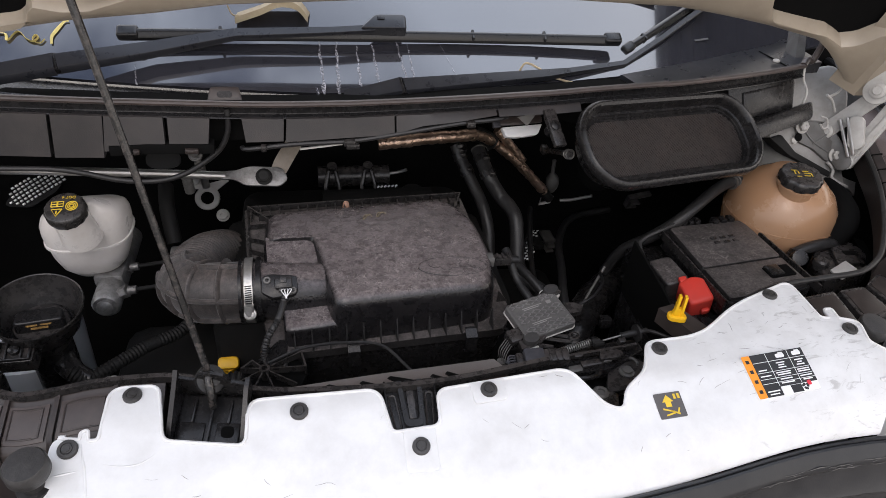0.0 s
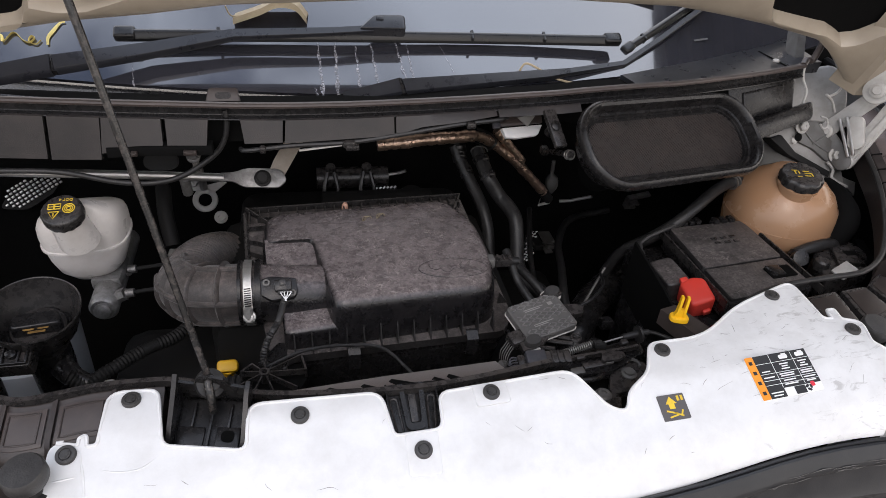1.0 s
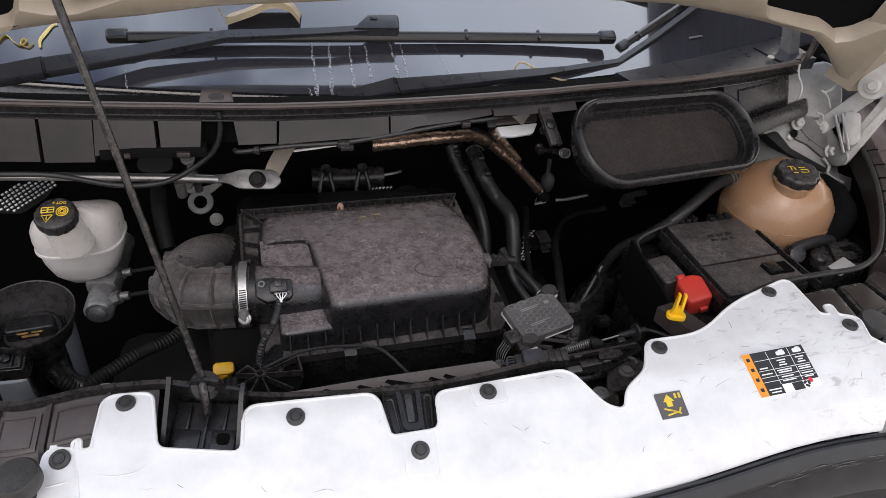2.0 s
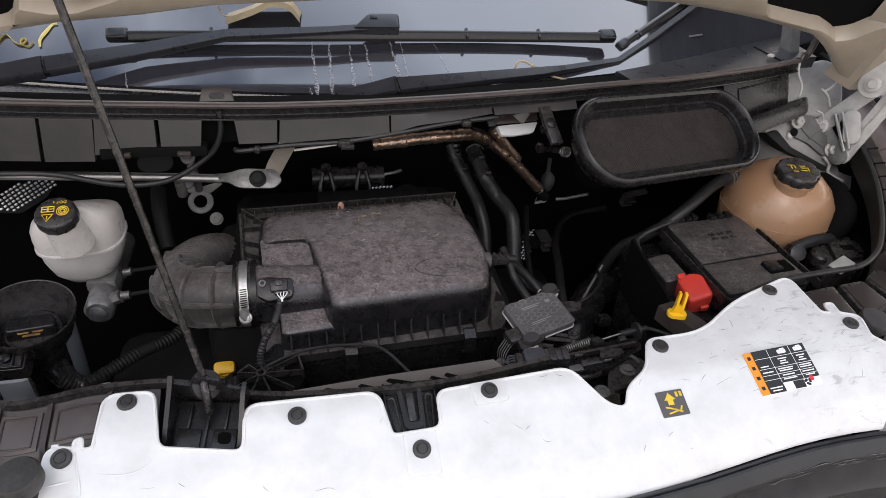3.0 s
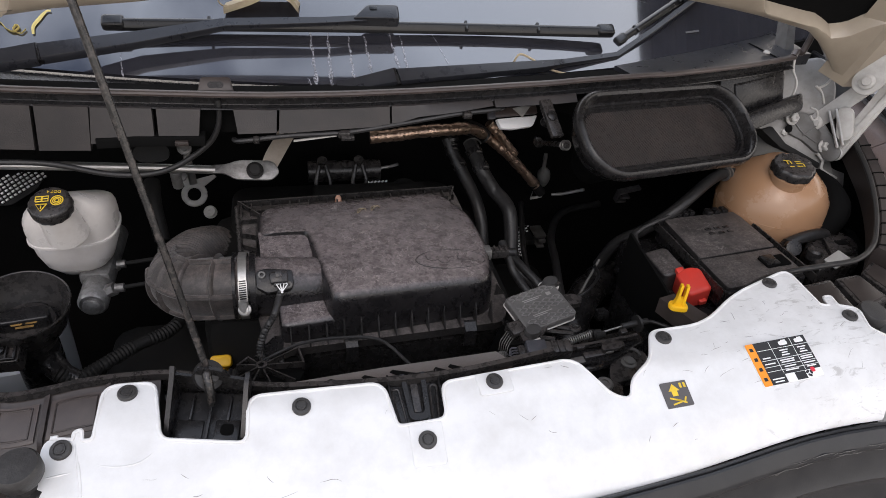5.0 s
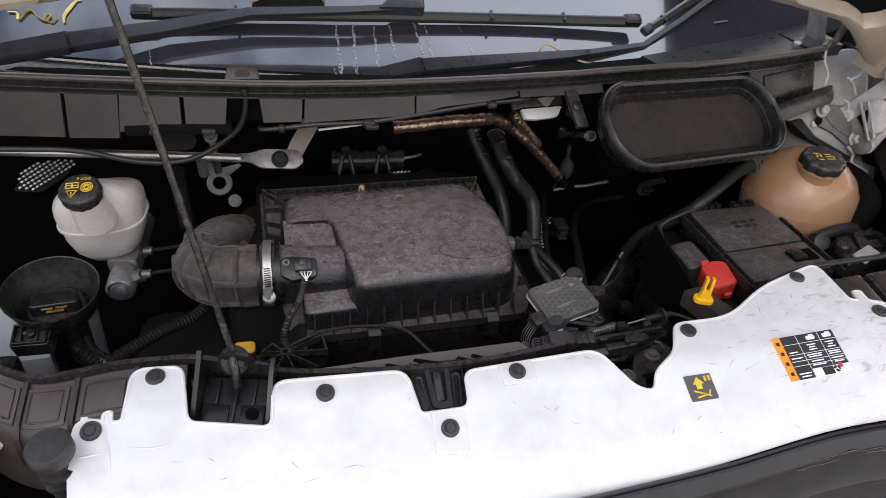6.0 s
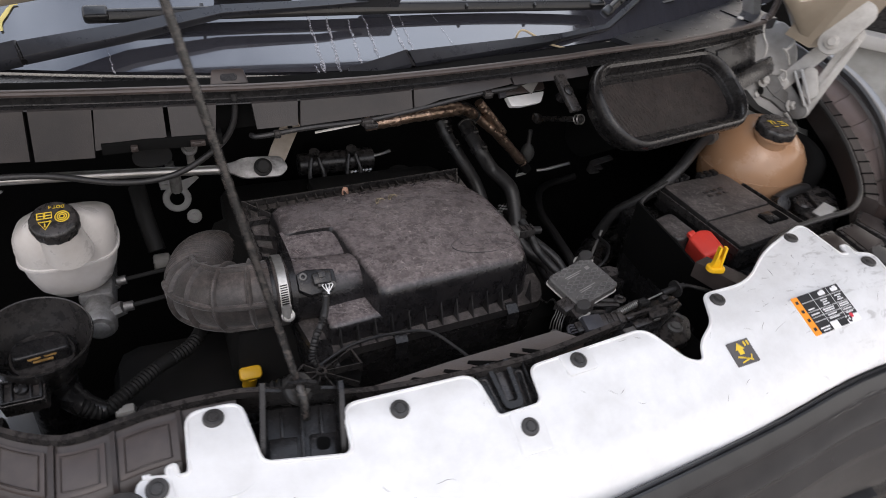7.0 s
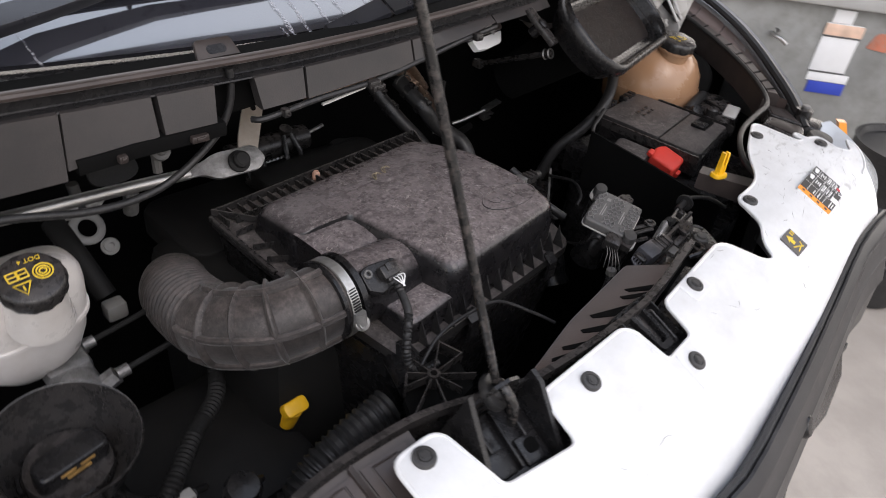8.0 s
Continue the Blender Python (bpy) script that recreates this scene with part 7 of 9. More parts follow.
# ---- right-hand side: hoses, module, battery, coolant tank, snorkel ----
for pts, r, lab, bands in (([(0.205, 0.585, 1.04), (0.214, 0.570, 1.018), (0.2292, 0.5431, 0.9893), (0.240, 0.520, 0.970), (0.2472, 0.4948, 0.9526), (0.252, 0.470, 0.925), (0.252, 0.445, 0.88), (0.250, 0.42, 0.82)], 0.0108, "black rubber coolant hose with a clamp", (0.10, 0.20)),
                           ([(0.240, 0.560, 1.045), (0.2455, 0.535, 1.030), (0.2535, 0.5101, 1.0121), (0.2640, 0.503, 0.995), (0.2757, 0.4939, 0.9795), (0.2875, 0.472, 0.9705), (0.2935, 0.450, 0.9590), (0.2935, 0.4277, 0.9304), (0.292, 0.405, 0.900), (0.302, 0.375, 0.880), (0.325, 0.350, 0.872), (0.335, 0.325, 0.84)], 0.0125, "thick black rubber coolant hose bent twice", (0.06, 0.15)),
                           ([(0.2300, 0.305, 1.000), (0.2341, 0.2836, 0.990), (0.2390, 0.2720, 0.9760), (0.2435, 0.2620, 0.9680), (0.2516, 0.2401, 0.9600), (0.262, 0.222, 0.950)], 0.0062, "short black rubber hose", ()),
                           ([(0.262, 0.330, 0.950), (0.275, 0.305, 0.945), (0.2903, 0.2787, 0.934), (0.300, 0.255, 0.915)], 0.0072, "short black rubber hose", ())):
    h = thing("coolant_hose", pts[0], lab, "hose", group="coolant hoses")
    run = spline(pts, 8)
    bm = bmesh.new()
    tube(bm, run, r, 16)
    part("hose_wall", bm, RUBBER, h)
    for s in bands:
        i = int(s * len(run))
        bm = bmesh.new()
        tube(bm, [run[i], run[i + 3]], r + 0.0022, 18)
        band = part("clamp_band", bm, BLACK_CLEAN, h)
        bm = bmesh.new()
        box(bm, Vector(run[i + 1]) + Vector((0.4 * r, -r, 0.4 * r)), (0.010, 0.006, 0.008), 0.0015)
        part("clamp_ear", bm, BLACK, band)
    if r > 0.012:
        bm = bmesh.new()
        tube(bm, [Vector(run[2]) + 0.0165 * Vector((math.cos(a), -0.35, 0.9 * math.sin(a))) for a in np.linspace(0.25, 2.9, 14)], 0.0009, 6)
        part("wire_spring", bm, GREY_METAL, h, "thin steel spring clip")
# stack of union nuts behind the first hose
union = thing("pipe_union", (0.212, 0.585, 1.045), "black ribbed pipe union under the foil sleeve", "pipe fitting")
for i in range(4):
    bm = bmesh.new()
    lathe(bm, [(0.0115, 0), (0.0125, 0.001), (0.0125, 0.006), (0.0115, 0.007), (0.0085, 0.0072)], axes((0.208 + 0.002 * i, 0.590 - 0.003 * i, 1.062 - 0.0095 * i), (1, 0, 0), n=(0.1, -0.3, -0.95)), 16)
    part("rib", bm, BLACK_CLEAN, union)
conn = thing("wiring_connector", (0.205, 0.262, 1.005), "grey wiring connector beside the filter", "connector")
bm = bmesh.new()
box(bm, (0.212, 0.262, 1.012), (0.026, 0.014, 0.013), 0.002)
for x in (0.204, 0.212, 0.220):
    box(bm, (x, 0.2615, 1.0195), (0.003, 0.013, 0.003), 0.0005)
part("shell", bm, BLACK, conn)
bm = bmesh.new()
box(bm, (0.193, 0.262, 1.013), (0.011, 0.017, 0.016), 0.002)
part("clip", bm, GREY_METAL, conn)
bm = bmesh.new()
tube(bm, [(0.224, 0.262, 1.012), (0.236, 0.263, 1.010)], 0.0058, 12)
part("grommet", bm, RUBBER, conn)
bulb = thing("line_filter", (0.42, 0.62, 0.90), "grey flat hanging valve and pipe", "valve")
bm = bmesh.new()
tube(bm, spline([(0.418, 0.620, 0.985), (0.420, 0.622, 0.955), (0.4255, 0.630, 0.936), (0.430, 0.632, 0.905)], 6), lambda s: 0.004 + 0.010 * max(0, math.sin(math.pi * min(1, max(0, s - 0.4) / 0.6))), 10)
part("body", bm, GREY_METAL, bulb)
bm = bmesh.new()
tube(bm, [(0.440, 0.605, 0.900), (0.4574, 0.595, 0.9065), (0.4898, 0.5691, 0.9300)], 0.0034, 8)
part("pipe", bm, STEEL, bulb)
hook = thing("small_bracket", (0.668, 0.70, 0.828), "small pale bent metal bracket on the bulkhead", "bracket")
for p, q in (((0.640, 0.690, 0.846), (0.690, 0.690, 0.856)), ((0.640, 0.690, 0.846), (0.636, 0.690, 0.826)), ((0.636, 0.690, 0.826), (0.660, 0.690, 0.826)), ((0.646, 0.690, 0.836), (0.668, 0.690, 0.834))):
    bm = bmesh.new()
    strip(bm, [p, q], (0, 0.016, 0.002), (0.002, 0, 0.004))
    part("strap", bm, ALU, hook)
tag_b = thing("bulkhead_clip", (0.463, 0.690, 0.735), "dull brass clip and stud on the bulkhead", "clip")
for dx, dz, w, hgt in ((0.0, 0.018, 0.026, 0.007), (0.006, 0.004, 0.016, 0.010), (0.004, -0.010, 0.018, 0.005), (-0.022, 0.004, 0.020, 0.014)):
    bm = bmesh.new()
    box(bm, (0.463 + dx, 0.686, 0.738 + dz), (w, 0.044, hgt), 0.0015)
    part("leaf", bm, DARK if dx < -0.01 else GREY_METAL, tag_b)
# wiring loom behind the coolant hoses
loom = thing("wiring_loom", (0.30, 0.40, 0.80), "black taped wiring loom deep between filter and battery", "wiring loom")
for pts, r in (([(0.335, 0.27, 0.900), (0.352, 0.33, 0.895), (0.385, 0.42, 0.870), (0.43, 0.55, 0.84), (0.50, 0.66, 0.82), (0.60, 0.69, 0.82)], 0.0075), ([(0.300, 0.30, 0.87), (0.330, 0.40, 0.85), (0.36, 0.52, 0.84), (0.40, 0.66, 0.85)], 0.0055), ([(0.345, 0.25, 0.925), (0.372, 0.262, 0.930), (0.405, 0.300, 0.925), (0.43, 0.36, 0.90)], 0.0026)):
    bm = bmesh.new()
    tube(bm, spline(pts, 8), r, 10)
    part("branch", bm, RUBBER, loom)
# wide black duct low between module and battery
duct = thing("air_duct", (0.39, 0.31, 0.80), "wide black air duct low in the bay", "duct")
bm = bmesh.new()
tube(bm, spline([(0.368, 0.270, 0.74), (0.388, 0.315, 0.79), (0.430, 0.372, 0.815), (0.490, 0.416, 0.825), (0.562, 0.434, 0.825), (0.640, 0.446, 0.82)], 8), lambda s: 0.030 + 0.0015 * math.cos(s * 2 * math.pi * 9), 24)
part("duct_wall", bm, BLACK_CLEAN, duct)
bm = bmesh.new()
lathe(bm, [(0.026, -0.03), (0.020, 0.0), (0.010, 0.022), (0.004, 0.026), (0.0001, 0.026)], axes((0.365, 0.215, 0.86), (1, 0, 0), n=(0.1, -0.2, 1)), 20)
part("end_cone", bm, BLACK_CLEAN, duct)
bm = bmesh.new()
box(bm, (0.398, 0.250, 0.885), (0.020, 0.016, 0.018), 0.003)
part("loom_clip", bm, BLACK_CLEAN, duct)

# control module
MODM = axes((0.2315, 0.1355, 1.0135), (0.076, 0.023, 0.004), (-0.0045, 0.058, 0.010)) @ Matrix.Diagonal((1.18, 0.86, 1, 1))
MODULE = material("module_grey", (0.185, 0.180, 0.176), 0.40, metal=0.3, dust=0.3, dust_colour=(0.10, 0.094, 0.090), scale=160)
# darker copy of the module grey: shade between the ribs put into the colour
MODULE_SHADED = material("module_groove_shade", (0.125, 0.121, 0.118), 0.45, metal=0.3, dust=0.3, dust_colour=(0.08, 0.075, 0.072), scale=160)
module = thing("control_module", (0.234, 0.138, 0.98), "grey ribbed control module with two black rubber feet", "control module")
bm = bmesh.new()
slab(bm, rrect(0.066, 0.070, 0.006), -0.012, 0.0, MODM, 0.002, 3)
body = part("housing", bm, MODULE_SHADED, module)
bm = bmesh.new()
for row, y in enumerate((-0.0315, -0.0275, -0.0235, -0.0195, -0.0075, -0.0035, 0.0005, 0.0045, 0.0085, 0.0235, 0.0275, 0.0315)):
    for i in range(9):
        s = 1 if (row + i) % 2 else -1
        box(bm, (-0.0265 + 0.0066 * i, y, 0.0005), (0.0060, 0.0016, 0.0013), 0, MODM @ Matrix.Translation((-0.0265 + 0.0066 * i, y, 0)) @ Matrix.Rotation(radians(s * 35), 4, "Z") @ Matrix.Translation((0.0265 - 0.0066 * i, -y, 0)))
part("ribbing", bm, MODULE, body)
bm = bmesh.new()
rim = [MODM @ Vector((p[0], p[1], -0.0112)) for p in rrect(0.0665, 0.0705, 0.006)]
tube(bm, [*rim, rim[0]], 0.0011, 6)
part("base_rim", bm, HINGE_METAL, body, "bright worn metal rim")
bm = bmesh.new()
for x, y, w, h in ((-0.004, 0.0175, 0.026, 0.0016), (-0.006, 0.0145, 0.020, 0.0016), (-0.004, -0.0125, 0.026, 0.0016), (-0.008, -0.0155, 0.018, 0.0016)):
    flat(bm, MODM, x, y, w, h, 0.0006)
flat(bm, MODM, 0.018, 0.0165, 0.006, 0.006, 0.0006)
part("printed_bar", bm, BODY_GREY, body)
for x, y in ((0.031, 0.036), (-0.029, -0.036)):
    bm = bmesh.new()
    lathe(bm, [(0.0098, -0.012), (0.0098, 0.001), (0.0088, 0.0035), (0.0001, 0.004)], MODM @ Matrix.Translation((x, y, 0)), 28)
    foot_ob = part("rubber_foot", bm, PIN, module)
    bm = bmesh.new()
    slab(bm, rrect(0.024, 0.024, 0.008), -0.0115, -0.0075, MODM @ Matrix.Translation((x, y, 0)), 0.001)
    part("foot_plate", bm, HINGE_METAL, foot_ob)
    bm = bmesh.new()
    lathe(bm, [(0.009, -0.05), (0.009, -0.012)], MODM @ Matrix.Translation((x, y, 0)), 16)
    part("foot_pin", bm, BLACK, foot_ob)
bm = bmesh.new()
slab(bm, [(0.0, 0.030), (0.03, 0.046), (0.042, 0.046), (0.044, 0.030), (0.03, 0.026)][::-1], -0.012, -0.004, MODM)
part("mounting_ear", bm, BLACK, module)
bm = bmesh.new()
slab(bm, [(-0.044, -0.044), (-0.02, -0.046), (0.0, -0.030), (-0.03, -0.026), (-0.042, -0.03)], -0.012, -0.004, MODM)
part("mounting_ear", bm, BLACK, module)
bm = bmesh.new()
slab(bm, [(0.033, -0.012), (0.050, -0.016), (0.056, -0.006), (0.050, 0.004), (0.033, 0.012)], -0.014, -0.006, MODM)
part("mounting_ear", bm, BLACK, module)
bm = bmesh.new()
box(bm, (-0.040, -0.018, -0.010), (0.020, 0.024, 0.016), 0.003, MODM)
part("plug", bm, BLACK, module)
for i in range(5):
    bm = bmesh.new()
    s = MODM @ Vector((-0.048, -0.028 + 0.004 * i, -0.010))
    tube(bm, spline([s, s + Vector((-0.008, -0.008, -0.004)), s + Vector((-0.012, -0.014 + 0.001 * i, -0.010)), s + Vector((-0.012, -0.018 + 0.002 * i, -0.024))], 5), 0.00055, 6)
    part("wire", bm, ALU if i % 2 else GREY_METAL, module)

end = MODM @ Vector((-0.048, -0.020, -0.010)) + Vector((-0.012, -0.014, -0.022))
bm = bmesh.new()
tube(bm, spline([end, end + Vector((0, -0.001, -0.02)), end + Vector((0.004, 0.006, -0.06)), end + Vector((0.01, 0.02, -0.12))], 14), lambda s: 0.0052 + 0.0007 * math.cos(s * 2 * math.pi * 26), 10)
part("conduit", bm, RUBBER, module)
bm = bmesh.new()
tube(bm, [end + Vector((0, 0, 0.001)), end + Vector((0, -0.0004, -0.006))], 0.0064, 12)
part("tape_band", bm, GREY_METAL, module)
bm = bmesh.new()
tube(bm, spline([MODM @ Vector((-0.050, -0.014, -0.010)), (0.186, 0.130, 0.996), (0.188, 0.146, 0.978), (0.194, 0.164, 0.966), (0.200, 0.178, 0.958)], 6), 0.0014, 8)
part("lead", bm, BLACK_CLEAN, module)

# bonnet latch mechanism with spring and pull cable
latch_m = thing("latch_mechanism", (0.24, 0.05, 0.98), "black bonnet latch mechanism with coil spring and cable", "latch")
PG = axes((0.212, 0.066, 1.000), (0.050, -0.002, 0.002), n=(0, -0.25, 0.97))
bm = bmesh.new()
box(bm, (-0.010, 0.0, 0.0), (0.026, 0.022, 0.022), 0.0025, PG)
part("plug", bm, PLUG_GREY, latch_m)
bm = bmesh.new()
box(bm, (0.018, 0.0, 0.001), (0.034, 0.018, 0.018), 0.002, PG)
for x in (0.010, 0.018, 0.026):
    box(bm, (x, 0.0, 0.010), (0.0025, 0.017, 0.003), 0.0006, PG)
part("plug_socket", bm, BLACK, latch_m)
bm = bmesh.new()
box(bm, (-0.028, 0.0, -0.001), (0.010, 0.015, 0.014), 0.002, PG)
part("plug_boot", bm, BLACK, latch_m)
for i in range(4):
    bm = bmesh.new()
    s = PG @ Vector((-0.032, -0.005 + 0.0035 * i, 0.002))
    tube(bm, spline([s, s + Vector((-0.010, -0.002, 0.001)), (0.166, 0.056, 0.996)], 4), 0.0011, 6)
    part("wire", bm, PLUG_GREY, latch_m)
bm = bmesh.new()
tube(bm, spline([(0.170, 0.058, 1.003), (0.166, 0.053, 0.995), (0.163, 0.046, 0.98), (0.160, 0.045, 0.95)], 12), lambda s: 0.0075 + 0.0011 * math.cos(70 * s), 12)
part("conduit", bm, RUBBER, latch_m)
bm = bmesh.new()
coil = [Vector((0.240, 0.0758, 1.000)).lerp(Vector((0.2847, 0.0867, 1.0015)), t / 150) + 0.0043 * Vector((0, math.cos(t * 0.6), math.sin(t * 0.6))) for t in range(151)]
tube(bm, coil, 0.00095, 6)
part("spring", bm, ALU, latch_m)
bm = bmesh.new()
tube(bm, [(0.230, 0.074, 0.9995), (0.288, 0.0875, 1.0015)], 0.0024, 8)
tube(bm, [(0.287, 0.0868, 1.0015), (0.298, 0.0875, 1.0020)], 0.0048, 10)
box(bm, (0.2958, 0.0832, 1.0015), (0.014, 0.006, 0.008), 0.0015)
part("spindle", bm, DARK, latch_m)
bm = bmesh.new()
tube(bm, [(0.298, 0.0868, 1.0020), (0.3310, 0.0930, 1.0040)], 0.0013, 8)
part("inner_cable", bm, STEEL, latch_m)
bm = bmesh.new()
tube(bm, [(0.330, 0.0930, 1.0030), (0.352, 0.0955, 1.0050)], 0.0046, 12)
tube(bm, [(0.352, 0.0955, 1.0050), (0.368, 0.0965, 1.0060)], 0.0040, 12)
lathe(bm, [(0.0115, 0), (0.0115, 0.003), (0.0001, 0.003)], axes((0.352, 0.0945, 1.0045), (0, 0, 1), n=(1, 0.1, 0.06)), 20)
tube(bm, spline([(0.366, 0.0962, 1.006), (0.378, 0.0930, 1.005), (0.40, 0.078, 1.002), (0.42, 0.06, 0.99)], 6), 0.0026, 10)
part("outer_cable", bm, RUBBER, latch_m)
bm = bmesh.new()
slab(bm, [(0.19, 0.045), (0.30, 0.050), (0.36, 0.080), (0.36, 0.10), (0.33, 0.10), (0.20, 0.075)], 0.975, 0.988, None, 0.002)
part("base_plate", bm, BLACK_CLEAN, latch_m)
bm = bmesh.new()
strip(bm, [(0.2461, 0.0705, 0.992), (0.296, 0.0745, 0.993), (0.3475, 0.0800, 0.994)], (0, 0.004, 0), (0, 0, 0.006))
part("guide_rail", bm, BLACK, latch_m)
bm = bmesh.new()
slab(bm, [tuple(p) for p in fillet([(0.288, 0.058, 0.006), (0.318, 0.060, 0.008), (0.325, 0.072, 0.006), (0.296, 0.078, 0.006)])], 0.994, 0.999, None, 0.0008)
part("pawl", bm, BLACK, latch_m)
bm = bmesh.new()
slab(bm, [tuple(p) for p in fillet([(0.285, 0.018, 0.012), (0.330, 0.022, 0.015), (0.358, 0.060, 0.012), (0.345, 0.078, 0.01), (0.300, 0.052, 0.01)])], 0.972, 0.982, None, 0.002, 2)
cover_p = part("cover_plate", bm, BLACK, latch_m)
bm = bmesh.new()
lathe(bm, [(0.010, 0), (0.010, 0.002), (0.0065, 0.003), (0.0065, 0.006), (0.0001, 0.0065)], Matrix.Translation((0.324, 0.048, 0.982)), 18)
part("bolt", bm, GREY_METAL, cover_p)
bm = bmesh.new()
slab(bm, [tuple(p) for p in fillet([(0.252, -0.040, 0.008), (0.275, -0.040, 0.006), (0.292, 0.004, 0.006), (0.268, 0.020, 0.008), (0.248, 0.004, 0.008)])], 0.975, 0.996, None, 0.003)
hook_h = part("hook_housing", bm, BLACK, latch_m)
bm = bmesh.new()
lathe(bm, [(0.010, -0.004), (0.010, 0.002), (0.0075, 0.004), (0.004, 0.004), (0.0035, 0.002), (0.0001, 0.002)], Matrix.Translation((0.268, 0.004, 0.998)), 20)
part("bolt", bm, GREY_METAL, hook_h)
bm = bmesh.new()
tube(bm, spline([(0.235, 0.028, 1.002), (0.250, 0.022, 1.006), (0.268, 0.026, 1.004), (0.280, 0.038, 0.998)], 5), 0.0035, 8)
part("release_lever", bm, BLACK_CLEAN, latch_m)
# near-black filler block: the shade under the latch is in its colour
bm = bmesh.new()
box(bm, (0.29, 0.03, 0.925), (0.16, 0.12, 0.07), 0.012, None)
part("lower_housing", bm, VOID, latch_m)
bm = bmesh.new()
box(bm, (0.205, 0.048, 0.975), (0.07, 0.02, 0.03), 0.004, None)
part("side_bracket", bm, BLACK_CLEAN, latch_m)
for p, q in (((0.205, 0.10, 0.995), (0.235, 0.085, 1.0)), ((0.225, 0.115, 0.99), (0.262, 0.092, 1.0)), ((0.25, 0.115, 0.992), (0.272, 0.098, 1.0))):
    bm = bmesh.new()
    tube(bm, [p, q], 0.0028, 6)
    part("link_rod", bm, BLACK, latch_m)
bm = bmesh.new()
tube(bm, [Vector((0.268, 0.100, 1.002)) + 0.006 * Vector((math.cos(a), math.sin(a), 0)) for a in np.linspace(0, 2 * math.pi, 17)], 0.002, 6)
part("eye", bm, BLACK, latch_m)

for x, y, z, w, d, hgt, mat, nm in ((0.285, 0.0615, 0.990, 0.040, 0.009, 0.006, BLACK, "slide_bar"), (0.300, 0.0610, 0.9935, 0.012, 0.006, 0.005, GREY_METAL, "slide_clip"), (0.2570, 0.0560, 0.986, 0.018, 0.010, 0.007, GREY_METAL, "catch_tooth"),
                                    (0.2640, 0.0700, 0.9960, 0.012, 0.006, 0.006, BLACK, "rail_clip"), (0.3120, 0.0700, 0.992, 0.030, 0.006, 0.004, BLACK, "slide_bar"), (0.3300, 0.0870, 0.9985, 0.010, 0.008, 0.010, BLACK, "cable_stop"), (0.2330, 0.0650, 0.9955, 0.010, 0.010, 0.008, PLUG_GREY, "plug_key")):
    bm = bmesh.new()
    box(bm, (0, 0, 0), (w, d, hgt), 0.0014, axes((x, y, z), (1, 0.10, 0.02), n=(0, -0.2, 0.98)))
    part(nm, bm, mat, latch_m)
bm = bmesh.new()
tube(bm, [Vector((0.2317, 0.0738, 1.0005)) + 0.0052 * Vector((math.cos(a), math.sin(a), 0.1)) for a in np.linspace(0, 2 * math.pi, 17)], 0.0014, 6)
part("spring_eye", bm, ALU, latch_m)
bm = bmesh.new()
tube(bm, [Vector((0.3346, 0.0604, 0.986)) + 0.0085 * Vector((math.cos(a), math.sin(a), 0.0)) for a in np.linspace(-0.6, 2.6, 13)], 0.0020, 6)
part("wire_hook", bm, GREY_METAL, latch_m)

# long thin rod deep between module and battery
rod = thing("support_rod", (0.39, 0.29, 0.93), "thin dark steel rod slanting into the bay", "rod")
bm = bmesh.new()
tube(bm, [(0.380, 0.316, 0.843), (0.440, 0.367, 0.907)], 0.0024, 8)
part("bar", bm, GREY_METAL, rod)

# ---- battery tray, fuse cover, terminals ----
tray = thing("battery_tray", (0.56, 0.22, 0.80), "black battery tray with rubber rim", "battery tray")
bm = bmesh.new()
pts = fillet([(0.435, 0.075, 0.02), (0.60, 0.08, 0.02), (0.70, 0.15, 0.03), (0.72, 0.36, 0.03), (0.56, 0.39, 0.02), (0.452, 0.33, 0.03)])
bridge(bm, [[Vector((p.x, p.y, 0.78)) for p in pts], [Vector((p.x, p.y, 0.90)) for p in pts]])
part("tub", bm, BLACK_CLEAN, tray)
# rim coloured lighter than the tray: its edge highlight is put into the colour
bm = bmesh.new()
tube(bm, spline([(0.530, 0.340, 1.008), (0.500, 0.330, 1.004), (0.472, 0.322, 0.996), (0.458, 0.305, 0.990), (0.452, 0.234, 0.980), (0.447, 0.148, 0.966), (0.442, 0.085, 0.955)], 8), 0.0030, 10)
part("rim_seal", bm, PIN, tray)
# near-black sheet, coloured as the shade beside the battery
bm = bmesh.new()
strip(bm, [(0.449, 0.31, 0.90), (0.447, 0.20, 0.89), (0.436, 0.07, 0.88)], (0.004, 0, 0), (0, 0, 0.10))
part("side_sheet", bm, VOID, tray)
battery = thing("battery", (0.58, 0.22, 0.90), "black vehicle battery in its tray", "battery")
bm = bmesh.new()
box(bm, (0.585, 0.235, 0.925), (0.235, 0.26, 0.05), 0.006)
part("case", bm, BLACK_CLEAN, battery)
FBX = axes((0.598, 0.257, 0.998), (1, 0.09, 0.02), n=(-0.02, -0.01, 1)) @ Matrix.Diagonal((1.08, 1.0, 1, 1))
fuse = thing("fuse_cover", (0.61, 0.27, 0.94), "dusty black fuse box cover over the battery", "fuse box")
bm = bmesh.new()
slab(bm, [tuple(p) for p in fillet([(-0.074, -0.098, 0.01), (0.070, -0.090, 0.01), (0.074, 0.092, 0.01), (-0.066, 0.098, 0.01)])], -0.035, -0.004, FBX, 0.002)
part("skirt", bm, BLACK_CLEAN, fuse)
bm = bmesh.new()
slab(bm, [tuple(p) for p in fillet([(-0.068, -0.020, 0.006), (0.066, -0.018, 0.006), (0.068, 0.088, 0.01), (-0.062, 0.092, 0.01)])], -0.012, 0.0045, FBX, 0.0018, 2)
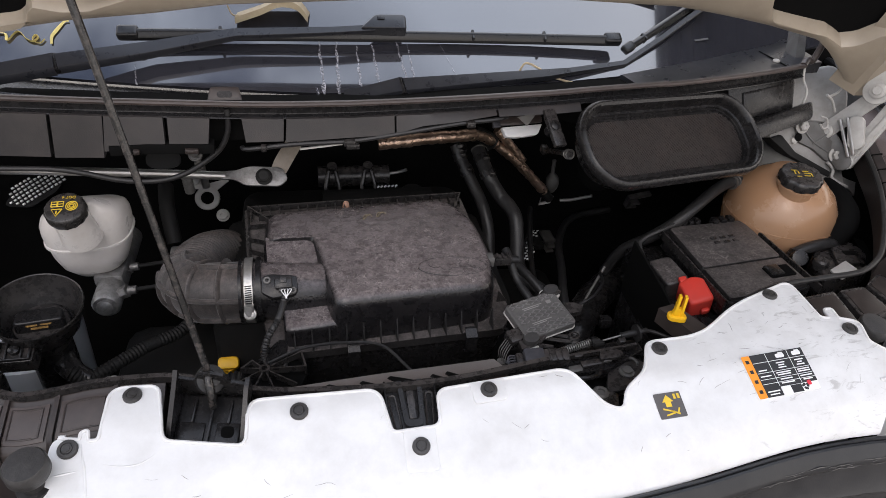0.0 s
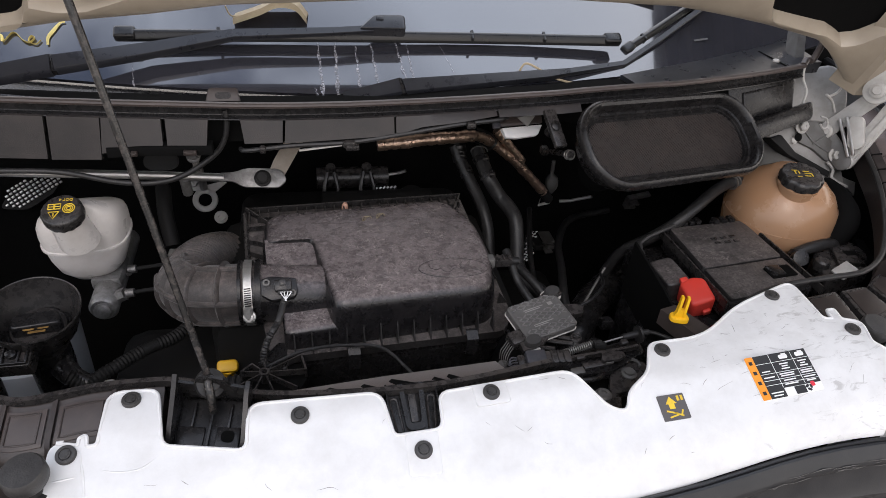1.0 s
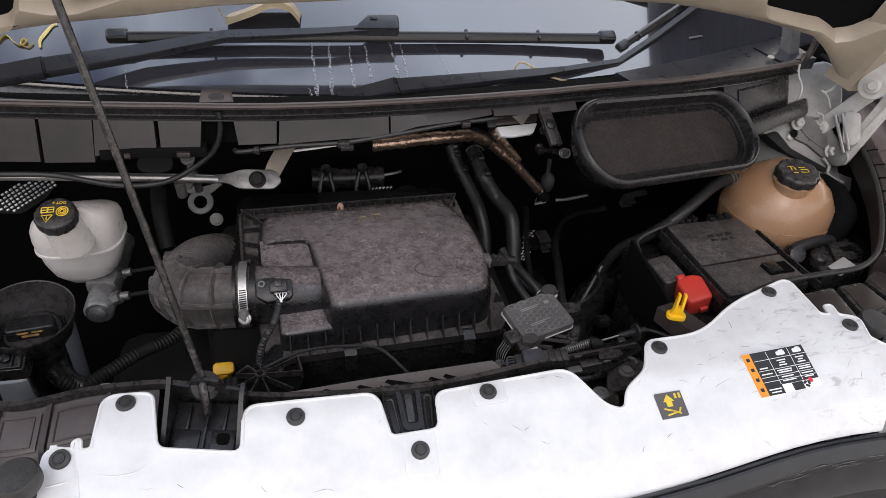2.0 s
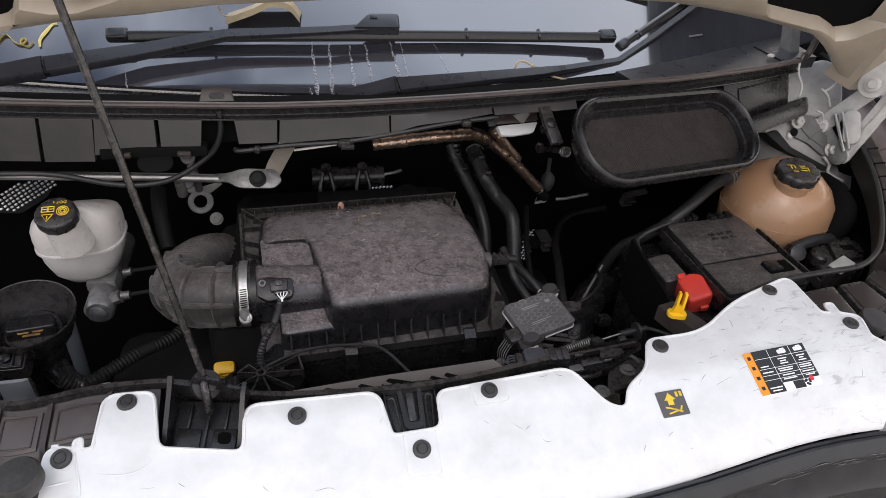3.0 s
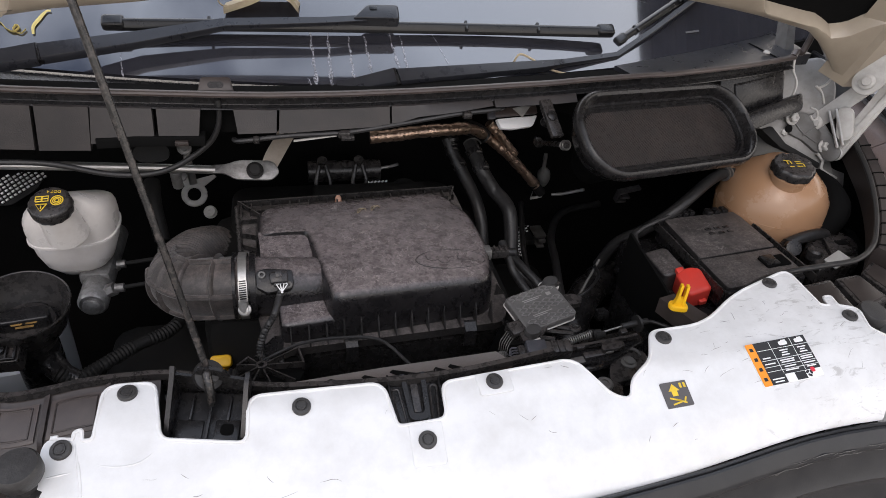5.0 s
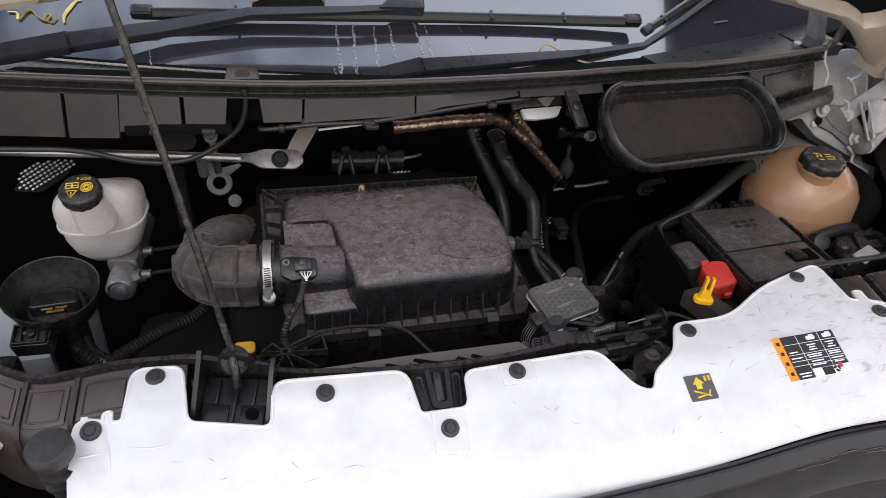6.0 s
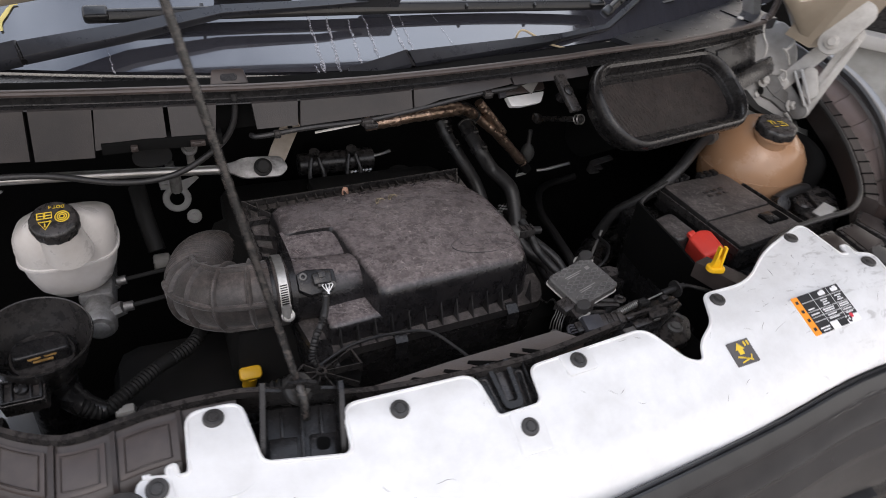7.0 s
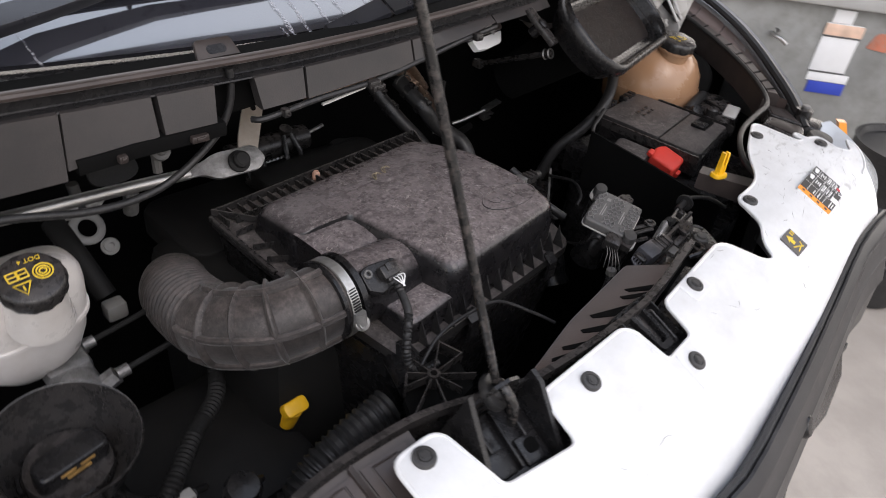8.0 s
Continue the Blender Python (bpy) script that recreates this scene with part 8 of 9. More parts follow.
cover = part("rear_cover", bm, COVER, fuse)
bm = bmesh.new()
slab(bm, [tuple(p) for p in fillet([(-0.070, -0.094, 0.008), (0.066, -0.086, 0.008), (0.066, -0.0195, 0.002), (-0.068, -0.0215, 0.002)])], -0.012, 0.003, FBX, 0.0016, 2)
part("front_cover", bm, COVER, fuse)
bm = bmesh.new()
box(bm, (0.038, -0.052, 0.0), (0.042, 0.026, 0.012), 0.002, FBX)
part("catch_recess", bm, VOID, fuse)
bm = bmesh.new()
box(bm, (0.030, -0.050, 0.002), (0.022, 0.024, 0.012), 0.002, FBX)
part("catch_block", bm, BLACK_CLEAN, fuse)
for s in (-1, 1):
    bm = bmesh.new()
    strip(bm, [FBX @ Vector((s * 0.078, -0.096, -0.012)), FBX @ Vector((s * 0.076, 0.094, -0.010))], (0.0025, 0, 0), (0, 0, 0.014))
    part("side_rail", bm, BLACK, fuse)
for x, y, w in [(-0.045 + 0.012 * i, 0.098, 0.008) for i in range(4)] + [(0.02 + 0.014 * i, 0.092, 0.010) for i in range(3)]:
    bm = bmesh.new()
    box(bm, (x, y, 0.005), (w, 0.014, 0.011), 0.001, FBX)
    part("hinge_tab", bm, BLACK_CLEAN, fuse)
bm = bmesh.new()
for i in range(6):
    x, y = -0.01 + 0.016 * (i % 3), 0.035 + 0.012 * (i // 3)
    box(bm, (x, y, 0.0053), (0.010, 0.006, 0.0012), 0.0004, FBX)
part("embossed_mark", bm, BLACK, cover)
terminal = thing("terminal_cover", (0.50, 0.20, 0.95), "red plastic battery terminal cover", "terminal cover")
TM = axes((0.500, 0.198, 0.982), (1, 0.05, 0), n=(-0.25, -0.25, 0.93))
bm = bmesh.new()
slab(bm, [tuple(p) for p in fillet([(-0.018, -0.026, 0.008), (0.020, -0.024, 0.006), (0.020, 0.016, 0.006), (0.004, 0.024, 0.008), (-0.019, 0.018, 0.006)])], -0.032, 0.008, TM, 0.005, 3)
body = part("hood", bm, RED, terminal)
bm = bmesh.new()
box(bm, (-0.009, 0.022, 0.002), (0.012, 0.010, 0.010), 0.002, TM)
part("hinge_lug", bm, RED, body)
bm = bmesh.new()
box(bm, (0.006, -0.028, -0.016), (0.012, 0.006, 0.010), 0.002, TM)
part("hinge_lug", bm, RED, body)
clampc = thing("terminal_clamp", (0.478, 0.24, 0.95), "grey-black battery cable clamp cover", "clamp cover")
bm = bmesh.new()
slab(bm, rrect(0.040, 0.062, 0.008), -0.035, 0.0, axes((0.482, 0.250, 0.985), (1, 0.1, 0.05), n=(-0.15, -0.05, 1)), 0.004, 3)
part("shell", bm, COVER, clampc)
bm = bmesh.new()
tube(bm, [(0.458, 0.235, 0.965), (0.456, 0.22, 0.955), (0.462, 0.215, 0.945)], 0.004, 8)
part("loop", bm, BLACK_CLEAN, clampc)
ledge = thing("tray_ledge", (0.40, 0.06, 1.0), "brown-grey plastic ledge beside the battery", "ledge")
bm = bmesh.new()
bridge(bm, [[Vector(p) for p in ((0.376, 0.098, 1.043), (0.400, 0.104, 1.043), (0.400, 0.104, 1.02), (0.376, 0.098, 1.02))],
            [Vector(p) for p in ((0.412, 0.030, 1.038), (0.438, 0.042, 1.038), (0.438, 0.042, 1.01), (0.412, 0.030, 1.01))]])
part("body", bm, CARRIER_DARK, ledge)
clip = thing("yellow_clip", (0.387, 0.076, 1.04), "bright yellow forked plastic clip", "clip")
YM = axes((0.390, 0.0765, 1.0465), (1, -0.3, 0), n=(0.02, 0.02, 1)) @ Matrix.Diagonal((0.92, 0.92, 0.94, 1))
bm = bmesh.new()
slab(bm, rrect(0.026, 0.018, 0.0075), -0.004, 0.002, YM, 0.0015)
part("base", bm, YELLOW, clip)
for s in (-1, 1):
    bm = bmesh.new()
    bridge(bm, [[YM @ Vector((s * (0.0046 - 0.0006 * t) + dx, dy, 0.002 + 0.032 * t)) for dx, dy in ((-0.0017, -0.0044 + 0.001 * t), (0.0017, -0.0044 + 0.001 * t), (0.0017, 0.0044 - 0.001 * t), (-0.0017, 0.0044 - 0.001 * t))] for t in (0.0, 0.6, 0.92, 1.0)])
    part("prong", bm, YELLOW, clip)
bm = bmesh.new()
bridge(bm, [[YM @ Vector((dx * w, dy, h)) for dx, dy in ((-1, -0.0032), (1, -0.0032), (1, 0.0032), (-1, 0.0032))] for w, h in ((0.0095, 0.0), (0.0074, 0.007), (0.0052, 0.014))])
part("stem", bm, YELLOW, clip)

# ---- coolant expansion tank ----
tank = thing("coolant_tank", (0.74, 0.35, 0.92), "amber stained translucent coolant expansion tank", "coolant tank")
bm = bmesh.new()
rings = []
for t, sx, sy in ((-1, 0.25, 0.25), (-0.92, 0.55, 0.55), (-0.7, 0.82, 0.82), (-0.35, 0.97, 0.97), (0.0, 1.0, 1.0), (0.35, 0.94, 0.94), (0.62, 0.80, 0.80), (0.82, 0.60, 0.60), (0.95, 0.42, 0.42), (1.0, 0.36, 0.36)):
    rings.append(oval(0.748, 0.372, 1.003 + 0.085 * t, 0.091 * sx, 0.090 * sy, 2.2, 48))
bridge(bm, rings)
part("tank_body", bm, AMBER_TANK, tank, angle=70)
bm = bmesh.new()
bridge(bm, [oval(0.748, 0.372, 1.002, 0.0914, 0.0904, 2.2, 48), oval(0.748, 0.372, 1.006, 0.0914, 0.0904, 2.2, 48)])
part("seam", bm, AMBER_TANK, tank)
TC = axes((0.728, 0.333, 1.1), (1, -0.2, 0), n=(-0.06, -0.16, 0.98))
bm = bmesh.new()
lathe(bm, [(0.030, -0.035), (0.0305, -0.018), (0.034, -0.018), (0.034, -0.014), (0.028, -0.014)], TC, 36)
part("neck", bm, AMBER_TANK, tank)
bm = bmesh.new()
rings = []
for r, h in ((0.034, -0.013), (0.0345, -0.002), (0.032, 0.002), (0.030, 0.003), (0.0001, 0.003)):
    rings.append([TC @ Vector(((r * (1 - (0.07 if j % 6 in (0, 1) else 0))) * math.cos(2 * math.pi * j / 48), (r * (1 - (0.07 if j % 6 in (0, 1) else 0))) * math.sin(2 * math.pi * j / 48), h)) for j in range(48)])
bridge(bm, rings)
cap = part("cap", bm, BLACK, tank, "black cap with yellow print")
bm = bmesh.new()
for x, y, w, h in ((-0.012, 0.008, 0.010, 0.002), (-0.012, 0.003, 0.002, 0.010), (-0.006, 0.003, 0.002, 0.008), (0.006, 0.006, 0.010, 0.002), (0.008, 0.001, 0.012, 0.002), (0.006, -0.006, 0.010, 0.002), (-0.008, -0.008, 0.008, 0.002), (0.014, -0.003, 0.002, 0.008)):
    flat(bm, TC @ Matrix.Translation((0, 0, 0.0034)), x, y, w, h, 0)
part("cap_print", bm, YELLOW_INK, cap)
bm = bmesh.new()
tube(bm, [(0.71, 0.40, 1.045), (0.68, 0.418, 1.045)], 0.010, 14)
part("return_spout", bm, AMBER_TANK, tank)
over = thing("return_hose", (0.5, 0.32, 1.0), "black rubber coolant return hose with spring clip", "hose")
bm = bmesh.new()
tube(bm, spline([(0.695, 0.41, 1.045), (0.66, 0.408, 1.046), (0.62, 0.388, 1.042), (0.575, 0.362, 1.028), (0.535, 0.350, 1.003), (0.505, 0.362, 0.968), (0.476, 0.387, 0.925), (0.46, 0.40, 0.87)], 8), 0.0098, 16)
part("hose_wall", bm, RUBBER, over)
bm = bmesh.new()
for t in (0.0, 0.006):
    tube(bm, [(0.672 - t, 0.4105, 1.0456), (0.669 - t, 0.4095, 1.0456)], 0.0135, 16)
part("spring_clip", bm, STEEL, over)
low = thing("outlet_hose", (0.73, 0.24, 0.97), "black outlet hose curling under the coolant tank", "hose")
bm = bmesh.new()
tube(bm, spline([(0.712, 0.268, 0.985), (0.730, 0.270, 0.994), (0.765, 0.274, 1.000), (0.795, 0.280, 0.994), (0.810, 0.30, 0.96)], 8), 0.0095, 14)
part("hose_wall", bm, RUBBER, low)
bm = bmesh.new()
tube(bm, [(0.708, 0.264, 0.976), (0.720, 0.268, 0.990)], 0.0125, 14)
lathe(bm, [(0.013, -0.006), (0.013, 0.006), (0.007, 0.007), (0.0001, 0.007)], axes((0.712, 0.252, 0.992), (1, 0, 0), n=(-0.2, -0.7, 0.6)), 12)
part("clip", bm, BLACK_CLEAN, low)

# ---- oval air intake ----
SN = axes((0.4777, 0.3292, 1.171), (0.969, 0.241, -0.047), n=(0.182, -0.577, 0.796))
snorkel = thing("air_intake", (0.488, 0.36, 1.06), "black oval air intake with fine mesh grille", "air intake")
SN = SN @ Matrix.Diagonal((0.970, 0.995, 1, 1))
bm = bmesh.new()
rings = []
for o, z in ((rrect(0.32, 0.11, 0.05, 12), -0.034), (rrect(0.334, 0.126, 0.054, 12), -0.016), (rrect(0.345, 0.138, 0.060, 12), -0.010), (rrect(0.349, 0.142, 0.062, 12), -0.004), (rrect(0.348, 0.141, 0.062, 12), 0.003), (rrect(0.343, 0.136, 0.059, 12), 0.008), (rrect(0.335, 0.128, 0.055, 12), 0.0095), (rrect(0.327, 0.120, 0.051, 12), 0.0070), (rrect(0.324, 0.117, 0.050, 12), 0.0), (rrect(0.320, 0.112, 0.047, 12), -0.0085), (rrect(0.313, 0.105, 0.044, 12), -0.0095), (rrect(0.311, 0.103, 0.043, 12), -0.0135), (rrect(0.307, 0.099, 0.041, 12), -0.0135), (rrect(0.305, 0.097, 0.039, 12), -0.0165)):
    rings.append([SN @ Vector((*p, z)) for p in o])
bridge(bm, rings)
part("rim", bm, BLACK_CLEAN, snorkel, angle=45)
bm = bmesh.new()
slab(bm, rrect(0.304, 0.096, 0.038, 10), -0.026, -0.0168, SN)
part("mesh_backing", bm, material("mesh_backing", (0.014, 0.011, 0.0105), 0.8, dust=0.4, dust_colour=(0.030, 0.022, 0.019), scale=40), snorkel)


def in_mesh(x, y):
    qx, qy = max(0.0, abs(x) - 0.112), max(0.0, abs(y) - 0.007)
    return math.hypot(qx, qy) < 0.039


bm = bmesh.new()
for i in range(-70, 71):
    for s in (-1, 1):
        run = [t for t in np.linspace(-0.047, 0.047, 32) if in_mesh(0.0033 * i + s * 1.15 * t, t)]
        if len(run) > 1:
            ends = [SN @ Vector((0.0033 * i + s * 1.15 * t, float(t), -0.0152 + 0.0003 * s)) for t in (run[0], run[-1])]
            tube(bm, ends, 0.00042, 4)
tagged(part("mesh_grille", bm, material("mesh_wire", (0.032, 0.026, 0.024), 0.5, dust=0.5, dust_colour=(0.085, 0.064, 0.056), scale=40), snorkel), "fine black wire mesh", kind="stuff")
bm = bmesh.new()
box(bm, (-0.188, 0.048, -0.028), (0.020, 0.060, 0.008), 0.002, SN)
part("mount", bm, BLACK, snorkel)
bm = bmesh.new()
lathe(bm, [(0.008, -0.02), (0.008, 0.002), (0.005, 0.004), (0.0001, 0.004)], SN @ Matrix.Translation((-0.188, 0.050, -0.024)), 14)
part("mount_bolt", bm, BLACK_CLEAN, snorkel)
bm = bmesh.new()
tube(bm, [(0.3352, 0.480, 1.0790), (0.3300, 0.435, 1.1000), (0.3240, 0.385, 1.1230), (0.3183, 0.3343, 1.1455)], 0.0042, 10)
box(bm, (0.3345, 0.476, 1.082), (0.012, 0.018, 0.014), 0.003)
part("drain_arm", bm, BLACK, snorkel)
bm = bmesh.new()
for dx in (-0.004, 0.004):
    tube(bm, [Vector((0.3190, 0.3400 + dx, 1.1430 - 0.45 * dx)) + 0.0062 * Vector((math.cos(a), 0.4 * math.sin(a), math.sin(a))) for a in np.linspace(0, 2 * math.pi, 17)], 0.0013, 6)
part("wire_clip", bm, STEEL, snorkel)
bm = bmesh.new()
tube(bm, [SN @ Vector((0.02, 0.0, -0.04)), SN @ Vector((0.02, 0.02, -0.10)), SN @ Vector((0.02, 0.05, -0.22))], lambda s: 0.045 - 0.008 * s, 20)
part("duct", bm, VOID, snorkel)
side = thing("cowl_side_cover", (0.70, 0.46, 1.10), "black plastic side cover below the cowl lip", "cover")
bm = bmesh.new()
slab(bm, [tuple(p) for p in fillet([(-0.06, -0.03, 0.006), (0.085, -0.05, 0.01), (0.10, 0.03, 0.006), (-0.06, 0.04, 0.006)])], -0.03, 0.0, axes((0.690, 0.452, 1.172), (1, 0.28, 0.06), n=(0.22, -0.88, 0.40)), 0.004)
side_panel = part("panel", bm, BLACK_CLEAN, side)
bm = bmesh.new()
slab(bm, [tuple(p) for p in fillet([(-0.030, -0.020, 0.004), (0.055, -0.022, 0.004), (0.068, 0.024, 0.004), (-0.030, 0.024, 0.004)])], -0.002, 0.003, axes((0.690, 0.452, 1.172), (1, 0.28, 0.06), n=(0.22, -0.88, 0.40)), 0.002)
part("raised_field", bm, BLACK_CLEAN, side_panel)
bm = bmesh.new()
slab(bm, [tuple(p) for p in fillet([(-0.08, -0.015, 0.006), (0.09, -0.02, 0.016), (0.10, 0.01, 0.01), (-0.08, 0.015, 0.006)])], -0.02, 0.0, axes((0.722, 0.425, 1.152), (1, 0.25, 0.22), n=(0.2, -0.80, 0.56)), 0.006)
part("gutter", bm, BLACK_CLEAN, side)

# ---- right inner wing, hinge, rail, wing, headlamp ----
wing_in = thing("hinge_bracket", (0.80, 0.42, 1.05), "dirty grey body metal with bonnet hinge mount", "body bracket")
HB = axes((0.83, 0.447, 1.09), (1, 0, 0), n=(0, -0.9, 0.43))


def on_bracket(x, z):
    return (x - 0.83, (z - 1.09) / 1.115)


bm = bmesh.new()
slab(bm, [tuple(p) for p in fillet([(*on_bracket(x, z), 0.006) for x, z in ((0.735, 1.122), (0.7488, 1.1295), (0.7924, 1.1464), (0.8153, 1.1406), (0.8471, 1.1129), (0.8812, 1.0897), (0.9186, 1.0482), (0.8768, 1.0382), (0.7942, 1.0811))][::-1])], -0.03, -0.006, HB, 0.004, 3)
part("plate", bm, BODY_GREY, wing_in)
bm = bmesh.new()
slab(bm, [tuple(p) for p in fillet([(*on_bracket(x, z), 0.006) for x, z in ((0.8030, 1.1025), (0.8047, 1.1249), (0.8210, 1.1440), (0.8420, 1.1420), (0.8520, 1.1300), (0.8607, 1.1121), (0.8899, 1.0914), (0.8977, 1.0589), (0.8651, 1.0626), (0.8333, 1.0882))][::-1])], -0.006, 0.0, HB, 0.002, 2)
part("mount_plate", bm, GREY_METAL, wing_in, "darker grey hinge mounting plate")
# folded dark edge, sealed flange and the lower sheets
bm = bmesh.new()
slab(bm, [tuple(p) for p in fillet([(*on_bracket(x, z), 0.003) for x, z in ((0.7472, 1.1110), (0.7684, 1.1176), (0.7987, 1.0828), (0.8766, 1.0401), (0.8740, 1.0290), (0.7876, 1.0758))][::-1])], -0.026, -0.001, HB, 0.002)
part("folded_edge", bm, DARK, wing_in, "dark folded edge")
bm = bmesh.new()
tube(bm, spline([HB @ Vector((*on_bracket(x, z), 0.001)) for x, z in ((0.8664, 1.0607), (0.8797, 1.0455), (0.8775, 1.0307), (0.8892, 1.0210), (0.9122, 1.0088))], 6), 0.0028, 8)
part("sealed_flange", bm, HINGE_METAL, wing_in)
for corners, depth, mat in (((((0.8840, 0.9986), (0.8864, 1.0248), (0.9122, 1.0088), (0.9039, 0.9931), (0.8925, 0.9850))), -0.004, BODY_GREY),
                            ((((0.8821, 1.0454), (0.9229, 1.0235), (0.9612, 1.0098), (0.9824, 0.9850), (0.9454, 0.9828), (0.9248, 1.0045), (0.8927, 1.0218))), -0.010, GREY_METAL)):
    bm = bmesh.new()
    slab(bm, [tuple(p) for p in fillet([(*on_bracket(x, z), 0.004) for x, z in corners])], depth - 0.012, depth, HB, 0.003, 2)
    part("lower_sheet", bm, mat, wing_in)
# crease lines pressed into the mounting plate
for pts, r in (([(0.812, 1.128), (0.828, 1.108), (0.846, 1.094), (0.872, 1.078)], 0.0022), ([(0.833, 1.098), (0.852, 1.110), (0.860, 1.116)], 0.0018)):
    bm = bmesh.new()
    tube(bm, [HB @ Vector((*on_bracket(x, z), 0.0)) for x, z, _ in spline([(a, b, 0) for a, b in pts], 6)], r, 8, flat=0.7)
    part("crease", bm, GREY_METAL, wing_in)
bm = bmesh.new()
lathe(bm, [(0.007, 0), (0.006, 0.004), (0.003, 0.006), (0.0001, 0.0065)], HB @ Matrix.Translation((*on_bracket(0.798, 1.1055), -0.006)), 16)
part("stud", bm, HINGE_METAL, wing_in)
for x, z in ((0.8073, 1.1332), (0.8799, 1.0748)):
    bm = bmesh.new()
    bolt_m = HB @ Matrix.Translation((*on_bracket(x, z), 0.001))
    lathe(bm, [(0.013, 0), (0.013, 0.002), (0.011, 0.003)], bolt_m, 20)
    lathe(bm, [(0.0090, 0.002), (0.0090, 0.009), (0.0070, 0.0105), (0.0030, 0.0105), (0.0025, 0.009), (0.0001, 0.009)], bolt_m, 6)
    part("bolt", bm, HINGE_METAL, wing_in)
bm = bmesh.new()
lathe(bm, [(0.0075, 0), (0.0075, 0.0006), (0.0001, 0.0006)], HB @ Matrix.Translation((*on_bracket(0.8026, 1.1118), 0.0004)), 16)
part("hole", bm, VOID, wing_in)
bm = bmesh.new()
slab(bm, [tuple(p) for p in fillet([(-0.055, -0.050, 0.01), (0.055, -0.060, 0.015), (0.060, 0.0, 0.02), (0.035, 0.052, 0.02), (-0.045, 0.035, 0.01)])], -0.02, 0.0, axes((0.852, 0.512, 1.170), (1, -0.1, 0), n=(-0.25, -0.82, 0.50)), 0.006, 3)
part("tower_sheet", bm, BODY_GREY, wing_in, "paler dusty body sheet")
bm = bmesh.new()
tube(bm, spline([(0.79, 0.49, 1.225), (0.792, 0.485, 1.205), (0.800, 0.475, 1.185), (0.797, 0.47, 1.160), (0.79, 0.465, 1.150)], 5), 0.0020, 8)
part("weld_flange", bm, HINGE_METAL, wing_in)
bm = bmesh.new()
bridge(bm, [[Vector(p) for p in ((0.63, 0.50, 1.02), (0.72, 0.45, 1.05), (0.78, 0.44, 1.06), (0.90, 0.40, 1.02), (0.93, 0.40, 0.9))], [Vector(p) for p in ((0.63, 0.70, 1.10), (0.74, 0.66, 1.13), (0.82, 0.62, 1.16), (0.94, 0.60, 1.16), (0.97, 0.60, 0.9))]], closed=False)
bmesh.ops.solidify(bm, geom=bm.faces[:], thickness=0.004)
part("inner_wing_sheet", bm, BODY_GREY, wing_in)
bm = bmesh.new()
tube(bm, spline([(0.826, 0.45, 1.150), (0.838, 0.447, 1.146), (0.842, 0.444, 1.134), (0.834, 0.442, 1.130), (0.826, 0.444, 1.138)], 5), 0.0017, 8)
part("wire_hook", bm, HINGE_METAL, wing_in, "pale wire hook")
bm = bmesh.new()
tube(bm, spline([(0.838, 0.47, 1.182), (0.855, 0.47, 1.170), (0.868, 0.468, 1.150)], 5), 0.0022, 8)
tube(bm, spline([(0.845, 0.47, 1.178), (0.868, 0.48, 1.182), (0.874, 0.48, 1.196)], 5), 0.0022, 8)
part("hook_rod", bm, HINGE_METAL, wing_in)
hinge = bonnet


def arm(bm, p, q, w, t=0.005):
    p, q = Vector(p), Vector(q)
    d = (q - p)
    m = axes(p, d, n=(-0.80, -0.52, 0.30))
    slab(bm, [(a + (d.length / 2), b) for a, b in rrect(d.length + w, w, w * 0.48, 6)], -t / 2, t / 2, m, 0.0015)


for p, q, w, t, mat, kind_of in (((0.868, 0.470, 1.112), (0.880, 0.408, 1.222), 0.028, 0.006, HINGE_METAL, "hinge_arm"), ((0.896, 0.424, 1.0715), (0.906, 0.392, 1.225), 0.026, 0.006, HINGE_METAL, "hinge_arm"),
                                 ((0.899, 0.421, 1.080), (0.909, 0.389, 1.215), 0.010, 0.010, HINGE_METAL, "arm_ridge"), ((0.866, 0.474, 1.112), (0.894, 0.430, 1.070), 0.030, 0.005, GREY_METAL, "hinge_link"),
                                 ((0.892, 0.436, 1.142), (0.905, 0.430, 1.112), 0.026, 0.014, HINGE_METAL, "hinge_spring_box"), ((0.874, 0.455, 1.140), (0.900, 0.428, 1.086), 0.005, 0.008, STEEL, "hinge_strip"), ((0.881, 0.448, 1.146), (0.905, 0.424, 1.092), 0.005, 0.008, STEEL, "hinge_strip"),
                                 ((0.880, 0.412, 1.212), (0.892, 0.388, 1.268), 0.044, 0.006, HINGE_METAL, "hinge_leaf")):
    bm = bmesh.new()
    arm(bm, p, q, w, t)
    part(kind_of, bm, mat, hinge)
for p in ((0.865, 0.466, 1.113), (0.892, 0.421, 1.0725), (0.876, 0.408, 1.214)):
    bm = bmesh.new()
    lathe(bm, [(0.0125, 0), (0.0125, 0.003), (0.008, 0.005), (0.007, 0.007), (0.0001, 0.007)], axes(p, (0, 0, 1), n=(-0.80, -0.52, 0.30)), 20)
    part("hinge_pivot", bm, HINGE_METAL, hinge)

rail_r = thing("wing_rail", (0.80, 0.2, 1.03), "black rubber seal and brown-grey boxes along the wing", "trim rail")
seal = spline([(0.425, 0.030, 1.046), (0.460, 0.070, 1.048), (0.515, 0.102, 1.050), (0.575, 0.121, 1.050), (0.645, 0.130, 1.050), (0.710, 0.138, 1.050), (0.762, 0.166, 1.052), (0.799, 0.205, 1.060), (0.838, 0.258, 1.070), (0.876, 0.320, 1.080), (0.908, 0.39, 1.092), (0.938, 0.48, 1.11), (0.95, 0.59, 1.13)], 8)
bm = bmesh.new()
tube(bm, seal, 0.0042, 10)
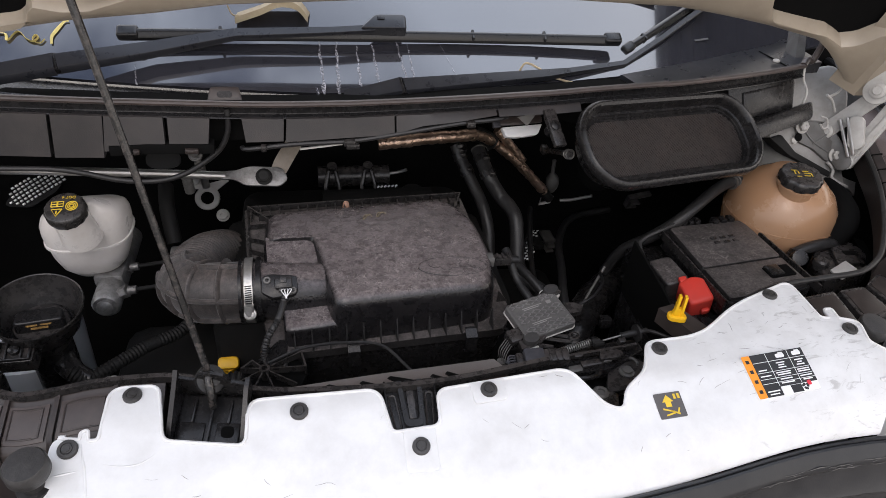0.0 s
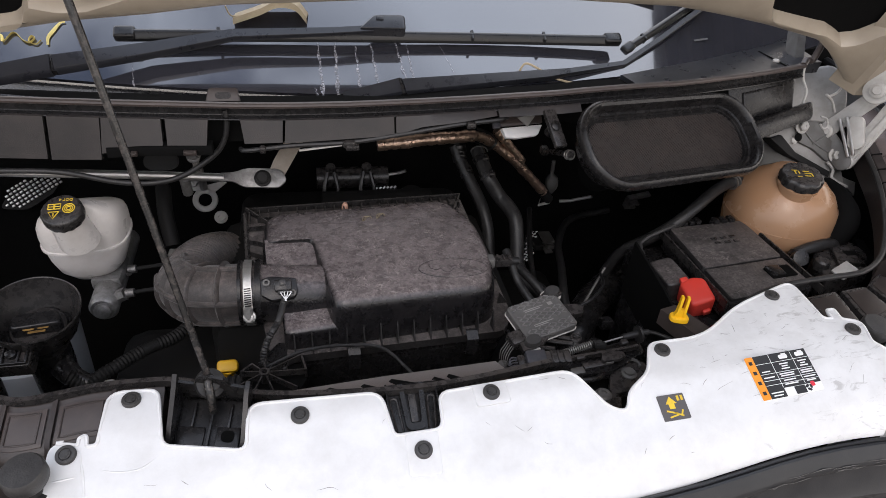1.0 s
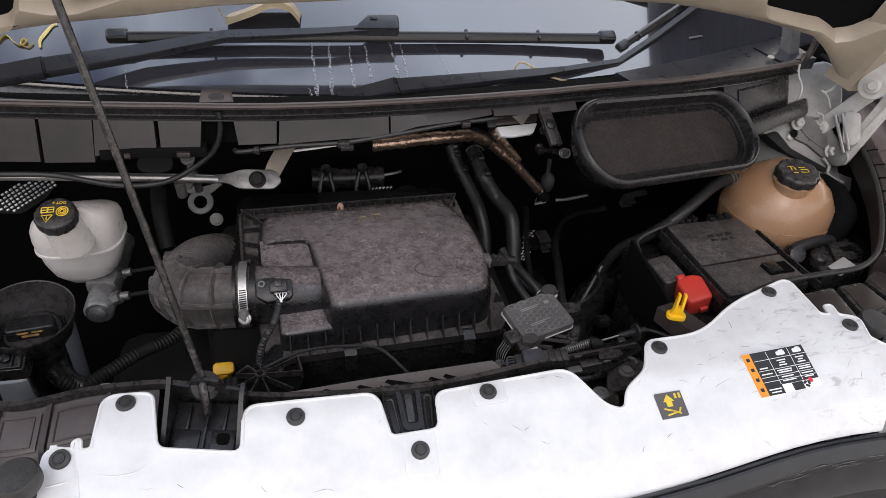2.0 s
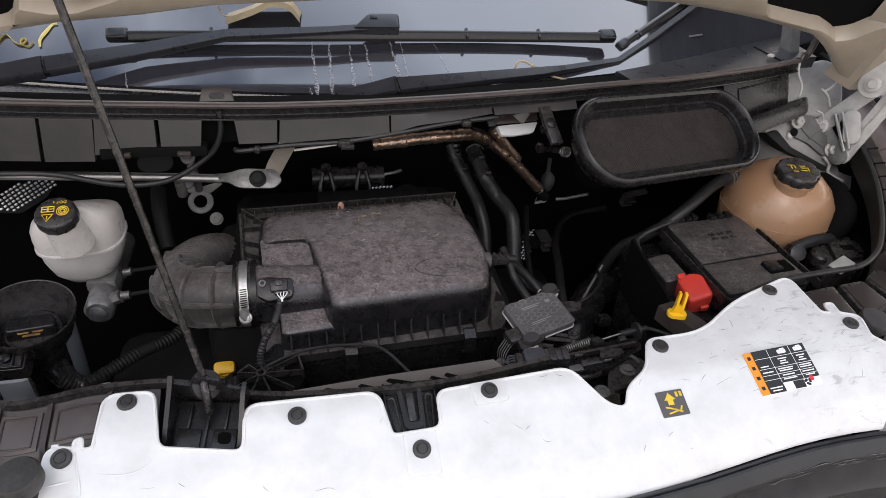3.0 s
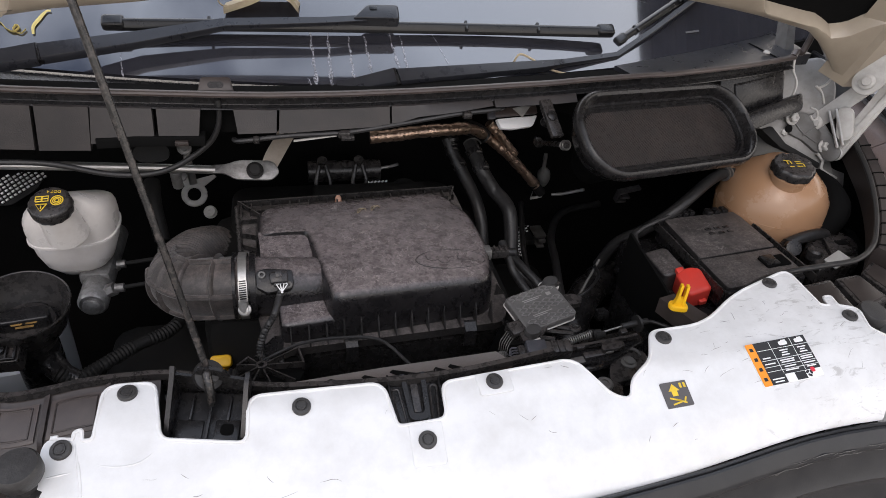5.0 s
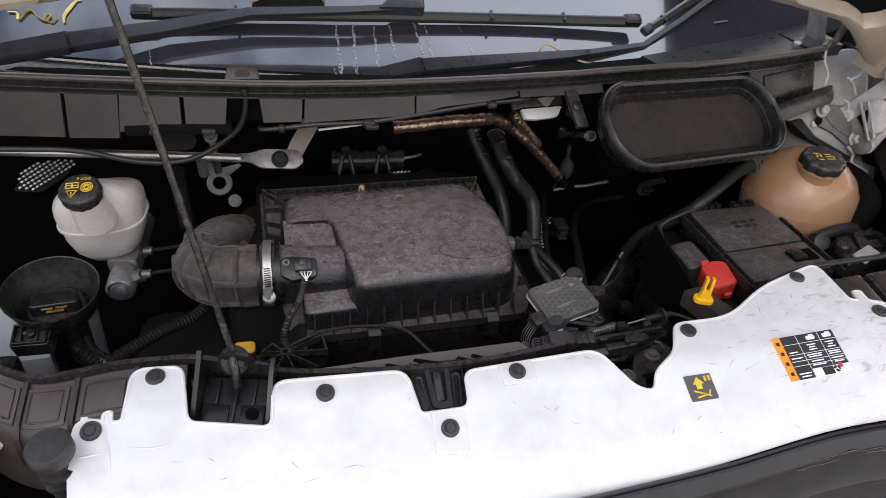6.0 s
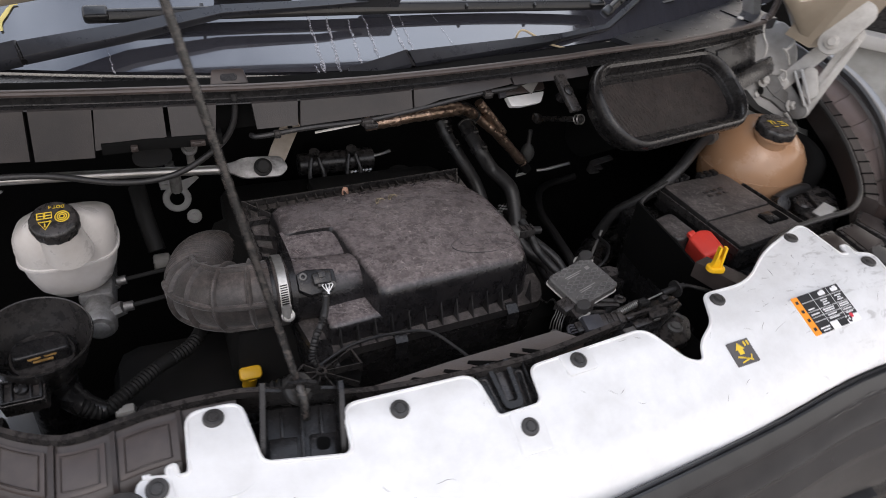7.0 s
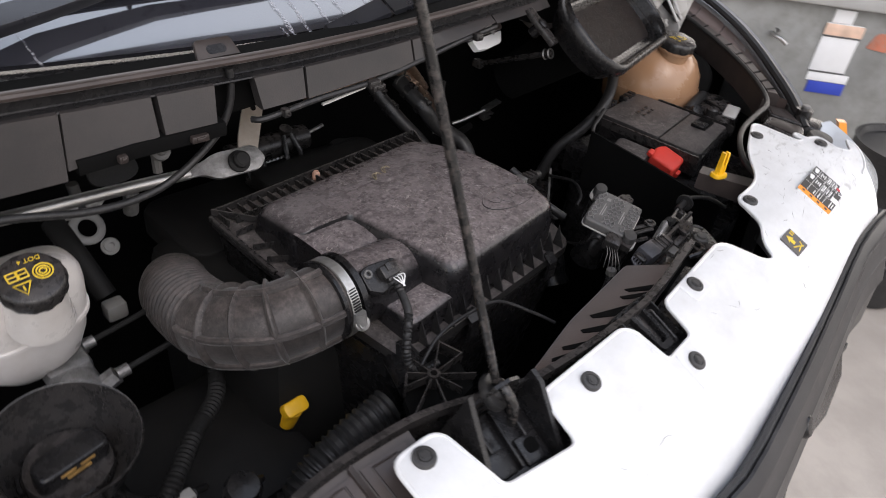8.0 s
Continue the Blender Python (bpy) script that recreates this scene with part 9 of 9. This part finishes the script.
part("edge_seal", bm, RUBBER, rail_r)
# broad segmented gasket on the side stretch
band = [p for p in seal if p.y > 0.165]
bm = bmesh.new()
rings = []
for i, p in enumerate(band):
    d = (band[min(i + 1, len(band) - 1)] - band[max(i - 1, 0)]).normalized()
    s = Vector((d.y, -d.x, 0)).normalized()
    rings.append([p + s * a + Vector((0, 0, b)) for a, b in ((0.004, -0.05), (0.004, -0.004), (0.008, 0.001), (0.026, -0.001), (0.031, -0.006), (0.031, -0.05))])
bridge(bm, rings)
part("gasket", bm, CARRIER_DARK, rail_r)
for i in range(2, len(band) - 1, 4):
    d = (band[i + 1] - band[i - 1]).normalized()
    s = Vector((d.y, -d.x, 0)).normalized()
    bm = bmesh.new()
    strip(bm, [band[i] + s * 0.006 - d * 0.006 + Vector((0, 0, -0.0015)), band[i] + s * 0.028 + d * 0.006 + Vector((0, 0, -0.0035))], d * 0.0028, (0, 0, 0.0035))
    part("slit", bm, VOID, rail_r)
# hollow boxes behind the headlamp
for (x0, y0), (x1, y1), (x2, y2), (x3, y3) in (((0.600, 0.112), (0.598, 0.045), (0.650, 0.048), (0.662, 0.122)), ((0.670, 0.122), (0.660, 0.050), (0.720, 0.070), (0.715, 0.128)), ((0.722, 0.130), (0.728, 0.075), (0.775, 0.120), (0.762, 0.155))):
    bm = bmesh.new()
    slab(bm, [tuple(p) for p in fillet([(x0, y0, 0.005), (x1, y1, 0.005), (x2, y2, 0.005), (x3, y3, 0.005)])], 0.96, 1.032, None, 0.003)
    pocket = part("box", bm, BLACK, rail_r)
    cx, cy = (x0 + x1 + x2 + x3) / 4, (y0 + y1 + y2 + y3) / 4
    bm = bmesh.new()
    slab(bm, [tuple(p) for p in fillet([(cx + (a - cx) * 0.78, cy + (b - cy) * 0.78, 0.004) for a, b in ((x0, y0), (x1, y1), (x2, y2), (x3, y3))])], 1.028, 1.0335, None, 0.001)
    part("inset_panel", bm, CARRIER_DARK, pocket)

headlamp = thing("headlamp", (0.84, 0.06, 0.80), "headlamp with clear lens and amber side strip", "headlamp")
bm = bmesh.new()
rings = []
for t in np.linspace(0, 1, 12):
    c = Vector((0.625, -0.075, 1.005)).lerp(Vector((0.795, 0.035, 1.025)), float(t)) + Vector((0.02, -0.02, 0.0)) * math.sin(math.pi * float(t))
    n = Vector((0.72, -0.69, 0))
    rings.append([c - n * 0.05, c - n * 0.02 + Vector((0, 0, 0.012)), c + n * 0.012 + Vector((0, 0, -0.01)), c + n * 0.05 + Vector((0, 0, -0.12)), c + n * 0.05 + Vector((0, 0, -0.24)), c - n * 0.06 + Vector((0, 0, -0.24))])
bridge(bm, rings)
part("lens", bm, LAMP_GLASS, headlamp)
bm = bmesh.new()
strip(bm, spline([(0.800, 0.042, 1.035), (0.812, 0.024, 0.990), (0.820, 0.000, 0.94), (0.824, -0.014, 0.89)], 4), (0.012, 0.009, 0), (0.010, -0.010, 0.0))
part("amber_strip", bm, AMBER_LENS, headlamp)
bm = bmesh.new()
box(bm, (0.76, 0.075, 1.012), (0.06, 0.05, 0.04), 0.01, None)
tube(bm, [(0.765, 0.09, 1.03), (0.765, 0.09, 1.046)], 0.014, 16)
part("adjuster_housing", bm, BLACK, headlamp)
bm = bmesh.new()
lathe(bm, [(0.008, 0), (0.008, 0.005), (0.006, 0.007), (0.0001, 0.007)], Matrix.Translation((0.765, 0.09, 1.046)), 16)
part("adjuster_screw", bm, GREY_METAL, headlamp)
wing = thing("front_wing", (1.0, 0.5, 0.8), "silver-grey painted front wing", "wing")
wp = spline([(0.768, 0.070, 1.025), (0.832, 0.125, 1.045), (0.905, 0.195, 1.062), (0.972, 0.268, 1.080), (1.024, 0.348, 1.10), (1.055, 0.45, 1.125), (1.062, 0.60, 1.15), (1.05, 0.80, 1.17), (1.03, 1.0, 1.19)], 6)
bm = bmesh.new()
bridge(bm, [[p + Vector(d) for d in ((-0.035, 0.0, -0.014), (-0.008, 0.0, -0.001), (-0.003, 0.0, 0.0005), (0.004, -0.002, -0.006), (0.035, -0.010, -0.07), (0.07, -0.02, -0.25), (0.075, -0.02, -0.55), (0.0, 0, -0.55), (-0.035, 0, -0.05))] for p in wp])
part("wing_skin", bm, SILVER, wing)
bm = bmesh.new()
tube(bm, [p + Vector((-0.035, 0.0, 0.0)) for p in wp], 0.008, 8)
part("edge_seal", bm, RUBBER, wing)
# gutter panels between the gasket and the wing edge
for k in range(6):
    bm = bmesh.new()
    rings = []
    for t in np.linspace(0.015, 0.985, 7):
        y = 0.135 + (k + float(t)) * 0.072
        a = Vector((interp(y, [p.y for p in band], [p.x for p in band]) + 0.030, y - 0.008, interp(y, [p.y for p in band], [p.z for p in band]) - 0.010))
        b = Vector((interp(y, [p.y for p in wp], [p.x for p in wp]) - 0.034, y + 0.004, interp(y, [p.y for p in wp], [p.z for p in wp]) - 0.018))
        if b.x < a.x + 0.01:
            b.x = a.x + 0.01
        low = Vector((0, 0, -0.006))
        rings.append([a, a.lerp(b, 0.15) + low, a.lerp(b, 0.85) + low, b, b + Vector((0, 0, -0.03)), a + Vector((0, 0, -0.03))])
    bridge(bm, rings)
    part("gutter_panel", bm, CARRIER_WARM, wing)

relay = thing("relay_block", (0.76, 0.19, 0.98), "black relay block by the wing", "relay block")
bm = bmesh.new()
slab(bm, [tuple(p) for p in fillet([(0.722, 0.196, 0.006), (0.800, 0.200, 0.01), (0.850, 0.262, 0.012), (0.842, 0.296, 0.01), (0.790, 0.300, 0.02), (0.745, 0.262, 0.012)])], 0.945, 0.990, None, 0.006, 3)
part("housing", bm, BLACK, relay)
bm = bmesh.new()
slab(bm, [tuple(p) for p in fillet([(0.762, 0.222, 0.006), (0.806, 0.224, 0.006), (0.826, 0.268, 0.008), (0.786, 0.282, 0.01)])], 0.985, 0.998, None, 0.003, 3)
part("raised_lid", bm, BLACK, relay)
bm = bmesh.new()
lathe(bm, [(0.012, 0.0), (0.012, 0.014), (0.009, 0.017), (0.0001, 0.017)], Matrix.Translation((0.738, 0.232, 0.985)), 16)
part("terminal_post", bm, BLACK, relay)
bm = bmesh.new()
box(bm, (0.803, 0.250, 0.9975), (0.022, 0.012, 0.004), 0.001)
part("socket", bm, VOID, relay)
bm = bmesh.new()
box(bm, (0, 0, 0), (0.030, 0.024, 0.005), 0.0015, axes((0.757, 0.205, 0.999), (1, 0.2, 0.0), n=(-0.45, -0.1, 0.89)))
part("label_plate", bm, HINGE_METAL, relay, "pale plastic plate")
bulbh = thing("lamp_socket", (0.83, 0.30, 1.0), "black lamp socket and loose loom by the wing", "socket")
bm = bmesh.new()
tube(bm, spline([(0.80, 0.30, 0.98), (0.83, 0.31, 1.02), (0.85, 0.36, 1.03), (0.87, 0.42, 1.02)], 6), 0.022, 14)
part("boot", bm, VOID, bulbh)

# ---- yard things beyond the wing ----
sign = thing("wall_sign", WALL @ Vector((0.53, 0.045, 0.42)), "white and blue paper sign on the grey wall", "sign")
for nm, s0, s1, z0, z1, mat, y in (("board", 0.447, 0.612, 0.500, 0.725, WHITE_INK, 0.047), ("top_cap", 0.462, 0.552, 0.727, 0.785, WHITE_INK, 0.047), ("header", 0.445, 0.616, 0.672, 0.722, material("pale_orange_print", (0.72, 0.5, 0.38), 0.6), 0.043), ("header_rule", 0.447, 0.612, 0.664, 0.671, GREY_INK, 0.043),
                                   ("lower_strip", 0.452, 0.640, 0.458, 0.497, WHITE_INK, 0.045), ("strip_rule", 0.447, 0.612, 0.500, 0.506, GREY_INK, 0.043), ("blue_band", 0.470, 0.640, 0.400, 0.455, BLUE, 0.047)):
    bm = bmesh.new()
    box(bm, ((s0 + s1) / 2, y, (z0 + z1) / 2), (s1 - s0, 0.006, z1 - z0), 0.0005, WALL)
    part(nm, bm, mat, sign)
patch = thing("red_patch", WALL @ Vector((0.70, 0.045, 0.60)), "faded orange-red paper patch on the grey wall", "poster")
bm = bmesh.new()
slab(bm, [tuple(p) for p in fillet([(-0.045, -0.03, 0.01), (0.05, -0.04, 0.01), (0.06, 0.045, 0.02), (-0.02, 0.04, 0.02)])], 0.0, 0.004, WALL @ Matrix.Translation((0.70, 0.05, 0.665)) @ Matrix.Rotation(radians(90), 4, "X"))
part("sheet", bm, material("faded_red_paper", (0.50, 0.16, 0.09), 0.7, dust=0.5, dust_colour=(0.3, 0.25, 0.22), scale=40), patch)
drum = thing("black_drum", (2.25, 0.02, 0.0), "matt black drum standing on the floor", "drum")
bm = bmesh.new()
lathe(bm, [(0.19, 0.0), (0.20, 0.01), (0.20, 0.18), (0.208, 0.19), (0.2, 0.2), (0.2, 0.38), (0.208, 0.39), (0.2, 0.4), (0.2, 0.56), (0.205, 0.57), (0.19, 0.57), (0.18, 0.55), (0.0001, 0.55)], Matrix.Translation((2.25, 0.02, 0.0)), 40)
part("shell", bm, RUBBER, drum)
for a, b, w, hgt, mat in ((-0.40, 0.17, 0.30, 0.26, BLACK), (-0.05, 0.19, 0.30, 0.10, VOID), (0.33, 0.17, 0.40, 0.14, BLACK), (-0.80, 0.16, 0.40, 0.30, BLACK), (0.80, 0.17, 0.40, 0.20, BLACK)):
    b_at = WALL @ Vector((a, b, 0.855))
    crate = thing("crate", b_at, "dark plastic crate on the wall coping", "crate", group="clutter on the wall")
    bm = bmesh.new()
    box(bm, (a, b, 0.855 + hgt / 2), (w, 0.18, hgt), 0.006, WALL)
    part("shell", bm, mat, crate)
    bm = bmesh.new()
    box(bm, (a, b, 0.855 + hgt), (w + 0.016, 0.196, 0.022), 0.006, WALL)
    part("rim", bm, mat, crate)
bottle = thing("yellow_bottle", WALL @ Vector((-0.185, 0.08, 0.855)), "yellow plastic bottle standing on the coping", "bottle")
bm = bmesh.new()
lathe(bm, [(0.020, 0.0), (0.023, 0.004), (0.023, 0.13), (0.018, 0.15), (0.009, 0.158), (0.009, 0.17)], WALL @ Matrix.Translation((-0.185, 0.08, 0.855)), 20)
part("shell", bm, YELLOW, bottle)
bm = bmesh.new()
lathe(bm, [(0.011, 0.165), (0.011, 0.185), (0.0001, 0.186)], WALL @ Matrix.Translation((-0.185, 0.08, 0.855)), 14)
part("cap", bm, BLACK, bottle)
tap = thing("wall_tap", WALL @ Vector((0.23, 0.05, 0.645)), "small steel water tap on the grey wall", "tap")
bm = bmesh.new()
tube(bm, spline([WALL @ Vector(p) for p in ((0.225, 0.055, 0.645), (0.228, 0.01, 0.645), (0.250, -0.02, 0.640), (0.275, -0.03, 0.622))], 5), 0.010, 12)
part("spout", bm, STEEL, tap)
bm = bmesh.new()
box(bm, (0.228, 0.0, 0.672), (0.012, 0.045, 0.010), 0.003, WALL)
tube(bm, [WALL @ Vector((0.228, 0.0, 0.65)), WALL @ Vector((0.228, 0.0, 0.67))], 0.006, 10)
part("handle", bm, GREY_METAL, tap)
